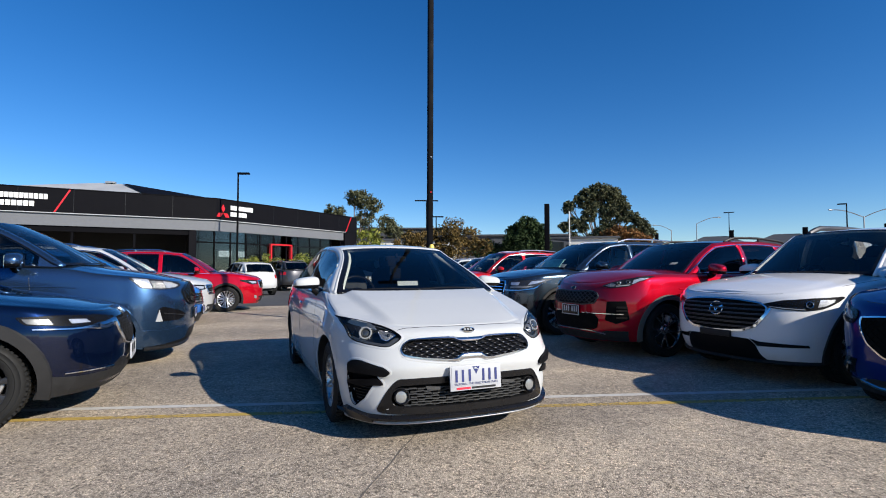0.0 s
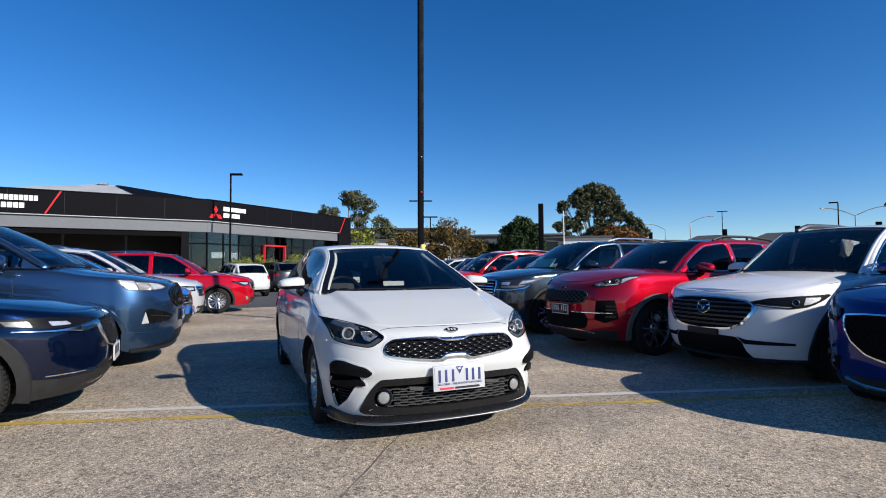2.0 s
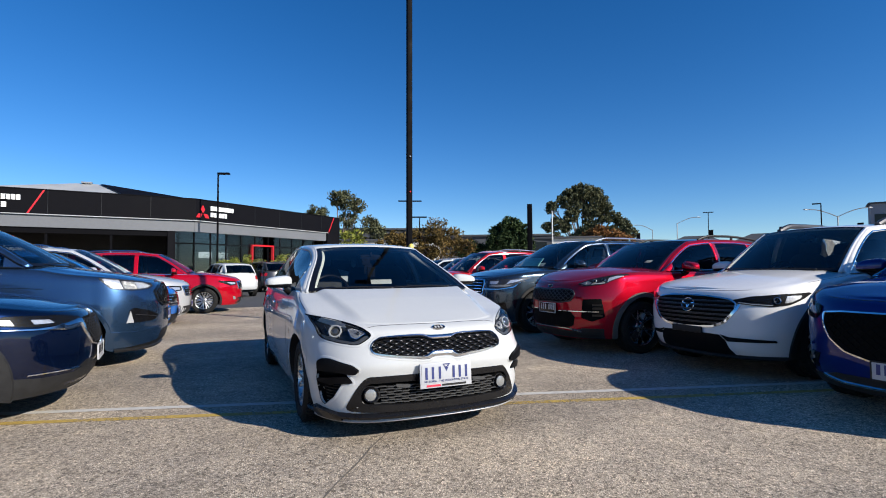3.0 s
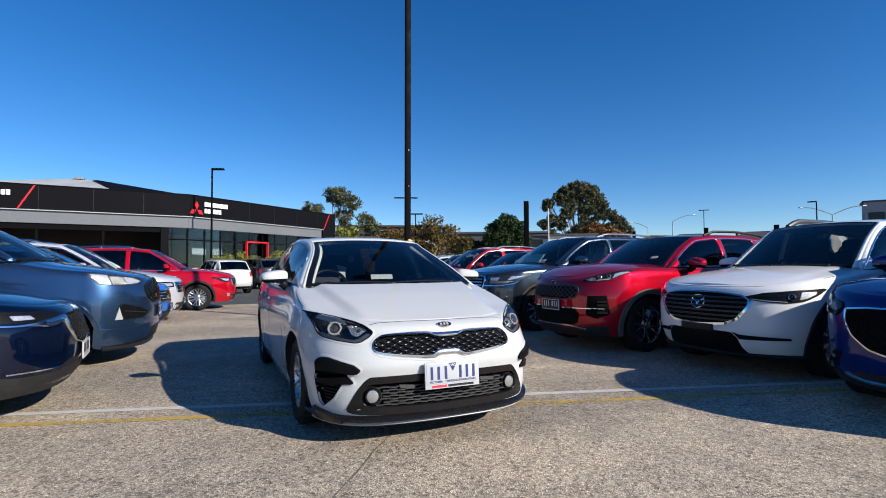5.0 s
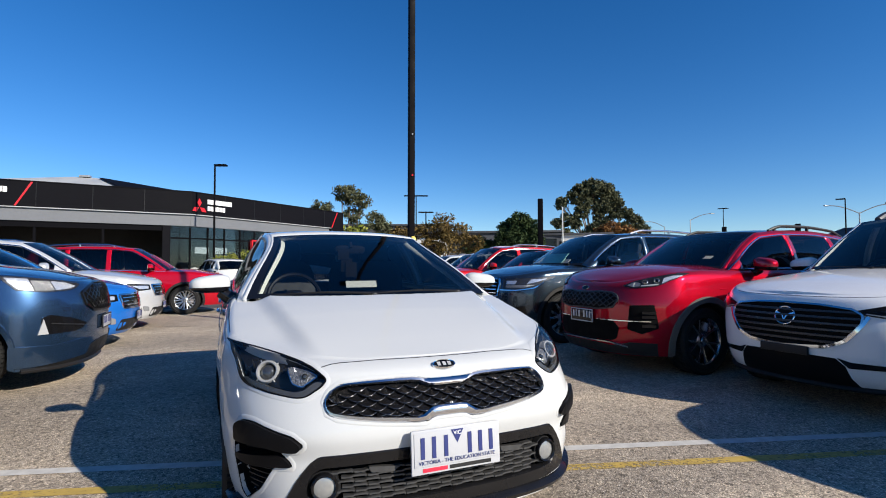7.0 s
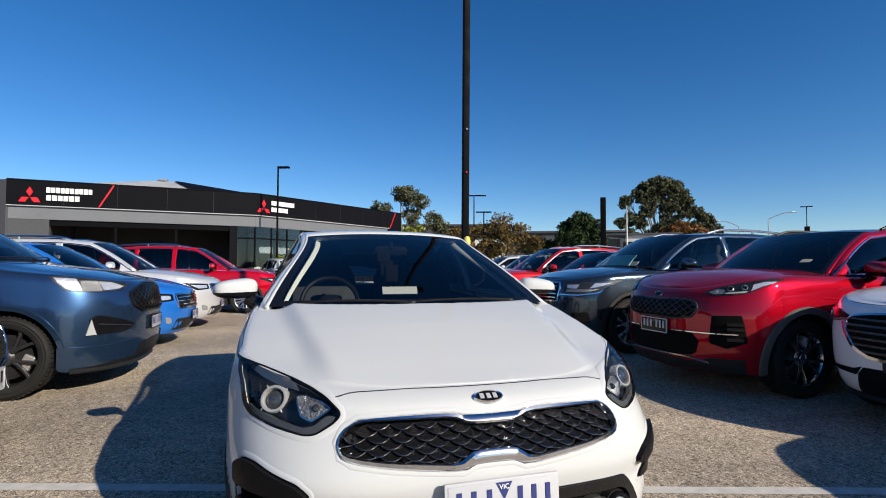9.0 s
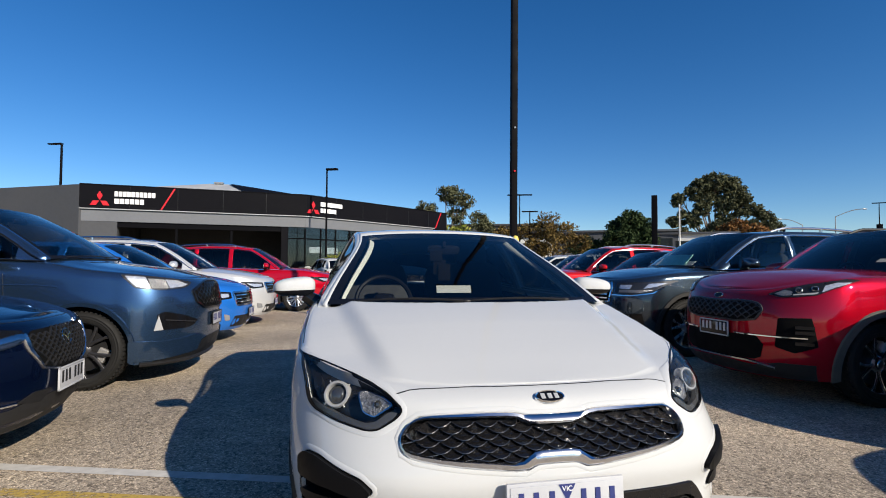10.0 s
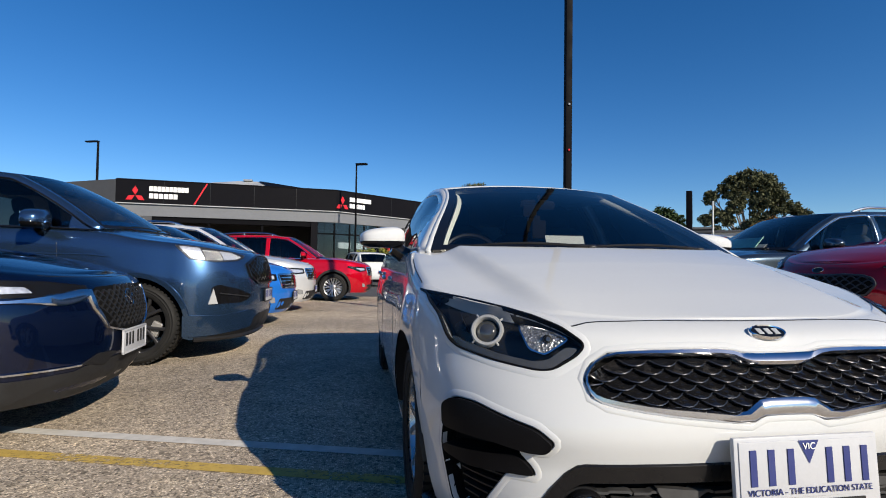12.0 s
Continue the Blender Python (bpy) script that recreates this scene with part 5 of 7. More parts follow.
# ---- fronts ----
def net(b, poly, dx, dz, width, height, mat, parent, both=True):
    """A net of short slanted fins inside a grille's outline, given in (x, z)."""
    x0, x1 = min(p[0] for p in poly), max(p[0] for p in poly)
    z0, z1 = min(p[1] for p in poly), max(p[1] for p in poly)
    row, z = 0, z0 - dz
    while z < z1:
        x = x0 - dx * (0.5 if row % 2 else 1.0)
        while x < x1:
            for u, v in (((x, z), (x + dx / 2, z + dz)), ((x + dx, z), (x + dx / 2, z + dz)) if both else ((x, z), (x, z))):
                if u == v or not (inside_poly(u, poly) and inside_poly(v, poly)):
                    continue
                mid = ((u[0] + v[0]) / 2, (u[1] + v[1]) / 2 + dz * 0.12)
                part("grille_fin", moulding(b, [(b.X(u[0]), u[1]), (b.X(mid[0]), mid[1]), (b.X(v[0]), v[1])], width, height), mat, parent)
            x += dx
        z += dz
        row += 1


def grille(car, b, poly, panel="black", frame_mat="chrome", fw=0.022, fh=0.016, label="black grille"):
    poly = rounded(poly, 0.018, 3)
    gr = part("grille", patch(b, to_q(b, poly), 0.004, 0.02, 0.06), panel, car, label)
    if frame_mat:
        part("grille_frame", moulding(b, to_q(b, poly), fw, fh, True, 0.04), frame_mat, gr, "bright surround")
    return gr


def badge_wing(bd, m, rx, rz):
    """Plain bright V shape across a badge."""
    bm = bmesh.new()
    pts = [(-0.86, 0.30), (-0.45, 0.12), (-0.18, -0.05), (0.0, -0.52), (0.18, -0.05), (0.45, 0.12), (0.86, 0.30)]
    ribbon(bm, [m @ Vector((x * rx, z * rz, 0.003)) for x, z in pts], [m.to_3x3() @ Vector((0, 0, 1))] * 7, rz * 0.20, 0.006)
    part("badge_wing", bm, "chrome", bd, "bright wing shape")


def both_sides(name, b, pts, off, depth, mat, parent, label="", r=0.012, res=0.06):
    out = []
    for sg in (1, -1):
        p = rounded(pts, r, 3) if r else pts
        out.append(part(name, patch(b, p if sg > 0 else mirrored(p), off, depth, res), mat, parent, label))
    return out


def lip(car, b, z, reach, off, width, height, mat, name="front_lip", label="", n=31):
    q1 = b.Y(reach)
    pts = [(-q1 + 2 * q1 * k / (n - 1), z) for k in range(n)]
    bm = bmesh.new()
    p = [b.P(q, zz, off) for q, zz in pts]
    nr = [b.normal(q, zz) for q, zz in pts]
    ribbon(bm, p, nr, width, height)
    return part(name, bm, mat, car, label)


def round_lamp(car, b, q, z, r, face="lamp_white", rim="black_gloss", name="fog_lamp", lift=0.012):
    for sg in (1, -1):
        nrm = (b.normal(sg * q, z) * 0.6 + Vector((0, -1, 0))).normalized()
        m = Matrix.Translation(b.P(sg * q, z, lift)) @ nrm.to_track_quat("Z", "Y").to_matrix().to_4x4()
        bm = bmesh.new()
        lathe(bm, [(r * 0.9, -0.02), (r * 0.92, 0.006), (r * 1.05, 0.010), (r * 1.15, 0.004), (r * 1.2, -0.03)], "z", 28, m)
        f = part(name, bm, rim, car, "round fog lamp")
        bm = bmesh.new()
        lathe(bm, [(0, 0.004), (r * 0.5, 0.003), (r * 0.93, -0.004)], "z", 28, m)
        part("fog_lens", bm, face, f, "clear ribbed lens")


def words(text, size, m, mat, parent, name="plate_text"):
    cu = bpy.data.curves.new("letters", "FONT")
    cu.body, cu.size, cu.align_x, cu.align_y, cu.extrude = text, size, "CENTER", "CENTER", 0.0006
    tmp = new("letters", cu)
    me = bpy.data.meshes.new_from_object(tmp.evaluated_get(bpy.context.evaluated_depsgraph_get()))
    bpy.data.objects.remove(tmp)
    bpy.data.curves.remove(cu)
    me.materials.clear()
    me.materials.append(M[mat])
    me.transform(m @ pose(0, 0, 0, 90, 0, 0))
    o = new(name, me)
    o.parent = parent
    return o


def wipers(car, g, length=(0.62, 0.45)):
    """Two wiper arms lying at the foot of the windscreen."""
    (yc, zc), bk = g["base"], g["back"][0]
    for x0, x1, ln in ((0.52, -0.08, 0), (-0.05, -0.60, 1)):
        pts = []
        for k in range(9):
            t = k / 8
            x = x0 + (x1 - x0) * t
            u = abs(x) / 0.72
            pts.append(Vector((x, yc + bk * u ** 2.2 + 0.015 - 0.02, zc + 0.010 + 0.014 * math.sin(math.pi * t))))
        bm = bmesh.new()
        tube(bm, pts, [0.008, 0.007, 0.006, 0.006, 0.006, 0.005, 0.005, 0.004, 0.003], 6)
        blob(bm, pts[0], (0.022, 0.015, 0.011), 2.5, 10, 6)
        part("wiper", bm, "black", car, "black wiper arm")


def cowl(car, b, g):
    """Black plastic strip between bonnet and windscreen."""
    (yc, zc), bk = g["base"], g["back"][0]
    bm = bmesh.new()
    rows = []
    h = g["half"][0][1]
    for k in range(21):
        u = -1 + k / 10
        y = yc + bk * abs(u) ** 2.2
        rows.append([bm.verts.new((h * u, y - 0.06, zc - 0.045 - 0.05 * abs(u) ** 4)), bm.verts.new((h * u, y - 0.03, zc - 0.022 - 0.05 * abs(u) ** 4)), bm.verts.new((h * u, y + 0.015, zc - 0.006 - 0.05 * abs(u) ** 4)), bm.verts.new((h * u, y + 0.02, zc - 0.04))])
    grid_faces(bm, rows)
    bmesh.ops.recalc_face_normals(bm, faces=bm.faces)
    part("cowl_panel", bm, "black", car, "black plastic cowl")


def window_trim(car, g, E, b, mat="chrome"):
    """Bright line round the side windows, below the roof rail and along the belt."""
    ey = np.array([e[1] for e in E])
    o = np.argsort(ey)
    ex, ez, ey = np.array([e[0] for e in E])[o], np.array([e[2] for e in E])[o], ey[o]
    y0, y1 = g["windows"][0][0] - 0.25, g["windows"][-1][1] + 0.04
    for sg in (1, -1):
        pts = []
        for y in np.linspace(y0, y1, 22):
            xe, ze, zb = float(np.interp(y, ey, ex)), float(np.interp(y, ey, ez)), b.top(float(y))
            h = ze - zb
            if h < 0.1:
                continue
            xb = b.P(min(b.Y(float(y)), b.q2), zb).x
            t = max(0.35, (h - g["rail"] * 0.8) / h)
            pts.append(Vector((sg * (xb + (xe - xb) * t + g["bulge"] * math.sin(math.pi * t) * min(1, h / 0.3) + 0.002), float(y), zb + h * t)))
        low = [Vector((sg * (b.P(min(b.Y(float(y)), b.q2), b.top(float(y))).x + 0.004), float(y), b.top(float(y)) + 0.012)) for y in np.linspace(y1, y0, 16)]
        bm = bmesh.new()
        tube(bm, pts + low, 0.009, 6, closed=True)
        part("window_trim", bm, mat, car, "bright window trim")


def bonnet_lines(car, b, g, x, drop=0.014):
    """Shut lines of a bonnet: across the nose and along both wings."""
    front = [(b.X(v), b.edge(abs(b.X(v))) - drop) for v in np.linspace(-x, x, 25)]
    part("bonnet_gap", moulding(b, front, 0.006, 0.0010), "black_ink", car)
    for sg in (1, -1):
        side = [(sg * b.Y(y), b.edge(b.Y(y)) - 0.008) for y in np.linspace(0.78, g["base"][0] + 0.12, 12)]
        part("bonnet_gap", moulding(b, side, 0.006, 0.0010), "black_ink", car)


def chaikin(pairs):
    """Two matching outlines with their corners cut once."""
    out, n = [], len(pairs)
    for i in range(n):
        (a, c), (d, e) = pairs[i], pairs[(i + 1) % n]
        for t in (0.25, 0.75):
            out.append(((a[0] + (d[0] - a[0]) * t, a[1] + (d[1] - a[1]) * t), (c[0] + (e[0] - c[0]) * t, c[1] + (e[1] - c[1]) * t)))
    return out


def frame_strip(b, inner, outer, section):
    """A closed frame between two outlines on the front; section: (share from inner to outer, lift)."""
    pairs = chaikin(list(zip(sym(inner), sym(outer))))
    full = []
    for i, (a, c) in enumerate(pairs):
        d, e = pairs[(i + 1) % len(pairs)]
        k = max(1, int(max(math.dist(a, d), math.dist(c, e)) / 0.03))
        for m in range(k):
            t = m / k
            full.append(((a[0] + (d[0] - a[0]) * t, a[1] + (d[1] - a[1]) * t), (c[0] + (e[0] - c[0]) * t, c[1] + (e[1] - c[1]) * t)))
    bm = bmesh.new()
    rows = []
    for a, c in full:
        rows.append([bm.verts.new(b.P(b.X(a[0] + (c[0] - a[0]) * t), a[1] + (c[1] - a[1]) * t, h)) for t, h in section])
    grid_faces(bm, rows, closed_u=True)
    bmesh.ops.recalc_face_normals(bm, faces=bm.faces)
    return bm


def below(b, poly, gap=0.008):
    """The same outline, kept under the shell's upper edge."""
    return [(q, min(z, b.edge(abs(q)) - gap)) for q, z in poly]


def tub(b, poly, depth, lift=0.002, res=0.04):
    """A sunken floor with walls up to the shell."""
    return patch(b, poly, -depth, -depth - lift, res)


def collar(b, poly, wide=0.020):
    """A rolled edge of the panel round an opening: a narrow skin on the shell, turned in at the opening."""
    pts = [Vector((spread(b, q), z)) for q, z in poly]
    area = sum(pts[i - 1].x * pts[i].y - pts[i].x * pts[i - 1].y for i in range(len(pts)))
    bm = bmesh.new()
    rows = []
    n = len(poly)
    for i, (q, z) in enumerate(poly):
        k = max(1, int((pts[(i + 1) % n] - pts[i]).length / 0.02))
        for m in range(k):
            t = m / k
            p0, p1 = poly[i], poly[(i + 1) % n]
            d0 = (pts[(i + 1) % n] - pts[i - 1]).normalized()
            d1 = (pts[(i + 2) % n] - pts[i]).normalized()
            d = (d0 * (1 - t) + d1 * t).normalized() * math.copysign(1, area)
            qq, zz = p0[0] + (p1[0] - p0[0]) * t, p0[1] + (p1[1] - p0[1]) * t
            per = (spread(b, qq + 0.01) - spread(b, qq - 0.01)) / 0.02
            row = []
            for w, h in ((0.0, -0.016), (0.0, -0.001), (0.003, 0.0022), (wide * 0.5, 0.0022), (wide * 0.8, 0.0014), (wide, -0.0006)):
                a = qq + d.y * w / per
                row.append(bm.verts.new(b.P(a, min(zz - d.x * w, b.edge(abs(a)) - 0.0015), h)))
            rows.append(row)
    grid_faces(bm, rows, closed_u=True)
    bmesh.ops.recalc_face_normals(bm, faces=bm.faces)
    return bm


# white sedan
c, b, g, E = cars["cerato"]
X, Y = b.X, b.Y
# floor of the opening, its depth of shade painted as near-black
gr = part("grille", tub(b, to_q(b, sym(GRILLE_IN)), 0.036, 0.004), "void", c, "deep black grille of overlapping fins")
part("nose_edge", collar(b, to_q(b, sym(GRILLE_OUT)), 0.016), "white", c)
part("grille_frame", frame_strip(b, GRILLE_IN, GRILLE_OUT, [(-0.05, -0.03), (0.0, 0.004), (0.25, 0.011), (0.75, 0.009), (1.0, 0.002), (1.05, -0.02)]), "satin", gr, "satin chrome surround with a wide tab")
hole = sym(GRILLE_IN)
row, z = 0, 0.556
while z < 0.73:
    x = -0.53 + (0.0385 if row % 2 else 0.0)
    while x < 0.53:
        if inside_poly((x, z), hole):
            quad = []
            for dx, dz, h in ((-0.0385, 0, -0.022), (0, -0.0185, -0.004), (0.0385, 0, -0.022), (0, 0.0185, -0.028)):
                k = 1.0
                while k > 0.15 and not inside_poly((x + dx * k, z + dz * k), hole):
                    k -= 0.1
                quad.append((x + dx * k, z + dz * k, h))
            bm = bmesh.new()
            low, mid, up = [], [], []
            for t in np.linspace(0, 1, 7):
                a, m, e = quad[0], quad[1], quad[2]
                u = [a[i] * (1 - t) ** 2 + (2 * m[i] - (a[i] + e[i]) / 2) * 2 * t * (1 - t) + e[i] * t * t for i in range(3)]
                p = b.P(X(u[0]), u[1], u[2])
                low.append(bm.verts.new(p))
                mid.append(bm.verts.new(b.P(X(u[0] + (quad[3][0] - u[0]) * 0.35), u[1] + (quad[3][1] - u[1]) * 0.35, u[2] * 0.6 - 0.013)))
                up.append(bm.verts.new(b.P(X(u[0]), u[1] - 0.001, u[2] - 0.02)))
            top = bm.verts.new(b.P(X(quad[3][0]), quad[3][1], quad[3][2]))
            grid_faces(bm, [up, low, mid])
            for i in range(6):
                bm.faces.new((mid[i], mid[i + 1], top))
            fin = part("grille_fin", bm, "fin_gloss", gr, "", True, 30)
            # thin strip on the fin's lower edge, a highlight put into colour
            bm = bmesh.new()
            ribbon(bm, [v + Vector((0, -0.0005, 0)) for v in [b.P(X(q[0]), q[1], q[2]) for q in [[quad[0][i] * (1 - t) ** 2 + (2 * quad[1][i] - (quad[0][i] + quad[2][i]) / 2) * 2 * t * (1 - t) + quad[2][i] * t * t for i in range(3)] for t in np.linspace(0.03, 0.97, 7)]]], [Vector((0, -1, 0.25))] * 7, 0.0032, 0.0022)
            part("fin_edge", bm, "fin_edge", fin)
        x += 0.077
    z += 0.0185
    row += 1
# headlights, set into the shell
HL = rounded(sedan_lamp(b), 0.02)
BOWL = [(0.421, 0.777), (0.396, 0.780), (0.331, 0.767), (0.303, 0.748), (0.315, 0.736), (0.361, 0.703), (0.400, 0.715), (0.416, 0.754)]
BASE = [(0.285, 0.722), (0.296, 0.706), (0.346, 0.673), (0.380, 0.667), (0.496, 0.681), (0.612, 0.700), (0.652, 0.720), (0.640, 0.726), (0.600, 0.716), (0.496, 0.697), (0.385, 0.684), (0.352, 0.692), (0.310, 0.724)]
for sg in (1, -1):
    f = (lambda p: p) if sg > 0 else mirrored
    hl = part("headlight", tub(b, f(HL), 0.040, 0.003, 0.03), "lamp_tub", c, "dark headlight with ring projector under clear lens")
    part("lamp_base", patch(b, f(rounded(BASE, 0.008, 2)), -0.006, 0.02, 0.03), "lamp_grey", hl, "grey strip along the lower edge")
    part("lamp_brow", patch(b, f(rounded([(0.60, 0.742), (0.625, 0.802), (0.70, 0.818), (0.665, 0.752)], 0.01, 2)), -0.022, 0.02, 0.03), "lamp_tub", hl)
    bowl = part("reflector", patch(b, f(rounded(BOWL, 0.010, 3)), -0.020, 0.02, 0.012), "facet_fine", hl, "bright faceted reflector")
    part("reflector_rim", moulding(b, f(rounded(BOWL, 0.010, 3)), 0.006, 0.010, True, 0.03, -0.022), "satin", bowl)
    ctr = b.P(sg * 0.352, 0.746, -0.018)
    m = Matrix.Translation(ctr) @ (b.normal(sg * 0.352, 0.746) + Vector((0, -1.4, 0))).normalized().to_track_quat("Z", "Y").to_matrix().to_4x4()
    bm = bmesh.new()
    lathe(bm, [(0.0, 0.012), (0.006, 0.011), (0.010, 0.006), (0.013, -0.004)], "z", 16, m)
    part("bulb", bm, "ball", bowl)
    ctr = b.P(sg * 0.526, 0.763, -0.030)
    m = Matrix.Translation(ctr) @ (b.normal(sg * 0.526, 0.763) * 1.2 + Vector((0, -1, 0))).normalized().to_track_quat("Z", "Y").to_matrix().to_4x4()
    r = 0.047
    bm = bmesh.new()
    lathe(bm, [(r * 0.72, -0.01), (r * 0.73, 0.008), (r * 0.80, 0.013), (r * 0.93, 0.013), (r, 0.008), (r * 1.02, -0.02)], "z", 36, m)
    for a in (0.7, 2.2, 3.9, 5.4):
        d = Vector((math.cos(a), math.sin(a), 0))
        tube(bm, [m @ (d * r * 0.95 + Vector((0, 0, 0.010))), m @ (d * r * 1.16 + Vector((0, 0, 0.004)))], 0.0032, 6)
    part("bezel", bm, "bezel", hl, "pale ring")
    bm = bmesh.new()
    lathe(bm, [(0.0, 0.012), (r * 0.2, 0.0113), (r * 0.4, 0.008), (r * 0.56, 0.003), (r * 0.68, -0.005), (r * 0.75, -0.008)], "z", 28, m)
    part("projector_lens", bm, "ball", hl, "glass projector lens")
    lc = part("lens_cover", patch(b, f(HL), 0.004, 0.008, 0.025), "lens", hl, "clear lens cover")
    lc.visible_shadow = False
    part("lamp_seal", moulding(b, f(HL), 0.006, 0.004, True, 0.03, 0.0), "lip_black", hl)
    part("wing_edge", collar(b, f(HL)), "white", c)
# shut lines of the bonnet
SH = [(X(x), min(b.edge(abs(X(x))) - 0.003, 0.790 - 0.010 * (x / 0.525) ** 2 - 0.012 * max(0.0, abs(x) / 0.525 - 0.88) / 0.12)) for x in np.linspace(-0.53, 0.53, 37)]
part("bonnet_gap", moulding(b, SH, 0.0055, 0.0010), "black_ink", c)
for sg in (1, -1):
    SS = [(sg * Y(y), b.edge(Y(y)) - 0.013) for y in np.linspace(0.72, 1.08, 12)]
    part("bonnet_gap", moulding(b, SS, 0.005, 0.0010), "black_ink", c)
oval_bd, om = oval_badge(c, b, 0.759, 0.053, 0.0255, "black_gloss", "chrome")
for k, x in enumerate((-0.024, 0.0, 0.023)):
    bm = bmesh.new()
    box(bm, x - 0.0075, x + 0.0075, -0.011, 0.011, 0.0045, 0.0065, 0.001, om)
    part("badge_mark", bm, "day_lamp", oval_bd, "", False)
for sg in (1, -1):
    f = (lambda p: p) if sg > 0 else mirrored
    # vent floor in near-black, for the shade inside the vent
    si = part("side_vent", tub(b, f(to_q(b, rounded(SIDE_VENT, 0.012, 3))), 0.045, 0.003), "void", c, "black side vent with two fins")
    for k, poly in enumerate(VENT_FINS):
        fq = f(to_q(b, rounded(poly, 0.012, 3)))
        part("vent_fin", patch(b, fq, 0.019 - 0.009 * k, 0.055, 0.03), "lip_black", si, "gloss black fin")
    for k in range(5):
        zz = 0.300 + 0.021 * k
        part("vent_slat", moulding(b, f(to_q(b, [(0.735 - 0.022 * k + 0.03, zz), (0.795, zz + 0.004)])), 0.006, 0.008, False, 0.03, -0.03), "black", si)
    part("vent_edge", collar(b, f(to_q(b, rounded(SIDE_VENT, 0.012, 3)))), "white", c, "rolled paint edge")
li = part("lower_intake", frame_strip(b, INTAKE_IN, INTAKE_OUT, [(-0.02, -0.05), (0.0, 0.000), (0.06, 0.006), (0.94, 0.006), (1.0, 0.002), (1.01, -0.02)]), "lip_gloss", c, "wide black intake surround")
# backing sheet that paints the dark inside the intake
part("intake_shade", tub(b, to_q(b, sym(INTAKE_IN)), 0.044, -0.002), "void", li)
for k in range(7):
    z = 0.272 + 0.0180 * k
    for x0 in np.arange(-0.50, 0.47, 0.104):
        xa = x0 + (0.052 if k % 2 else 0)
        if abs(xa + 0.05) > 0.455 or (z > 0.37 and abs(xa) < 0.16):
            continue
        part("intake_slat", moulding(b, to_q(b, [(xa, z), (xa + 0.040, z), (xa + 0.047, z + 0.004), (xa + 0.092, z + 0.004), (xa + 0.100, z)]), 0.009, 0.014, False, 0.03, -0.022), "slat_grey", li)
for x0, x1 in ((-0.33, -0.24), (0.26, 0.35)):
    part("tow_flap", patch(b, to_q(b, rounded([(x0, 0.372), (x1, 0.366), (x1 + 0.03, 0.384), (x0 - 0.01, 0.396)], 0.006, 2)), -0.004, 0.02, 0.04), "slat_grey", li)
for sg in (1, -1):
    f = (lambda p: p) if sg > 0 else mirrored
    part("fog_surround", patch(b, f(to_q(b, [(0.512 + 0.060 * math.cos(a), 0.334 + 0.058 * math.sin(a)) for a in np.linspace(0, 2 * math.pi, 24, endpoint=False)])), -0.012, 0.03, 0.04), "black", li)
round_lamp(c, b, X(0.512), 0.335, 0.045, "fog_glass", lift=0.004)
lip(c, b, 0.196, 0.56, 0.004, 0.028, 0.030, "lip_gloss", "front_lip", "gloss black spoiler lip", 61)
lip(c, b, 0.170, 0.46, 0.006, 0.022, 0.026, "dull_silver", "lip_strip", "silver strip under the bumper", 61)
for sg in (1, -1):
    f = (lambda p: p) if sg > 0 else mirrored
    part("lip_wing", patch(b, f(to_q(b, rounded([(0.70, 0.176), (0.83, 0.176), (0.845, 0.235), (0.80, 0.222), (0.72, 0.205)], 0.008, 2))), 0.036, 0.05, 0.03), "lip_gloss", c, "raised black lip end")
# pale pillar linings behind the windscreen
for sg in (1, -1):
    pts = []
    for t in np.linspace(0.10, 0.90, 9):
        i = min(9, int(t * 10))
        e0, e1, u = E[i], E[i + 1], t * 10 - i
        pts.append(Vector((sg * (e0[0] + (e1[0] - e0[0]) * u - 0.085), e0[1] + (e1[1] - e0[1]) * u + 0.035, e0[2] + (e1[2] - e0[2]) * u - 0.022)))
    bm = bmesh.new()
    ribbon(bm, pts, [Vector((-sg * 0.35, -0.9, 0.25)).normalized()] * 9, [0.020 + 0.016 * k / 8 for k in range(9)], 0.006)
    part("pillar_lining", bm, "pale_trim", c, "pale fabric pillar lining")
pm = Matrix.Translation(Vector((0.010, -0.022, 0.447))) @ pose(0, 0, 0, -4, 0, 0)
bm = bmesh.new()
box(bm, -0.196, 0.196, -0.003, 0.012, -0.086, 0.084, 0.006, pm)
np_ = part("number_plate", bm, "plate_white", c, "white number plate in a white dealer frame", True, 30)
bm = bmesh.new()
box(bm, -0.185, 0.185, -0.006, -0.002, -0.056, 0.074, 0.002, pm)
part("plate_face", bm, "plate_white", np_, "", True, 30)
for x in (-0.150, -0.102, -0.050, 0.055, 0.103, 0.152):
    bm = bmesh.new()
    box(bm, x - 0.0085, x + 0.0085, -0.0085, -0.006, -0.026, 0.056, 0, pm)
    part("plate_mark", bm, "plate_ink", np_, "", False)
bm = bmesh.new()
bm.faces.new([bm.verts.new(pm @ Vector(p)) for p in ((-0.028, -0.0075, 0.074), (0.0, -0.0075, 0.020), (0.028, -0.0075, 0.074))])
part("plate_triangle", bm, "plate_ink", np_, "blue triangle", False)
words("VIC", 0.022, pm @ pose(0, -0.009, 0.060), "sign_white", np_)
words("VICTORIA - THE EDUCATION STATE", 0.0205, pm @ pose(0, -0.008, -0.041), "plate_ink", np_)
for x0, x1, mt in ((-0.15, -0.045, "red_ink"), (-0.035, 0.15, "cladding")):
    bm = bmesh.new()
    box(bm, x0, x1, -0.0055, -0.003, -0.077, -0.063, 0, pm)
    part("frame_mark", bm, mt, np_, "", False)
wipers(c, g)
cowl(c, b, g)
bm = bmesh.new()
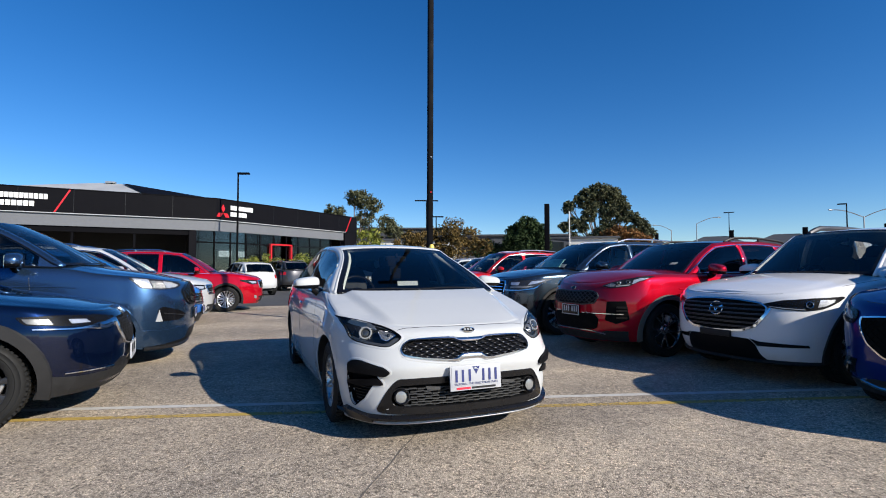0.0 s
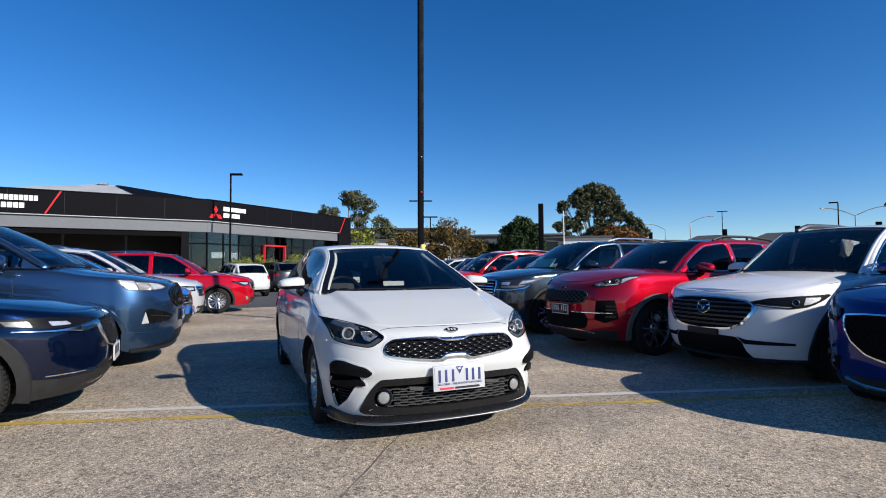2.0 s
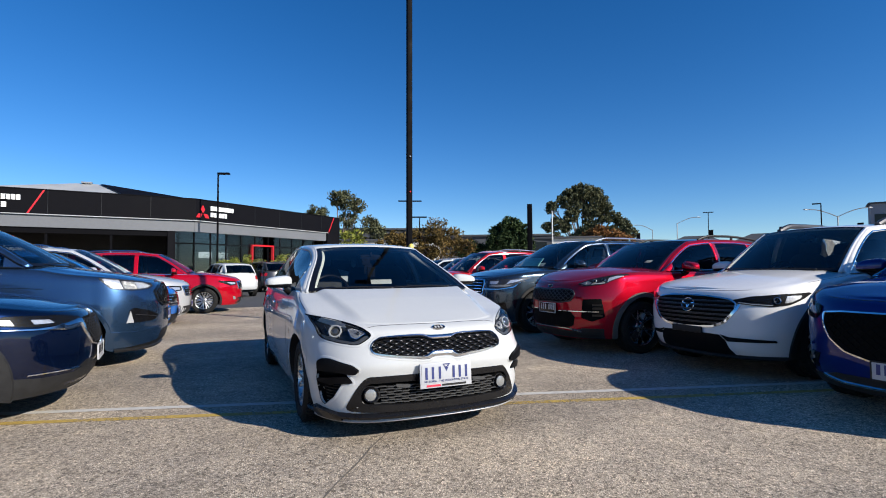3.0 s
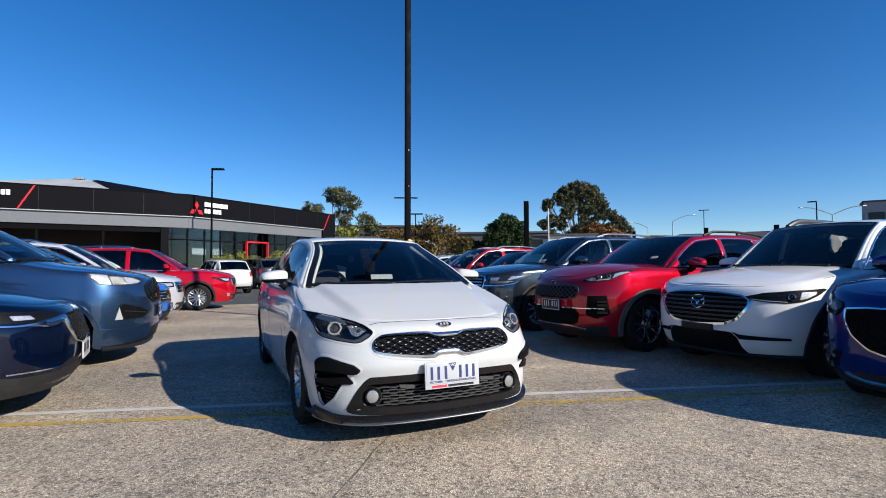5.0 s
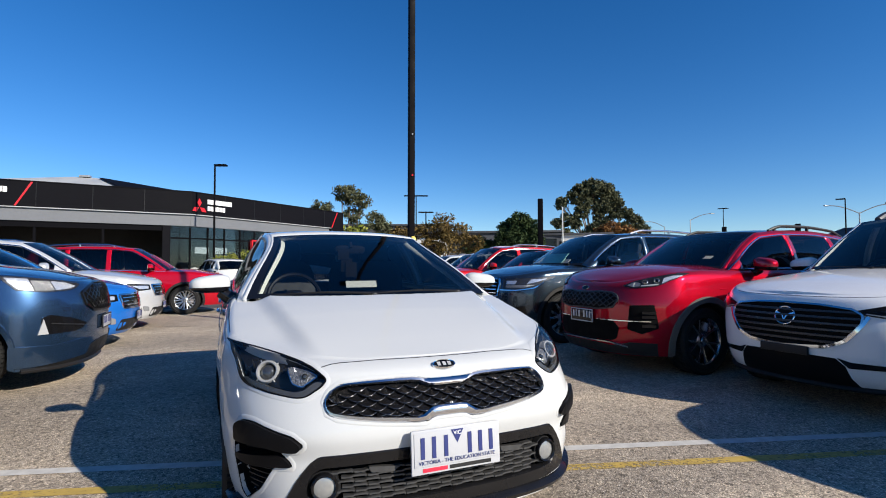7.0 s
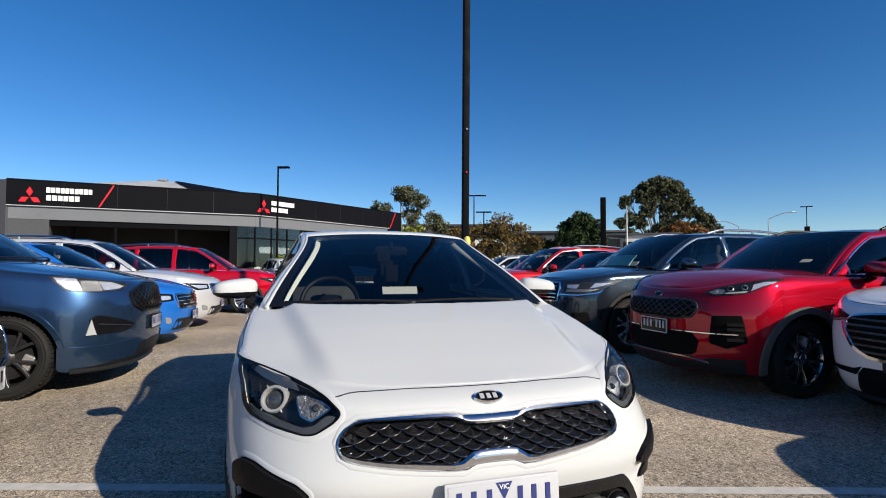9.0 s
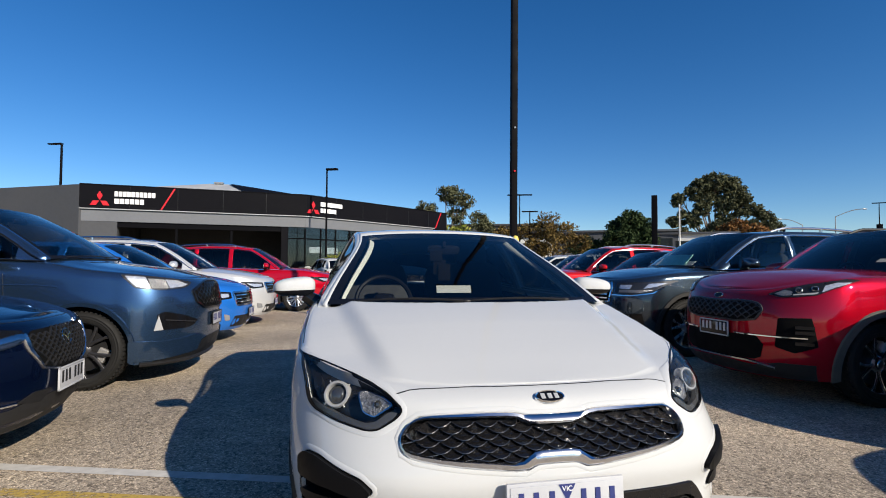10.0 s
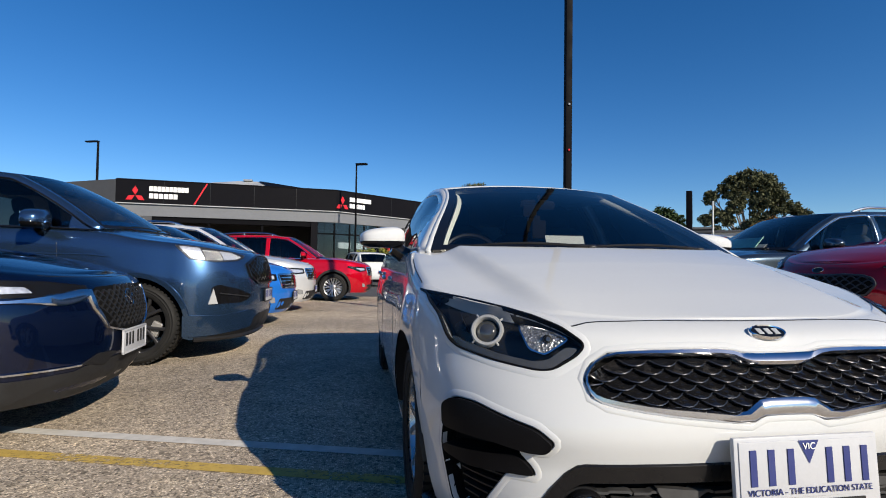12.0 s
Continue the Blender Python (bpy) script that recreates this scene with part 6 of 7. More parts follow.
for x, z0, z1, dy in ((-0.055, 1.23, 1.30, 0.0), (-0.03, 1.14, 1.24, 0.01), (0.0, 1.10, 1.21, -0.005)):
    box(bm, x - 0.04, x + 0.045, 1.83 + dy, 1.838 + dy, z0, z1, 0.004, pose(0, 0, 0))
part("hanging_tag", bm, "void", c, "dark tags hanging from the mirror")
bm = bmesh.new()
box(bm, -0.10, 0.10, -0.002, 0.002, 0, 0.045, 0, pose(-0.05, 1.30, 1.045, -25, 0, 0))
part("dash_card", bm, "trim_grey", c, "white card on the dashboard", False)
bm = bmesh.new()
box(bm, -0.03, 0.03, -0.09, 0.09, 0, 0.045, 0.012, pose(0, 3.55, 1.425, -6, 0, 0))
part("roof_antenna", bm, "white", c, "small roof antenna fin")

# navy small SUV
c, b, g, E = cars["cx30"]
X, Y = b.X, b.Y
GR = sym([(0.0, 0.797), (0.34, 0.790), (0.375, 0.755), (0.375, 0.68), (0.29, 0.570), (0.12, 0.535), (0.0, 0.530)])
gr = grille(c, b, GR, "void", None, label="black grille of small dots")
net(b, GR, 0.06, 0.024, 0.010, 0.012, "black", gr)
for sg in (1, -1):
    f = (lambda p: p) if sg > 0 else mirrored
    w = [(Y(0.55), 0.748), (Y(0.30), 0.733), (X(0.55), 0.737), (X(0.40), 0.760), (X(0.385), 0.68), (X(0.30), 0.563), (X(0.12), 0.527), (X(0.0), 0.522)]
    p, nr = on_shell(b, f(w), False, 0.03)
    n = len(p)
    wd = [0.014 + 0.056 * math.exp(-(((i if sg > 0 else n - 1 - i) / n - 0.56) / 0.15) ** 2) for i in range(n)]
    bm = bmesh.new()
    ribbon(bm, p, nr, wd, 0.016)
    part("chrome_wing", bm, "satin", gr, "satin chrome wing under lamp and grille")
lamp_pair(c, b, [(X(0.40), 0.772), (X(0.56), 0.752), (Y(0.30), 0.752), (Y(0.60), 0.785), (Y(0.66), 0.842), (Y(0.40), 0.842), (X(0.60), 0.822), (X(0.40), 0.795)], [[(X(0.66), 0.772), (X(0.76), 0.772), (X(0.77), 0.808), (X(0.68), 0.800)], [(Y(0.42), 0.772), (Y(0.58), 0.790), (Y(0.62), 0.828), (Y(0.44), 0.818)]], shine=("led", "lamp_grey"))
bd, m = oval_badge(c, b, 0.715, 0.062, 0.055, "black_gloss", "chrome")
badge_wing(bd, m, 0.062, 0.055)
number_plate(c, Matrix.Translation(b.P(0, 0.462, 0.022)), "dark", frame_mat="plate_white")
part("lower_bumper", patch(b, to_q(b, sym([(0.0, 0.385), (0.38, 0.385), (0.50, 0.355), (0.74, 0.355), (0.76, 0.215), (0.0, 0.215)])), 0.006, 0.02, 0.06), "cladding", c, "dull black lower bumper")
both_sides("bumper_corner", b, [(X(0.735), 0.355), (Y(0.50), 0.385), (Y(0.53), 0.215), (X(0.735), 0.215)], 0.006, 0.02, "cladding", c, "dull black bumper corner", 0.006)
both_sides("lower_vent", b, [(X(0.20), 0.42), (X(0.36), 0.43), (X(0.47), 0.385), (X(0.30), 0.36)], 0.010, 0.02, "black", c)
for sg in (1, -1):
    pts = [(X(0.47), 0.385), (Y(0.36), 0.392)]
    part("chrome_strip", moulding(b, pts if sg > 0 else mirrored(pts), 0.013, 0.012), "chrome", c)
cowl(c, b, g)
wipers(c, g)

# steel-blue SUV
c, b, g, E = cars["edge"]
X, Y = b.X, b.Y
GR = sym([(0.0, 1.020), (0.20, 1.014), (0.347, 0.986), (0.520, 0.922), (0.485, 0.805), (0.350, 0.738), (0.0, 0.730)])
gr = grille(c, b, GR, "void", "black_gloss", 0.026, 0.018)
net(b, GR, 0.085, 0.034, 0.014, 0.014, "black_gloss", gr)
lamp_pair(c, b, below(b, [(0.242, 1.010), (0.300, 0.975), (0.376, 0.955), (0.572, 0.945), (0.811, 0.970), (0.875, 1.033), (0.954, 1.096), (0.777, 1.092), (0.590, 1.074), (0.385, 1.050)]), [below(b, p, 0.018) for p in ([(0.300, 0.990), (0.376, 0.968), (0.500, 0.960), (0.506, 1.042), (0.385, 1.030)], [(0.508, 0.958), (0.660, 0.962), (0.672, 1.054), (0.514, 1.046)], [(0.680, 0.962), (0.800, 0.982), (0.860, 1.040), (0.900, 1.085), (0.684, 1.070)])], housing="dark_alloy", shine=("led", "facet_fine", "led"))
VI = to_q(b, [(0.835, 0.705), (0.796, 0.732), (0.641, 0.686), (0.470, 0.622), (0.520, 0.578), (0.609, 0.552), (0.840, 0.548)])
vents = both_sides("side_vent", b, VI, 0.004, 0.02, "black_gloss", c, "black vent with a bright corner lamp")
for sg, v in zip((1, -1), vents):
    f = (lambda p: p) if sg > 0 else mirrored
    part("day_lamp", patch(b, f([(X(0.828), 0.698), (X(0.852), 0.550), (X(0.803), 0.552)]), 0.016, 0.02, 0.08), "day_lamp", v, "white triangular lamp")
    part("vent_bar", moulding(b, f([(X(0.52), 0.606), (X(0.79), 0.650)]), 0.012, 0.016), "dark_alloy", v)
both_sides("bumper_skirt", b, [(Y(0.56), 0.455), (X(0.78), 0.440), (X(0.50), 0.470), (X(0.38), 0.465), (X(0.44), 0.300), (X(0.80), 0.262), (Y(0.56), 0.255)], 0.014, 0.02, "steel_blue", c, "painted skirt below the bumper", 0.012)
part("lower_bumper", patch(b, to_q(b, sym([(0.0, 0.43), (0.26, 0.42), (0.40, 0.285), (0.84, 0.245), (0.84, 0.215), (0.0, 0.215)])), 0.006, 0.02, 0.06), "black", c, "black lower bumper")
number_plate(c, Matrix.Translation(b.P(0, 0.60, 0.02)), "white")
lip(c, b, 0.225, 0.45, 0.0, 0.035, 0.03, "black")
window_trim(c, g, E, b, "black_gloss")
cowl(c, b, g)
wipers(c, g)

# large white SUV
c, b, g, E = cars["cx8"]
X, Y = b.X, b.Y
GR = sym([(0.0, 0.868), (0.25, 0.862), (0.46, 0.838), (0.515, 0.80), (0.51, 0.735), (0.415, 0.605), (0.30, 0.553), (0.0, 0.532)])
gr = grille(c, b, GR, "void", "satin", 0.022, 0.016, "dark grille of level bars")
for k in range(6):
    z = 0.585 + 0.046 * k
    xs = 0.40 + 0.10 * min(1, k / 3)
    part("grille_bar", moulding(b, to_q(b, [(-xs, z), (xs, z)]), 0.020, 0.016), "dark_alloy", gr)
for sg in (1, -1):
    f = (lambda p: p) if sg > 0 else mirrored
    p, nr = on_shell(b, f(to_q(b, [(0.545, 0.79), (0.52, 0.735), (0.425, 0.605), (0.30, 0.548), (0.0, 0.526)])), False, 0.03)
    bm = bmesh.new()
    ribbon(bm, p, nr, 0.034, 0.02)
    part("chrome_wing", bm, "chrome", gr, "chrome wing beside the grille")
bd, m = oval_badge(c, b, 0.765, 0.085, 0.078, "lip_black", "chrome")
badge_wing(bd, m, 0.085, 0.078)
lamp_pair(c, b, below(b, [(X(0.455), 0.824), (X(0.517), 0.798), (X(0.64), 0.780), (0.584, 0.770), (0.735, 0.788), (0.903, 0.846), (1.06, 0.903), (1.02, 0.915), (0.650, 0.896), (X(0.625), 0.870)]), [below(b, p, 0.014) for p in ([(X(0.53), 0.806), (X(0.64), 0.790), (0.584, 0.780), (0.580, 0.787), (X(0.64), 0.798), (X(0.53), 0.813)], [(0.690, 0.806), (0.760, 0.818), (0.880, 0.858), (0.900, 0.885), (0.720, 0.880)], [(X(0.60), 0.830), (0.500, 0.815), (0.520, 0.868), (X(0.64), 0.856)])], rings=[(0.620, 0.832, 0.036)], shine=("day_lamp", "led", "lip_black"), housing="lip_black")
part("lower_intake", patch(b, to_q(b, sym([(0.0, 0.475), (0.36, 0.465), (0.42, 0.41), (0.45, 0.32), (0.49, 0.245), (0.0, 0.235)])), 0.005, 0.02, 0.06), "lip_black", c, "black lower intake")
both_sides("fog_slot", b, [(X(0.37), 0.470), (X(0.45), 0.445), (Y(0.33), 0.428), (Y(0.34), 0.405), (X(0.44), 0.398)], 0.006, 0.02, "black_gloss", c, "narrow black slot", 0.006)
bm = bmesh.new()
box(bm, -0.19, 0.19, -0.02, 0.01, -0.030, 0.038, 0.006, Matrix.Translation(b.P(0.0, 0.495, 0.01)))
part("plate_holder", bm, "black", c, "empty black plate holder")
lip(c, b, 0.24, 0.42, 0.0, 0.035, 0.03, "black")
window_trim(c, g, E, b, "chrome")
cowl(c, b, g)
wipers(c, g)

# deep red SUV
c, b, g, E = cars["sport"]
X, Y = b.X, b.Y
GR = sym([(0.0, 0.884), (0.16, 0.884), (0.24, 0.892), (0.40, 0.886), (0.465, 0.866), (0.490, 0.815), (0.435, 0.728), (0.24, 0.700), (0.14, 0.706), (0.0, 0.707)])
gr = grille(c, b, GR, "void", "dark_alloy", 0.018, 0.014, "black honeycomb grille")
net(b, GR, 0.085, 0.030, 0.010, 0.014, "dark_alloy", gr)
oval_badge(c, b, 0.925, 0.058, 0.028, "black_gloss", "chrome")
lamp_pair(c, b, below(b, [(X(0.50), 0.957), (X(0.60), 0.934), (X(0.682), 0.940), (0.614, 0.962), (0.733, 1.016), (0.906, 1.062), (1.06, 1.088), (0.900, 1.094), (0.715, 1.080), (0.503, 1.048), (0.371, 1.012)]), [below(b, p, 0.016) for p in ([(X(0.55), 0.962), (X(0.61), 0.946), (0.430, 0.955), (0.430, 0.985), (0.370, 0.995)], [(0.640, 0.985), (0.740, 1.028), (0.930, 1.070), (0.760, 1.066), (0.650, 1.040)], [(0.440, 0.952), (0.600, 0.968), (0.620, 0.985), (0.440, 0.964)])], rings=[(0.470, 0.996, 0.026), (0.580, 1.012, 0.026)], shine=("facet_fine", "led", "day_lamp"), housing="lamp_tub")
number_plate(c, Matrix.Translation(b.P(0, 0.615, 0.018)), "black", frame_mat="plate_white")
part("lower_intake", patch(b, to_q(b, sym([(0.0, 0.578), (0.44, 0.580), (0.50, 0.505), (0.475, 0.395), (0.42, 0.366), (0.0, 0.364)])), 0.005, 0.02, 0.06), "void", c, "black lower intake")
part("lower_bumper", patch(b, to_q(b, sym([(0.0, 0.33), (0.40, 0.31), (0.60, 0.36), (0.80, 0.36), (0.80, 0.22), (0.0, 0.22)])), 0.005, 0.02, 0.06), "cladding", c)
fh = both_sides("fog_housing", b, [(X(0.60), 0.755), (Y(0.30), 0.765), (Y(0.34), 0.52), (X(0.70), 0.455), (X(0.58), 0.50)], 0.005, 0.02, "void", c, "black fog lamp housing")
for sg, h in zip((1, -1), fh):
    f = (lambda p: p) if sg > 0 else mirrored
    part("chrome_strip", moulding(b, f([(X(0.24), 0.588), (X(0.76), 0.590)]), 0.014, 0.018), "chrome", h)
    for z in (0.54, 0.635, 0.68):
        part("fog_element", patch(b, f(rounded([(X(0.70), z - 0.014), (X(0.79), z - 0.014), (X(0.79), z + 0.014), (X(0.70), z + 0.014)], 0.006, 2)), 0.014, 0.02, 0.08), "black_gloss", h)
part("skid_strip", moulding(b, to_q(b, [(-0.58, 0.315), (-0.42, 0.345), (-0.34, 0.352), (0.34, 0.352), (0.42, 0.345), (0.58, 0.315)]), 0.022, 0.020), "satin", c, "silver skid strip")
window_trim(c, g, E, b, "chrome")
cowl(c, b, g)
wipers(c, g)

bm = bmesh.new()
box(bm, -0.055, 0.055, -0.035, 0.035, 0, 0.002, 0, pose(0.46, 1.50, 1.275, 28, 0, 0))
part("window_sticker", bm, "paper", c, "small pale sticker in the windscreen", False)

# graphite SUV
c, b, g, E = cars["acadia"]
X, Y = b.X, b.Y
GR = sym([(0.0, 0.985), (0.46, 0.975), (0.50, 0.90), (0.47, 0.72), (0.0, 0.71)])
gr = grille(c, b, GR, "void", "chrome", 0.034, 0.02)
for k in range(4):
    part("grille_bar", moulding(b, to_q(b, [(-0.44, 0.765 + 0.052 * k), (0.44, 0.765 + 0.052 * k)]), 0.022, 0.016), "satin", gr)
lamp_pair(c, b, [(X(0.56), 0.835), (X(0.74), 0.825), (Y(0.45), 0.865), (Y(0.60), 0.95), (Y(0.82), 1.015), (Y(0.78), 1.025), (Y(0.40), 0.995), (X(0.55), 0.975)], [[(X(0.60), 0.90), (X(0.72), 0.90), (X(0.74), 0.955), (X(0.60), 0.950)], [(Y(0.34), 0.905), (Y(0.50), 0.940), (Y(0.66), 0.990), (Y(0.40), 0.975)], [(X(0.60), 0.85), (Y(0.33), 0.855), (Y(0.46), 0.895), (X(0.60), 0.885)]], housing="dark_alloy", shine=("led", "led", "facet_fine"))
for sg in (1, -1):
    part("chrome_strip", moulding(b, [(sg * q, z) for q, z in ((X(0.50), 0.815), (X(0.62), 0.812), (X(0.74), 0.812), (Y(0.45), 0.850), (Y(0.60), 0.935))], 0.020, 0.008), "chrome", c, "bright strip under the headlight")
part("lower_intake", patch(b, to_q(b, sym([(0.0, 0.52), (0.50, 0.52), (0.60, 0.36), (0.0, 0.34)])), 0.005, 0.02, 0.06), "black", c)
both_sides("fog_housing", b, [(X(0.66), 0.56), (Y(0.33), 0.58), (Y(0.36), 0.44), (X(0.70), 0.42)], 0.006, 0.02, "black_gloss", c)
window_trim(c, g, E, b, "chrome")
bm = bmesh.new()
box(bm, -0.10, 0.10, -0.002, 0.002, 0, 0.15, 0, pose(0.02, 1.60, 1.20, -52, 0, 0))
part("dash_card", bm, "paper", c, "white paper behind the windscreen", False)
# added card whose pale green imitates a reflection on the glass
bm = bmesh.new()
box(bm, -0.33, 0.33, -0.004, 0.004, 0, 0.24, 0.002, pose(-0.36, 1.62, 1.225, -44, 0, 0))
part("glare_card", bm, "foil", c, "pale green card imitating glare on the windscreen", False)
cowl(c, b, g)
wipers(c, g)

# royal blue SUV
c, b, g, E = cars["mg"]
X, Y = b.X, b.Y
GR = sym([(0.0, 0.825), (0.40, 0.822), (0.575, 0.805), (0.56, 0.72), (0.50, 0.61), (0.38, 0.52), (0.20, 0.475), (0.0, 0.468)])
gr = grille(c, b, GR, "void", "chrome", 0.018, 0.016, "wide black grille of small studs")
net(b, GR, 0.07, 0.030, 0.008, 0.012, "void", gr)
lamp_pair(c, b, [(X(0.61), 0.800), (X(0.66), 0.745), (Y(0.32), 0.765), (Y(0.60), 0.90), (Y(0.70), 0.965), (Y(0.62), 0.970), (Y(0.30), 0.895), (X(0.62), 0.855)], [[(X(0.66), 0.785), (Y(0.32), 0.80), (Y(0.48), 0.88), (X(0.70), 0.845)]], rings=[(Y(0.30), 0.83, 0.030)])
number_plate(c, Matrix.Translation(b.P(0, 0.415, 0.02)), "white")
both_sides("fog_housing", b, [(X(0.62), 0.47), (Y(0.28), 0.47), (Y(0.33), 0.36), (X(0.70), 0.34)], 0.006, 0.02, "black_gloss", c)
both_sides("fog_element", b, [(X(0.72), 0.43), (Y(0.26), 0.43), (Y(0.26), 0.40), (X(0.72), 0.40)], 0.014, 0.02, "lamp_white", c)
part("lower_bumper", patch(b, to_q(b, sym([(0.0, 0.345), (0.50, 0.335), (0.62, 0.30), (0.82, 0.29), (0.82, 0.21), (0.0, 0.21)])), 0.006, 0.02, 0.06), "cladding", c)
part("skid_strip", moulding(b, to_q(b, [(-0.62, 0.30), (-0.45, 0.275), (0.45, 0.275), (0.62, 0.30)]), 0.026, 0.02), "satin", c, "silver skid strip")
window_trim(c, g, E, b, "chrome")
cowl(c, b, g)
wipers(c, g)

# cars further off
for key, hf, pl in (("hatch", 0.88, "white"), ("santa", 0.95, "white"), ("out", 0.97, "white"), ("dark", 0.88, None), ("orange", 0.97, None), ("white_row", 0.97, None), ("white_row_b", 0.95, None)):
    c, b, g, E = cars[key]
    simple_front(c, b, hf, 0.45, pl)
for key in ("santa", "out", "orange"):
    c, b, g, E = cars[key]
    window_trim(c, g, E, b, "chrome")
for key, x in (("cx30", 0.60), ("edge", 0.62), ("cx8", 0.62), ("sport", 0.58), ("acadia", 0.62), ("mg", 0.62)):
    c, b, g, E = cars[key]
    bonnet_lines(c, b, g, x)


# ---- dealership ----
BK = [(-21.0, 32.5), (-14.3, 29.0), (-2.6, 30.7), (8.0, 39.3)]
hall = thing("dealership", pose(0, 0, 0), "low dark showroom with a black sign fascia", "building")


def side_frame(p, q):
    """Along the wall, into the building, up; its origin at p."""
    p, q = Vector((*p, 0)), Vector((*q, 0))
    d = (q - p).normalized()
    n = Vector((-d.y, d.x, 0))
    return Matrix(((d.x, n.x, 0, p.x), (d.y, n.y, 0, p.y), (0, 0, 1, 0), (0, 0, 0, 1))), (q - p).length


def slab(name, fr, u0, u1, v0, v1, z0, z1, mat, parent=None, label="", bevel=0.0):
    bm = bmesh.new()
    box(bm, u0, u1, v0, v1, z0, z1, bevel, fr)
    return part(name, bm, mat, parent or hall, label, bool(bevel), 30)


FL, LL = side_frame(BK[0], BK[1])
FA, LA = side_frame(BK[1], BK[2])
FB, LB = side_frame(BK[2], BK[3])
for fr, ln in ((FA, LA), (FB, LB)):
    fa = slab("fascia", fr, 0, ln, 0, 0.5, 4.24, 5.5, "fascia", None, "black panelled fascia")
    k = int(ln / 2.4)
    for i in range(1, k + 1):
        slab("panel_joint", fr, i * ln / (k + 1) - 0.008, i * ln / (k + 1) + 0.008, -0.003, 0.01, 4.26, 5.48, "black_ink", fa)
    slab("soffit_band", fr, 0 if fr is FA else 0.0, ln - (1.6 if fr is FB else 0), 0.10, 0.5, 3.55, 4.20, "soffit", None, "grey band below the fascia")
    slab("fascia_trim", fr, 0, ln - (1.5 if fr is FB else 0), -0.03, 0.12, 4.195, 4.24, "trim_grey", None, "thin pale trim")
    slab("roof_edge", fr, 0, ln, -0.02, 0.55, 5.5, 5.56, "black_post")
slab("side_wall", FL, 0, LL, 0, 0.3, 0, 5.5, "grey_wall", None, "grey rendered side wall")
slab("pier", FA, 0, 1.75, 0.12, 0.5, 0, 3.55, "grey_wall")
slab("pier", FA, 10.35, 10.75, 0.12, 0.5, 0, 3.55, "fascia")
slab("bay_head", FA, 1.75, 10.4, 0.2, 0.45, 3.25, 3.56, "black_post")
for u in (4.6, 7.5):
    slab("bay_post", FA, u, u + 0.12, 0.25, 0.4, 0, 3.3, "black_post")
# bay walls and ceiling coloured near-black to stand in for indoor shade
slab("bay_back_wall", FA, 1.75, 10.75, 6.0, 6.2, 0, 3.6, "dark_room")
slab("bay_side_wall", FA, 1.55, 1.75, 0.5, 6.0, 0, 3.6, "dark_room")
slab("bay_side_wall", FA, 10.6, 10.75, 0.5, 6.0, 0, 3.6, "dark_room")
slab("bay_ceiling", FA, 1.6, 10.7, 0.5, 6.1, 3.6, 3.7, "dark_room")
slab("end_wall", FB, LB - 1.55, LB, 0.0, 0.5, 0, 4.26, "fascia")
slab("room_back_wall", FB, 0, LB, 7.0, 7.2, 0, 3.7, "soffit")
slab("room_ceiling", FB, 0, LB, 0.5, 7.1, 3.6, 3.7, "soffit")
slab("room_counter", FB, 3.0, 6.0, 4.4, 5.0, 0, 1.1, "sign_white")
# shop front
gl = slab("shopfront_pane", FB, 0.05, LB - 1.6, 0.30, 0.312, 0.1, 3.55, "shop_glass", None, "large dark shopfront glass")
gl2 = slab("shopfront_pane", FA, 10.75, LA, 0.30, 0.312, 0.1, 3.55, "shop_glass")
gl.visible_shadow = gl2.visible_shadow = False
for u in [0.1 + 1.18 * i for i in range(11)]:
    slab("mullion", FB, u - 0.035, u + 0.035, 0.26, 0.36, 0, 3.55, "black_post", gl)
for z in (2.85, 0.12):
    slab("transom", FB, 0, LB - 1.6, 0.26, 0.36, z - 0.04, z + 0.04, "black_post", gl)
slab("transom", FA, 10.75, LA, 0.26, 0.36, 2.81, 2.89, "black_post", gl)
for u in (0.45, 1.75, 3.3):
    slab("window_poster", FB, u, u + 0.95, 0.325, 0.33, 1.98, 2.36, "paper", gl, "plain white poster")
dr = slab("door_frame", FB, 4.45, 4.53, 0.10, 0.28, 0, 2.95, "sign_red", None, "red entry portal")
slab("door_jamb", FB, 6.32, 6.4, 0.10, 0.28, 0, 2.95, "sign_red", dr)
slab("door_head", FB, 4.45, 6.4, 0.10, 0.28, 2.86, 2.95, "sign_red", dr)
slab("door_leaf", FB, 4.7, 6.15, 0.33, 0.36, 0, 2.8, "tinted", dr)


def diamonds(fr, u, z, s):
    """Three red rhombs and their mounting."""
    for du, dz, a in ((0, 0.50, 90), (-0.28, 0.03, 30), (0.28, 0.03, 150)):
        bm = bmesh.new()
        ca, sa = math.cos(radians(a)), math.sin(radians(a))
        pts = [(-0.29, 0), (0, 0.165), (0.29, 0), (0, -0.165)]
        rows = [[bm.verts.new(fr @ Vector((u + s * (du + x * ca - y * sa), v, z + s * (dz + x * sa + y * ca)))) for x, y in pts] for v in (0.0, -0.05)]
        grid_faces(bm, rows, closed_v=True)
        bm.faces.new(rows[1])
        bmesh.ops.recalc_face_normals(bm, faces=bm.faces)
        part("sign_rhomb", bm, "sign_red", hall, "red sign rhomb", False)


def letter_bars(fr, u, z, h, total, n):
    """A row of plain white blocks the size of sign letters."""
    w = total / n
    for i in range(n):
        slab("sign_block", fr, u + i * w + w * 0.10, u + (i + 1) * w - w * 0.10, -0.05, 0.0, z, z + h, "sign_white", None)


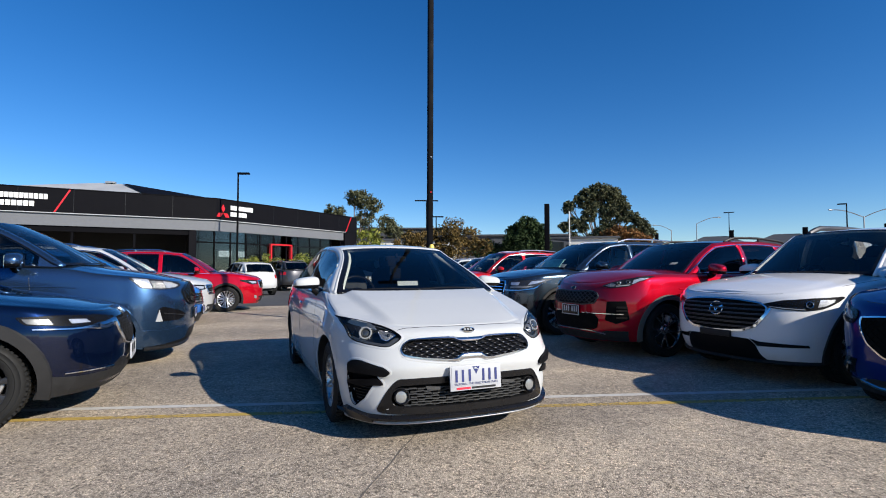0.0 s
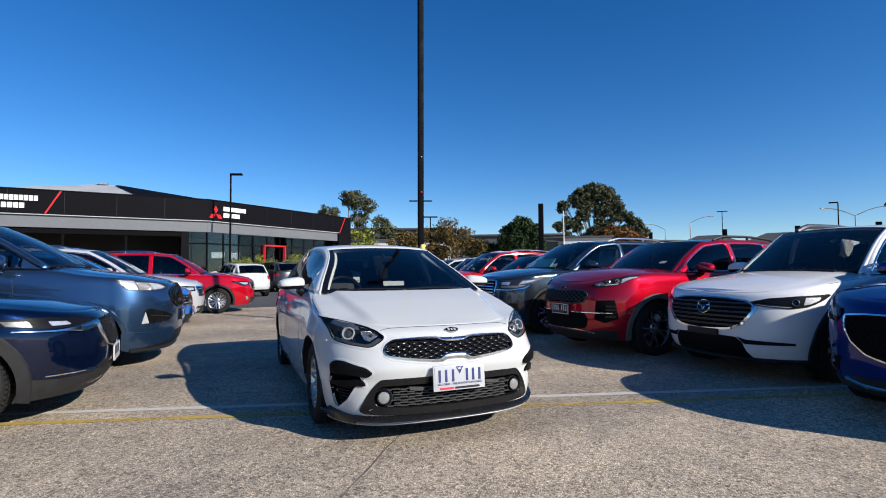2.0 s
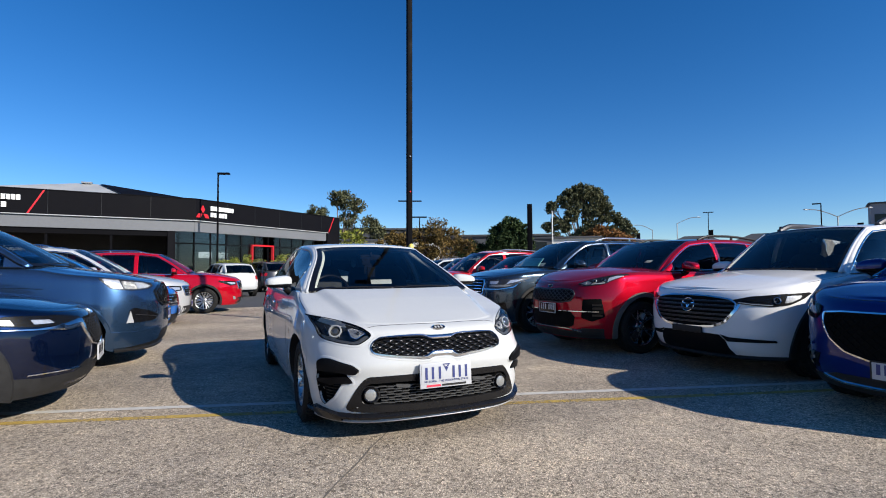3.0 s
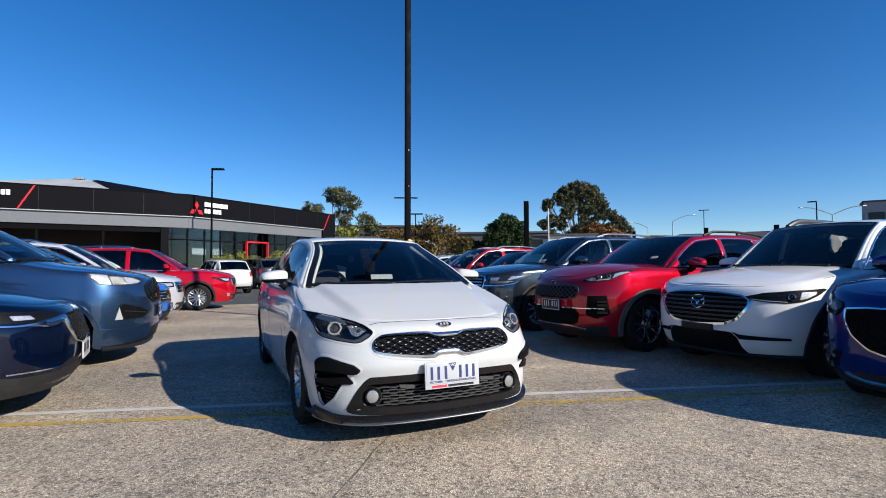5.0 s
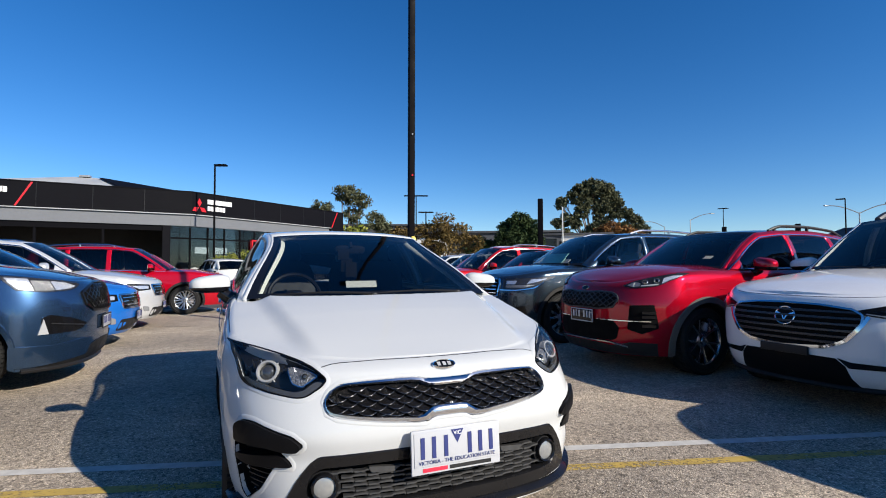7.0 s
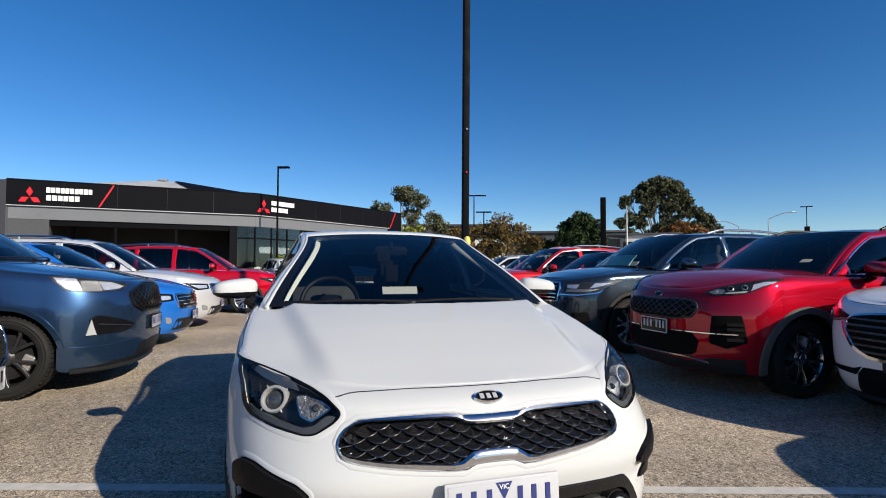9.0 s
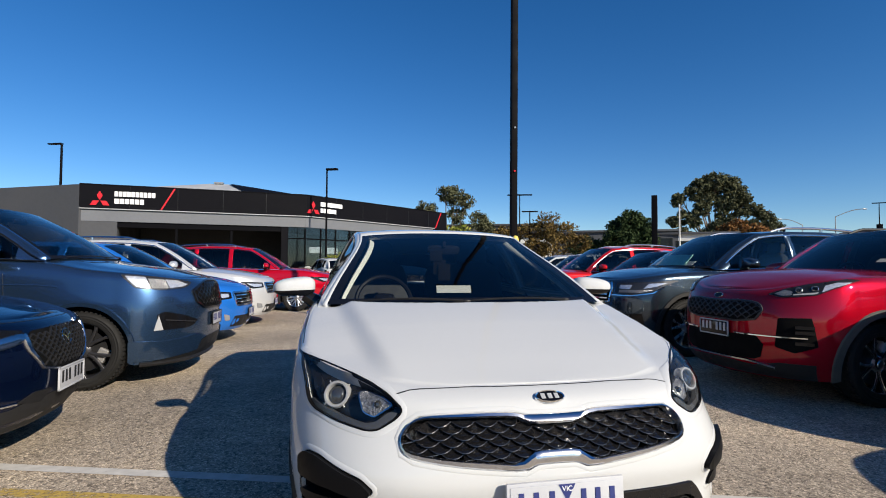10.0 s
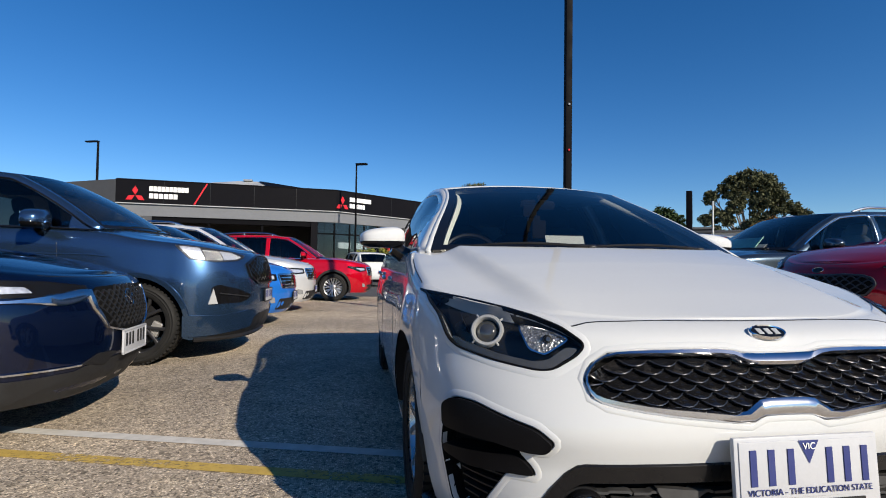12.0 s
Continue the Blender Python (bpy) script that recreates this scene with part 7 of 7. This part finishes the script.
diamonds(FA, 0.95, 4.50, 0.86)
letter_bars(FA, 1.62, 4.92, 0.27, 2.0, 10)
letter_bars(FA, 1.62, 4.52, 0.27, 1.45, 6)
diamonds(FB, 0.45, 4.52, 0.86)
letter_bars(FB, 0.98, 4.92, 0.27, 1.75, 10)
letter_bars(FB, 0.98, 4.52, 0.27, 1.25, 6)
for fr, u in ((FA, 3.86), (FB, LB - 1.45)):
    bm = bmesh.new()
    vs = [[bm.verts.new(fr @ Vector((u + a, v, zz))) for a, zz in ((0, 4.27), (0.09, 4.27), (0.75, 5.5), (0.66, 5.5))] for v in (-0.012, 0.01)]
    grid_faces(bm, vs, closed_v=True)
    bm.faces.new(vs[0])
    bmesh.ops.recalc_face_normals(bm, faces=bm.faces)
    part("red_stripe", bm, "sign_red", hall, "slanted red stripe", False)
# roof deck and the pale hipped roof behind
bm = bmesh.new()
bm.faces.new([bm.verts.new(p) for p in ((-21, 32.5, 5.4), (-14.3, 29.3, 5.4), (-2.6, 31.0, 5.4), (8.0, 39.6, 5.4), (6, 60, 5.4), (-30, 60, 5.4))])
part("roof_deck", bm, "roof_sheet", hall, "", False)
bm = bmesh.new()
base = [bm.verts.new(p) for p in ((-29.0, 42, 6.0), (3.0, 42, 6.0), (3.0, 62, 6.0), (-29.0, 62, 6.0))]
t0, t1 = bm.verts.new((-12.8, 50.7, 9.0)), bm.verts.new((-11.2, 50.7, 9.0))
for f in ((base[0], base[1], t1, t0), (base[1], base[2], t1), (base[2], base[3], t0, t1), (base[3], base[0], t0)):
    bm.faces.new(f)
hip = part("hipped_roof", bm, "roof_sheet", hall, "pale metal hipped roof", False)
bm = bmesh.new()
b0, b1, tt = Vector((-29, 42, 6)), Vector((3, 42, 6)), Vector((-11.2, 50.7, 9))
bm.faces.new([bm.verts.new(p + Vector((0, -0.03, 0.1))) for p in (tt.lerp(b1, 0.04), tt.lerp(b1, 0.75), tt.lerp(b1.lerp(b0, 0.28), 0.75), tt.lerp(b1.lerp(b0, 0.28), 0.04))])
part("solar_panel", bm, "fascia", hip, "dark panels on the roof slope", False)
slab("roof_vent", pose(0, 0, 0), -12.4, -11.6, 50.4, 51.0, 9.0, 9.15, "galv")

# lane in front of the showroom
bm = bmesh.new()
M["asphalt"] = plain("asphalt", (0.055, 0.055, 0.057), 0.9, 0, 0.25, 2.0, 0, 0.004)
rows = [[bm.verts.new((x, y, 0.005)) for x in np.linspace(-30, 30, 9)] for y in (14.3, 18.0, 24.5, 28.0)]
grid_faces(bm, rows, flip=True)
tagged(mesh_ob("road", bm, "asphalt", None, "", False), "dark asphalt lane in front of the showroom", "road", "", "structure")


# ---- poles and lamps ----
def post(name, x, y, h, w, mat, label, category, lean=(0, 0), square=True):
    p = thing(name, pose(x, y, 0), label, category)
    bm = bmesh.new()
    if square:
        box(bm, -w / 2, w / 2, -w / 2, w / 2, 0, h, w * 0.08)
    else:
        tube(bm, [(0, 0, 0), (0, 0, h * 0.5), (0, 0, h)], [w / 2, w * 0.42, w * 0.33], 10)
    for v in bm.verts:
        v.co.x += lean[0] * v.co.z
        v.co.y += lean[1] * v.co.z
    part("mast", bm, mat, p)
    return p


pole = post("light_pole", 2.11, 6.43, 10.5, 0.102, "black_post", "tall black square light pole in the yard", "pole", (0.0045, 0))
bm = bmesh.new()
box(bm, -0.16, 0.16, -0.16, 0.16, 0, 0.02, 0.004)
part("base_plate", bm, "galv", pole)
bm = bmesh.new()
blob(bm, (0.0, -0.12, 1.60), (0.055, 0.05, 0.10), 2.4, 14, 10)
part("warning_cap", bm, "yellow_cap", pole, "small yellow cap on the pole")
for z in (2.76, 3.48):
    bm = bmesh.new()
    tube(bm, [(0.0045 * z, -0.055, z), (0.0045 * z - 0.005, -0.075, z)], 0.016, 10)
    part("pole_stud", bm, "galv" if z > 3 else "sign_red", pole, "small stud on the pole")
bm = bmesh.new()
box(bm, -0.75, 0.75, -0.12, 0.12, 10.42, 10.52, 0.02, pose(0.05, 0, 0))
part("lamp_head", bm, "black_post", pole, "flat black lamp head")


def yard_lamp(x, y, h, turn=0.0, double=False, span=0.34, thick=0.14):
    p = post("lamp_post", x, y, h, thick, "black_post", "slim black yard lamp with a flat head", "lamp", (0, 0), False)
    for sg in ((1, -1) if double else (1,)):
        bm = bmesh.new()
        d = Vector((math.cos(turn), math.sin(turn), 0)) * sg
        m = Matrix.Translation(Vector((0, 0, h)) + d * (span - 0.02)) @ pose(0, 0, 0, 0, 0, math.degrees(turn))
        box(bm, -span, span, -0.14, 0.14, -0.04, 0.06, 0.02, m)
        part("lamp_head", bm, "black_post", p)
    return p


yard_lamp(-1.40, 29.4, 6.91, radians(-20))
yard_lamp(-20.8, 40.8, 10.1, radians(160), False, 0.55, 0.24)
yard_lamp(-28.7, 42.0, 8.6, radians(160), False, 0.45, 0.20)
yard_lamp(15.9, 43.6, 7.9, radians(-20), True, 0.58)
yard_lamp(15.3, 39.5, 5.9, radians(-20), True)
yard_lamp(61.5, 46.6, 8.9, radians(-50), True)
yard_lamp(48.6, 24.8, 6.9, radians(120))


def street_lamp(x, y, h, reach, turn, double=False):
    p = post("street_lamp", x, y, h - 0.9, 0.2, "galv", "galvanised street lamp with curved arms", "lamp", (0, 0), False)
    for sg in ((1, -1) if double else (1,)):
        d = Vector((math.cos(turn), math.sin(turn), 0)) * sg
        pts = [Vector((0, 0, h - 1.0)) + d * reach * t + Vector((0, 0, 1.0 * math.sin(t * math.pi / 2))) for t in np.linspace(0, 1, 8)]
        bm = bmesh.new()
        tube(bm, pts, 0.055, 6)
        part("arm", bm, "galv", p)
        bm = bmesh.new()
        blob(bm, pts[-1] + d * 0.3, (0.42, 0.16, 0.08), 2.6, 12, 8, None)
        part("lamp_head", bm, "galv", p)


street_lamp(70.0, 64.7, 8.9, 2.6, radians(150))
street_lamp(65.7, 55.6, 9.2, 3.0, radians(-30))
street_lamp(67.2, 33.4, 8.2, 3.0, radians(-40), True)

# black pylon sign, pale mast
py = thing("pylon_sign", pose(22.3, 32.3, 0), "tall narrow black pylon sign", "sign")
bm = bmesh.new()
box(bm, -0.20, 0.20, -0.55, 0.55, 0, 6.5, 0.03, pose(0, 0, 0, 0, 0, -35))
part("board", bm, "black_post", py)
bm = bmesh.new()
box(bm, -0.21, 0.21, -0.10, 0.10, 4.2, 6.3, 0, pose(0, 0, 0, 0, 0, -35))
part("sign_strip", bm, "far_dark", py, "", False)
post("flag_mast", 35.0, 46.6, 8.0, 0.2, "far_wall", "thin pale mast beside a tree", "pole", (0, 0), False)


# ---- far buildings ----
def far_building(x0, x1, y0, y1, h, mat, label, turn=0, at=(0, 0), windows=0):
    p = thing("far_building", pose(at[0], at[1], 0, 0, 0, turn), label, "building")
    bm = bmesh.new()
    box(bm, x0, x1, y0, y1, 0, h)
    part("wall", bm, mat, p, "", False)
    bm = bmesh.new()
    box(bm, x0 - 0.3, x1 + 0.3, y0 - 0.3, y1 + 0.3, h, h + 0.25, 0.05)
    part("roof", bm, "far_dark", p)
    for i in range(windows):
        w = (x1 - x0) / windows
        bm = bmesh.new()
        box(bm, x0 + w * (i + 0.15), x0 + w * (i + 0.85), y0 - 0.06, y0 + 0.02, h * 0.55, h * 0.85)
        part("window", bm, "black_gloss", p, "", False)
    return p


def hip_house(at, turn, w, d, h, rise, label):
    p = thing("house", pose(at[0], at[1], 0, 0, 0, turn), label, "house")
    bm = bmesh.new()
    box(bm, -w / 2, w / 2, -d / 2, d / 2, 0, h)
    part("wall", bm, "far_wall", p, "", False)
    bm = bmesh.new()
    bs = [bm.verts.new(v) for v in ((-w / 2 - 0.5, -d / 2 - 0.5, h), (w / 2 + 0.5, -d / 2 - 0.5, h), (w / 2 + 0.5, d / 2 + 0.5, h), (-w / 2 - 0.5, d / 2 + 0.5, h))]
    r0, r1 = bm.verts.new((-w / 2 + d / 2, 0, h + rise)), bm.verts.new((w / 2 - d / 2, 0, h + rise))
    for f in ((bs[0], bs[1], r1, r0), (bs[1], bs[2], r1), (bs[2], bs[3], r0, r1), (bs[3], bs[0], r0)):
        bm.faces.new(f)
    rf = part("roof", bm, "far_dark", p, "dark tiled hip roof", False)
    bm = bmesh.new()
    box(bm, w * 0.18, w * 0.18 + 0.8, -0.4, 0.4, h + rise * 0.4, h + rise + 1.1, 0.05)
    part("chimney", bm, "black_post", rf)


far_building(-8, 8, 0, 8, 4.6, "far_wall", "low pale workshop wall behind trees", -22, (16.0, 56.0), 4)
far_building(-7, 7, 0, 6, 6.6, "far_dark", "dark flat-roofed building behind trees", -22, (20.5, 63.0), 5)
far_building(-9, 9, 0, 6, 5.4, "far_dark", "low dark building behind a round tree", -30, (30.0, 55.0), 4)
far_building(-5, 5, 0, 5, 5.0, "far_wall", "white awning building beside a mast", -35, (38.5, 50.0), 3)
far_building(-6, 6, 0, 5, 11.4, "far_grey", "tall grey-blue block on the skyline", -60, (99.5, 39.0), 4)
for k, (x, y) in enumerate(((78, 80), (86, 69), (92, 59), (97, 49), (70, 90), (104, 38))):
    hip_house((x, y), -45 - 4 * k, 13, 9, 5.2, 2.3, "distant house with a dark hip roof")


# ---- trees ----
def tree(x, y, crowns, leaf, size, count, label, trunk=0.25, seed=1, squash=0.8, name="tree"):
    """Trunk and limbs to each crown clump; leaves scattered in the outer part of the clumps. Clumps: (dx, dy, z, radius)."""
    rng = np.random.RandomState(seed)
    t = thing(name, pose(x, y, 0), label, "tree")
    bm = bmesh.new()
    fork = Vector((0, 0, min(c[2] - c[3] for c in crowns) * 0.55 + 0.3))
    tube(bm, [(0, 0, -0.05), fork * 0.5 + Vector((0.05, 0.02, 0)), fork], [trunk, trunk * 0.8, trunk * 0.65], 9)
    for dx, dy, z, r in crowns:
        end = Vector((dx, dy, z + r * 0.2))
        mid = fork.lerp(end, 0.5) + Vector((rng.uniform(-0.2, 0.2), rng.uniform(-0.2, 0.2), 0.1 * r))
        tube(bm, [fork, mid, end], [trunk * 0.5, trunk * 0.3, trunk * 0.08], 6)
        for _ in range(4):
            v = Vector(rng.normal(size=3)).normalized() * r * 0.75
            tube(bm, [mid.lerp(end, 0.6), end + v], [trunk * 0.13, trunk * 0.03], 5)
    part("trunk", bm, "bark", t)
    vol = np.array([c[3] ** 2 for c in crowns])
    pick = rng.choice(len(crowns), count, p=vol / vol.sum())
    c = np.array(crowns)[pick]
    d = rng.normal(size=(count, 3))
    d /= np.linalg.norm(d, axis=1)[:, None]
    # uneven clumps: leaves gather round sub-centres
    sub = rng.normal(size=(len(crowns), 24, 3))
    sub /= np.linalg.norm(sub, axis=2)[:, :, None]
    sc = sub[pick, rng.randint(0, 24, count)]
    rad = c[:, 3] * rng.uniform(0.62, 1.0, count)
    pos = c[:, :3] + (sc * 0.79 + d * 0.29) * rad[:, None] * np.array([1, 1, squash])
    a = rng.normal(size=(count, 3))
    a /= np.linalg.norm(a, axis=1)[:, None]
    bb = np.cross(a, rng.normal(size=(count, 3)))
    bb /= np.linalg.norm(bb, axis=1)[:, None]
    s = size * rng.uniform(0.6, 1.3, count)[:, None]
    v = np.stack([pos - a * s, pos + bb * s * 0.45, pos + a * s, pos - bb * s * 0.45], 1).reshape(-1, 3)
    me = bpy.data.meshes.new("crown")
    me.from_pydata(v.tolist(), [], np.arange(count * 4).reshape(-1, 4).tolist())
    me.materials.append(M[leaf])
    o = new("crown", me)
    o.parent = t
    tagged(o, "", "", "", "stuff")
    return t


tree(12.4, 58.2, [(0.6, 0, 9.6, 1.7), (-0.5, 0, 9.9, 1.3), (1.9, -0.6, 9.0, 1.2), (-2.6, 1, 8.3, 1.4), (-3.6, 1.2, 7.6, 1.0), (0.8, 0, 7.4, 1.4), (3.0, -1, 6.6, 1.6), (4.2, -1.5, 5.7, 1.3), (1.4, 0, 5.4, 1.5), (-1.4, 0, 6.8, 0.9)], "gum_leaf", 0.16, 11000, "tall thin-leaved gum tree behind the showroom", 0.3, 3)
tree(9.1, 39.9, [(0, 0, 3.7, 1.4), (0.5, 0, 2.8, 1.4), (-0.8, 0, 2.6, 1.2)], "lime_leaf", 0.16, 2200, "yellow-green bushy tree beside the showroom", 0.14, 4)
tree(16.8, 38.9, [(0, 0, 4.7, 1.5), (-1.4, 0.5, 4.2, 1.2), (1.5, -0.4, 4.0, 1.3), (0.4, 0, 3.2, 1.8), (2.4, -0.8, 3.2, 1.1), (-1.2, 0.4, 2.8, 1.3), (-2.6, 1, 4.0, 1.0), (-3.6, 1.4, 3.4, 1.1)], "autumn_leaf", 0.13, 6500, "autumn tree with brown and olive leaves", 0.16, 5)
tree(13.2, 40.3, [(0, 0, 3.9, 1.1), (-0.9, 0.3, 3.3, 0.9), (0.8, -0.2, 3.1, 1.1)], "autumn_leaf", 0.13, 2600, "small autumn tree with brown leaves", 0.12, 6)
tree(26.0, 41.7, [(0, 0, 5.4, 1.35), (-0.8, 0.3, 4.8, 1.3), (0.9, -0.4, 4.9, 1.3), (-1.3, 0.4, 3.8, 1.3), (1.4, -0.5, 3.8, 1.3), (0, 0, 3.4, 1.7)], "dark_leaf", 0.17, 13000, "dense dark green round tree", 0.2, 7, 0.95)
tree(22.9, 43.5, [(0, 0, 3.4, 1.2), (-1.2, 0.5, 3.0, 1.0), (1.2, 0, 3.2, 1.1)], "dark_leaf", 0.16, 3000, "low dark green shrub tree", 0.14, 8)
tree(46.4, 54.8, [(0, -0.0, 12.3, 1.6), (-1.3, 0.7, 11.8, 1.5), (1.3, -0.7, 11.9, 1.5), (-2.3, 1.1, 10.8, 1.4), (2.3, -1.2, 10.8, 1.2), (0.3, -0.1, 10.8, 1.6), (2.9, -1.5, 9.7, 1.1), (-1.2, 0.6, 10.0, 1.3), (1.6, -0.8, 9.6, 1.4), (3.8, -1.9, 8.5, 1.1), (4.8, -2.4, 7.8, 1.1), (5.3, -2.6, 7.2, 1.0), (2.8, -1.4, 8.3, 1.3), (-3.9, 1.9, 10.1, 1.0), (-4.2, 2.1, 9.6, 0.8), (-3.4, 1.7, 7.6, 1.3), (-4.6, 2.3, 7.1, 1.0), (-2.4, 1.2, 7.0, 1.1), (0.4, -0.2, 8.2, 1.0), (1.2, -0.6, 7.0, 1.3), (3.6, -1.8, 6.4, 1.3), (-1.5, 0.7, 8.6, 1.4), (0.2, 0, 6.2, 1.5), (-0.8, 0.4, 5.2, 1.4), (2.2, -1.1, 5.4, 1.4), (5.8, -2.9, 6.2, 1.2), (4.8, -2.4, 5.4, 1.2), (-3.4, 1.7, 5.6, 1.2), (0.9, -0.4, 9.4, 1.4)], "gum_leaf", 0.16, 60000, "large spreading gum tree on the skyline", 0.34, 9)
tree(44.2, 49.2, [(0, 0, 5.6, 1.7), (-1.8, 1, 5.0, 1.4), (1.8, -1, 5.2, 1.5), (3.2, -1.8, 4.6, 1.3), (-3.2, 1.6, 4.2, 1.3)], "rust_leaf", 0.2, 4200, "rust-brown autumn tree below a gum tree", 0.2, 10)
tree(0.0, 28.9, [(0, 0, 1.5, 0.85), (0.9, -0.2, 1.3, 0.75), (-0.9, 0.2, 1.3, 0.75), (0.2, 0, 0.7, 0.9)], "lime_leaf", 0.055, 7000, "rounded lime-green garden bush", 0.05, 11, 0.8, "bush")
tree(2.2, 28.0, [(0, 0, 1.7, 0.6), (0.6, 0, 1.5, 0.5), (-0.5, 0, 1.4, 0.5), (0.2, 0, 0.9, 0.6)], "lime_leaf", 0.08, 1500, "loose yellow-green shrub by the entry", 0.05, 12, 0.9, "bush")
